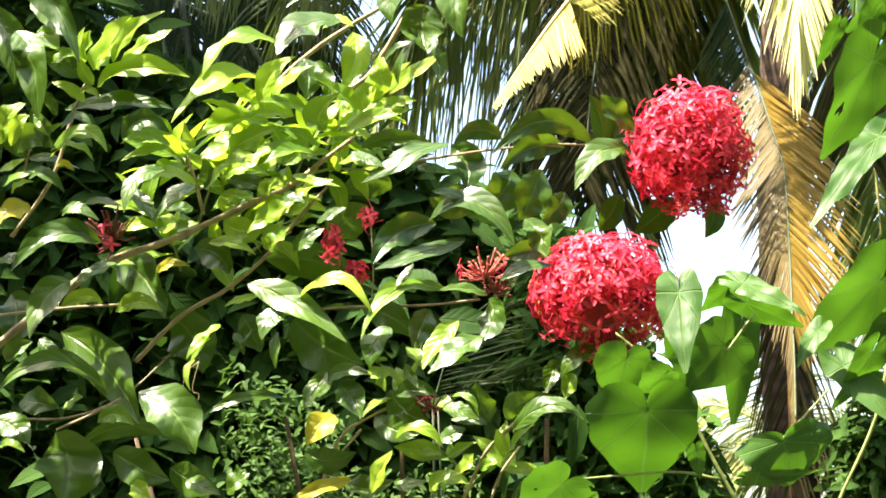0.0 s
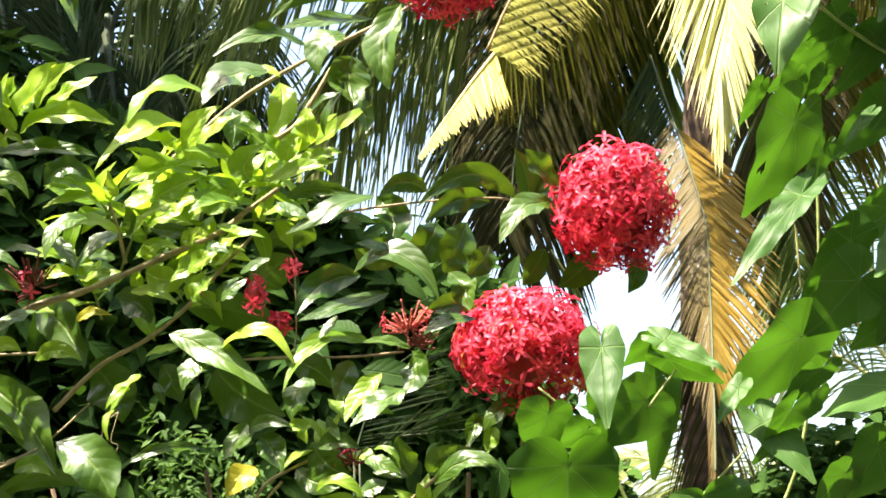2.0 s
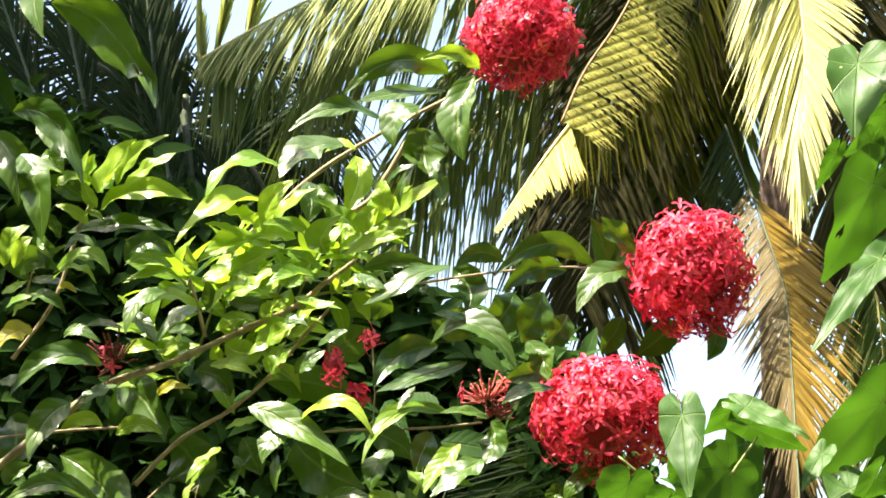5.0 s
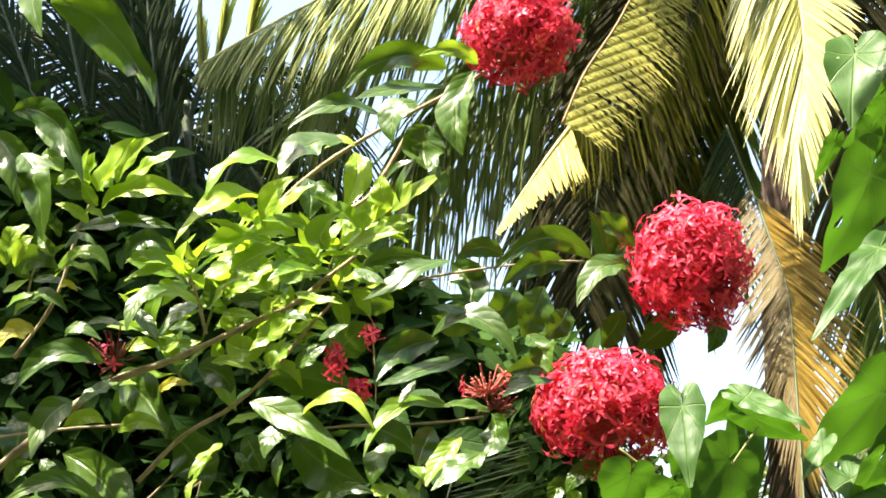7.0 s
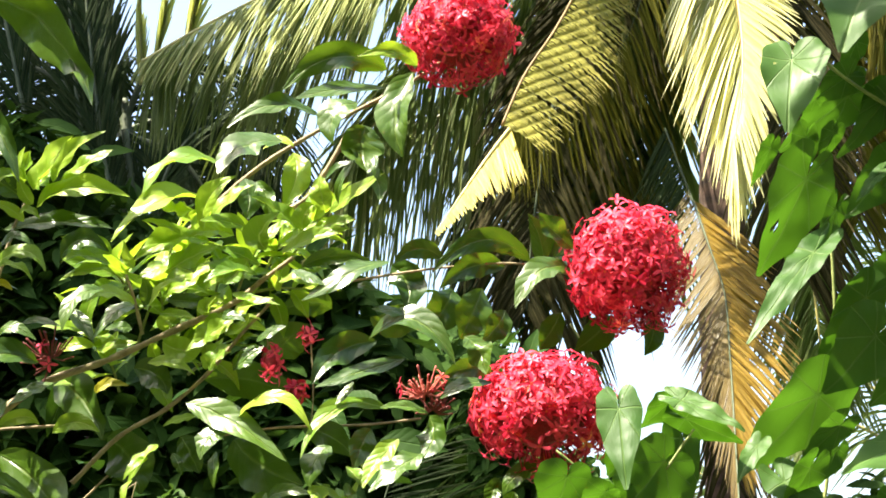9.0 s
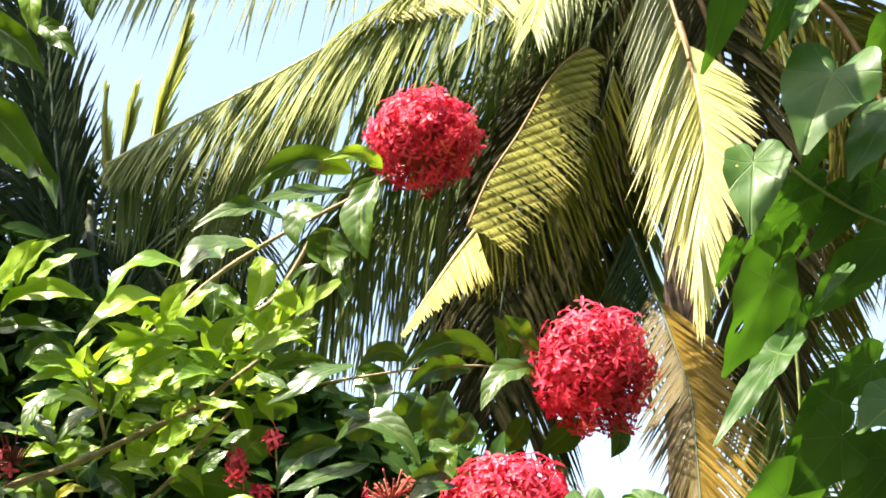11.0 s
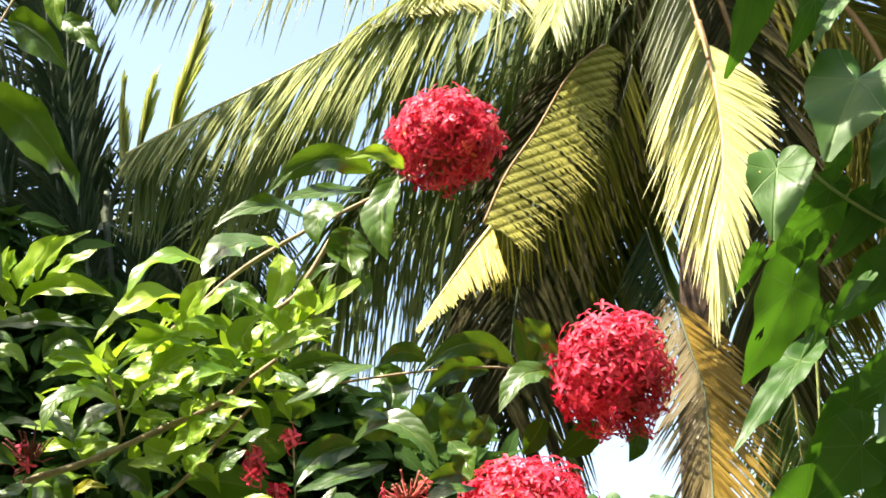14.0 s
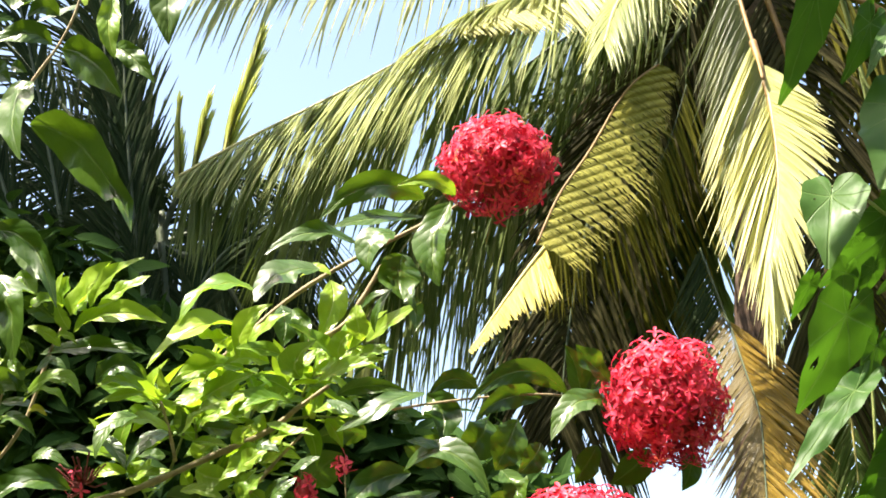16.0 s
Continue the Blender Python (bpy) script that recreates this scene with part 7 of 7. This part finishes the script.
shoot(ixora, YOUNG, (-0.498, 2.830, 2.026), (-0.450, 2.770, 2.054), 3, 0.078)
shoot(ixora, MATURE, (0.174, 2.830, 2.185), (0.210, 2.770, 2.211), 3, 0.118)
shoot(ixora, YOUNG, (-0.102, 2.830, 1.750), (-0.138, 2.770, 1.792), 3, 0.088)
shoot(ixora, YOUNG, (-0.044, 2.830, 1.654), (-0.080, 2.770, 1.688), 3, 0.083)
shoot(ixora, YOUNG, (0.014, 2.830, 1.635), (0.033, 2.770, 1.688), 3, 0.083)

def inside(r):
    """Inner foliage, under a roof that falls away from the tall side."""
    x = r.uniform(-0.85, 0.22)
    roof = 2.22 + 0.12 * math.sin(x * 7) - (0.14 if x < -0.45 else 0) if x < -0.1 else 2.12 - 0.9 * (x + 0.1)
    floor_z = 1.93 if -0.46 < x < -0.1 else 1.35
    return (x, r.uniform(3.05, 3.5), floor_z + (roof - floor_z) * r.random() ** 0.8)


def unseen_overhang(r):
    """Unseen upper growth, added at the side of the shrub to shade its low branches."""
    return (r.uniform(-1.5, -0.95), r.uniform(2.1, 3.0), r.uniform(2.3, 3.0))


leaf_cloud("upper_leaves", ixora, INNER, 200, unseen_overhang, 0.14, 22)
# Bough that carries the added leaves out of view.
branch(ixora, ((-0.5, 3.4, 1.2), (-1.05, 3.3, 1.7), (-1.2, 2.6, 2.7)), 0.012, 0.005)
def low_growth(r):
    """The lower part of the shrub, down to the ground."""
    a, b = r.uniform(0, 6.283), r.random() ** 0.5
    return (-0.35 + 0.75 * b * math.cos(a), 3.05 + 0.45 * b * math.sin(a), r.uniform(0.2, 1.5))


# Lower and inner leaves use the leaf colour with shade painted in.
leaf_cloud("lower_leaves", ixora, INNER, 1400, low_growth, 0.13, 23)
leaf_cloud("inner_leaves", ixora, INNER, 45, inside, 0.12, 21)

# ---- the heart-leaved tree at the side ----
portia = thing("heart_leaved_sapling", (0.449, 2.55, 0), "sapling with broad translucent heart-shaped green leaves", "sapling")
branch(portia, ((0.193, 2.500, 1.850), (0.244, 2.500, 1.807), (0.290, 2.500, 1.764), (0.322, 2.500, 1.687), (0.374, 2.500, 1.587)), 0.0018, 0.0028, "stem", STALK)
branch(portia, ((0.115, 2.440, 1.625), (0.193, 2.440, 1.632), (0.276, 2.440, 1.637), (0.337, 2.440, 1.627)), 0.0016, 0.0018, "leaf_stalk", STALK)
branch(portia, ((0.413, 2.420, 1.672), (0.455, 2.420, 1.713), (0.494, 2.420, 1.755)), 0.0018, 0.0018, "leaf_stalk", STALK)
branch(portia, ((0.388, 2.400, 1.865), (0.366, 2.400, 1.836), (0.345, 2.400, 1.807)), 0.0018, 0.0018, "leaf_stalk", STALK)
branch(portia, ((0.578, 2.440, 2.473), (0.618, 2.440, 2.462), (0.665, 2.440, 2.422), (0.730, 2.440, 2.376), (0.799, 2.440, 2.341)), 0.0018, 0.003, "stem", STALK)
branch(portia, ((0.374, 2.500, 1.587), (0.437, 2.500, 1.504), (0.483, 2.500, 1.407)), 0.0028, 0.0045, "stem", STALK)
branch(portia, ((0.825, 2.520, 2.368), (0.898, 2.520, 2.254), (0.966, 2.520, 2.034), (0.987, 2.520, 1.740)), 0.003, 0.0055, "stem", STALK)
branch(portia, ((0.449, 2.55, 0), (0.80, 2.55, 1.0), (0.987, 2.520, 1.740)), 0.010, 0.0055, "stem", STALK)
branch(portia, ((0.478, 2.600, 1.420), (0.536, 2.600, 1.590), (0.614, 2.600, 1.765), (0.653, 2.600, 2.036), (0.658, 2.600, 2.317), (0.651, 2.600, 2.560)), 0.0030, 0.0022, "stem", STALK)
branch(portia, ((0.758, 2.520, 2.575), (0.673, 2.520, 2.676), (0.643, 2.520, 2.781), (0.591, 2.520, 2.866)), 0.0028, 0.0019, "stem", STALK)
branch(portia, ((0.449, 2.55, 0), (0.489, 2.52, 0.7), (0.446, 2.520, 1.422)), 0.014, 0.006, "stem", STALK)
branch(portia, ((0.449, 2.55, 0), (0.499, 2.57, 0.7), (0.478, 2.600, 1.420)), 0.010, 0.0030, "stem", STALK)
heart_leaf(portia, (0.229, 2.400, 1.739), (0.229, 2.480, 1.598), 0.156, front=(0.15, -1.0, -0.85))
heart_leaf(portia, (0.114, 2.420, 1.624), (0.037, 2.475, 1.565), 0.112, bites=5, front=(0.15, -1.0, -0.85))
heart_leaf(portia, (0.208, 2.460, 1.814), (0.187, 2.507, 1.737), 0.084, front=(0.15, -1.0, -0.85))
heart_leaf(portia, (0.278, 2.400, 1.911), (0.277, 2.333, 1.769), 0.064, front=(-0.2, -0.75, 0.6))
heart_leaf(portia, (0.368, 2.460, 1.921), (0.321, 2.498, 1.879), 0.052, front=(0.15, -1.0, -0.85))
heart_leaf(portia, (0.357, 2.380, 1.910), (0.452, 2.321, 1.853), 0.039, front=(-0.2, -0.75, 0.6))
heart_leaf(portia, (0.368, 2.420, 1.889), (0.479, 2.481, 1.852), 0.048, front=(0.15, -1.0, -0.85))
heart_leaf(portia, (0.357, 2.440, 1.833), (0.288, 2.440, 1.751), 0.100, front=(0.6, -1.0, 0.1))
heart_leaf(portia, (0.382, 2.470, 1.884), (0.374, 2.516, 1.702), 0.068, bites=2, front=(0.45, -1.0, -0.35))
heart_leaf(portia, (0.298, 2.400, 1.670), (0.307, 2.427, 1.623), 0.026, front=(0.15, -1.0, -0.85))
heart_leaf(portia, (0.294, 2.450, 1.843), (0.267, 2.478, 1.804), 0.059, front=(0.15, -1.0, -0.85))
heart_leaf(portia, (0.262, 2.430, 1.781), (0.222, 2.461, 1.747), 0.058, front=(0.15, -1.0, -0.85))
heart_leaf(portia, (0.271, 2.440, 1.791), (0.303, 2.474, 1.740), 0.050, front=(0.15, -1.0, -0.85))
heart_leaf(portia, (0.564, 2.380, 2.449), (0.534, 2.322, 2.298), 0.098, bites=1, front=(-0.2, -0.75, 0.6))
heart_leaf(portia, (0.714, 2.400, 2.612), (0.624, 2.330, 2.430), 0.152, front=(-0.2, -0.75, 0.6))
heart_leaf(portia, (0.802, 2.420, 2.539), (0.699, 2.359, 2.399), 0.095, front=(-0.2, -0.75, 0.6))
heart_leaf(portia, (0.578, 2.400, 2.827), (0.521, 2.515, 2.633), 0.071, front=(0.15, -1.0, -0.85))
heart_leaf(portia, (0.673, 2.460, 2.785), (0.614, 2.460, 2.656), 0.055, front=(0.6, -1.0, 0.1))
heart_leaf(portia, (0.705, 2.440, 2.765), (0.631, 2.393, 2.643), 0.035, front=(-0.2, -0.75, 0.6))
heart_leaf(portia, (0.689, 2.450, 2.500), (0.666, 2.485, 2.445), 0.044, front=(0.15, -1.0, -0.85))
heart_leaf(portia, (0.675, 2.450, 2.440), (0.602, 2.450, 2.389), 0.052, front=(0.6, -1.0, 0.1))
heart_leaf(portia, (0.726, 2.460, 2.417), (0.675, 2.481, 2.347), 0.052, front=(0.45, -1.0, -0.35))
heart_leaf(portia, (0.687, 2.480, 2.424), (0.562, 2.519, 2.324), 0.078, front=(0.45, -1.0, -0.35))
heart_leaf(portia, (0.609, 2.420, 2.386), (0.575, 2.443, 2.366), 0.025, front=(0.15, -1.0, -0.85))
heart_leaf(portia, (0.636, 2.430, 2.341), (0.612, 2.464, 2.289), 0.035, front=(0.15, -1.0, -0.85))
heart_leaf(portia, (0.737, 2.450, 2.412), (0.644, 2.450, 2.294), 0.054, front=(0.6, -1.0, 0.1))
heart_leaf(portia, (0.782, 2.470, 2.449), (0.707, 2.470, 2.348), 0.078, front=(0.6, -1.0, 0.1))
heart_leaf(portia, (0.798, 2.460, 2.348), (0.708, 2.460, 2.248), 0.088, front=(0.6, -1.0, 0.1))
heart_leaf(portia, (0.704, 2.420, 2.272), (0.645, 2.387, 2.207), 0.023, front=(-0.2, -0.75, 0.6))
heart_leaf(portia, (0.588, 2.400, 2.268), (0.508, 2.446, 2.096), 0.105, bites=3, front=(0.45, -1.0, -0.35))
heart_leaf(portia, (0.641, 2.470, 2.231), (0.608, 2.470, 2.129), 0.044, front=(0.6, -1.0, 0.1))
heart_leaf(portia, (0.590, 2.380, 2.143), (0.445, 2.288, 1.970), 0.052, front=(-0.2, -0.75, 0.6))
heart_leaf(portia, (0.671, 2.420, 2.080), (0.586, 2.458, 1.956), 0.079, front=(0.45, -1.0, -0.35))
heart_leaf(portia, (0.676, 2.400, 2.014), (0.582, 2.400, 1.912), 0.108, front=(0.6, -1.0, 0.1))
heart_leaf(portia, (0.773, 2.420, 2.073), (0.679, 2.373, 2.000), 0.099, front=(-0.2, -0.75, 0.6))
heart_leaf(portia, (0.762, 2.440, 1.986), (0.701, 2.440, 1.908), 0.100, front=(0.6, -1.0, 0.1))
heart_leaf(portia, (0.755, 2.470, 2.138), (0.664, 2.470, 2.074), 0.076, front=(0.6, -1.0, 0.1))
heart_leaf(portia, (0.602, 2.470, 2.349), (0.583, 2.492, 2.261), 0.051, front=(0.45, -1.0, -0.35))
heart_leaf(portia, (0.543, 2.460, 2.326), (0.512, 2.501, 2.263), 0.029, front=(0.15, -1.0, -0.85))
heart_leaf(portia, (0.826, 2.460, 2.713), (0.792, 2.507, 2.642), 0.059, front=(0.15, -1.0, -0.85))
heart_leaf(portia, (0.756, 2.490, 2.310), (0.650, 2.490, 2.206), 0.077, front=(0.6, -1.0, 0.1))
heart_leaf(portia, (0.591, 2.410, 1.931), (0.459, 2.458, 1.797), 0.114, front=(0.45, -1.0, -0.35))
heart_leaf(portia, (0.609, 2.390, 1.876), (0.546, 2.443, 1.815), 0.047, front=(0.15, -1.0, -0.85))
heart_leaf(portia, (0.555, 2.370, 1.813), (0.501, 2.433, 1.722), 0.045, front=(0.15, -1.0, -0.85))
heart_leaf(portia, (0.511, 2.420, 1.801), (0.579, 2.353, 1.695), 0.065, front=(-0.2, -0.75, 0.6))
heart_leaf(portia, (0.720, 2.400, 1.850), (0.580, 2.336, 1.794), 0.080, front=(-0.2, -0.75, 0.6))
heart_leaf(portia, (0.640, 2.410, 1.723), (0.588, 2.431, 1.663), 0.059, front=(0.45, -1.0, -0.35))
heart_leaf(portia, (0.699, 2.440, 1.766), (0.641, 2.440, 1.674), 0.096, front=(0.6, -1.0, 0.1))
heart_leaf(portia, (0.612, 2.450, 1.849), (0.581, 2.450, 1.791), 0.044, front=(0.6, -1.0, 0.1))
heart_leaf(portia, (0.741, 2.460, 1.972), (0.665, 2.460, 1.904), 0.071, front=(0.6, -1.0, 0.1))
heart_leaf(portia, (0.481, 2.390, 1.846), (0.437, 2.356, 1.782), 0.034, front=(-0.2, -0.75, 0.6))
heart_leaf(portia, (0.570, 2.460, 2.188), (0.566, 2.516, 2.093), 0.034, front=(0.15, -1.0, -0.85))
heart_leaf(portia, (0.422, 2.400, 1.687), (0.444, 2.400, 1.619), 0.185, front=(0.6, -1.0, 0.1))
heart_leaf(portia, (0.369, 2.380, 1.626), (0.498, 2.445, 1.637), 0.028, front=(0.15, -1.0, -0.85))
# Unseen leaves and their stem, added overhead to drop dappled shade.
for q in range(11):
    p = Vector((RNG.uniform(0.22, 0.62), RNG.uniform(2.2, 2.42), RNG.uniform(2.9, 3.3)))
    heart_leaf(portia, p, p + Vector((RNG.uniform(-0.1, 0.1), -0.03, -0.13)), 0.11, front=(RNG.uniform(-0.5, 0.2), -0.6, 0.8), stalk=p + Vector((0.1, 0.05, 0.03)))
branch(portia, ((0.72, 2.6, 2.45), (0.62, 2.5, 2.9), (0.45, 2.36, 3.25)), 0.006, 0.003, "stem", STALK)
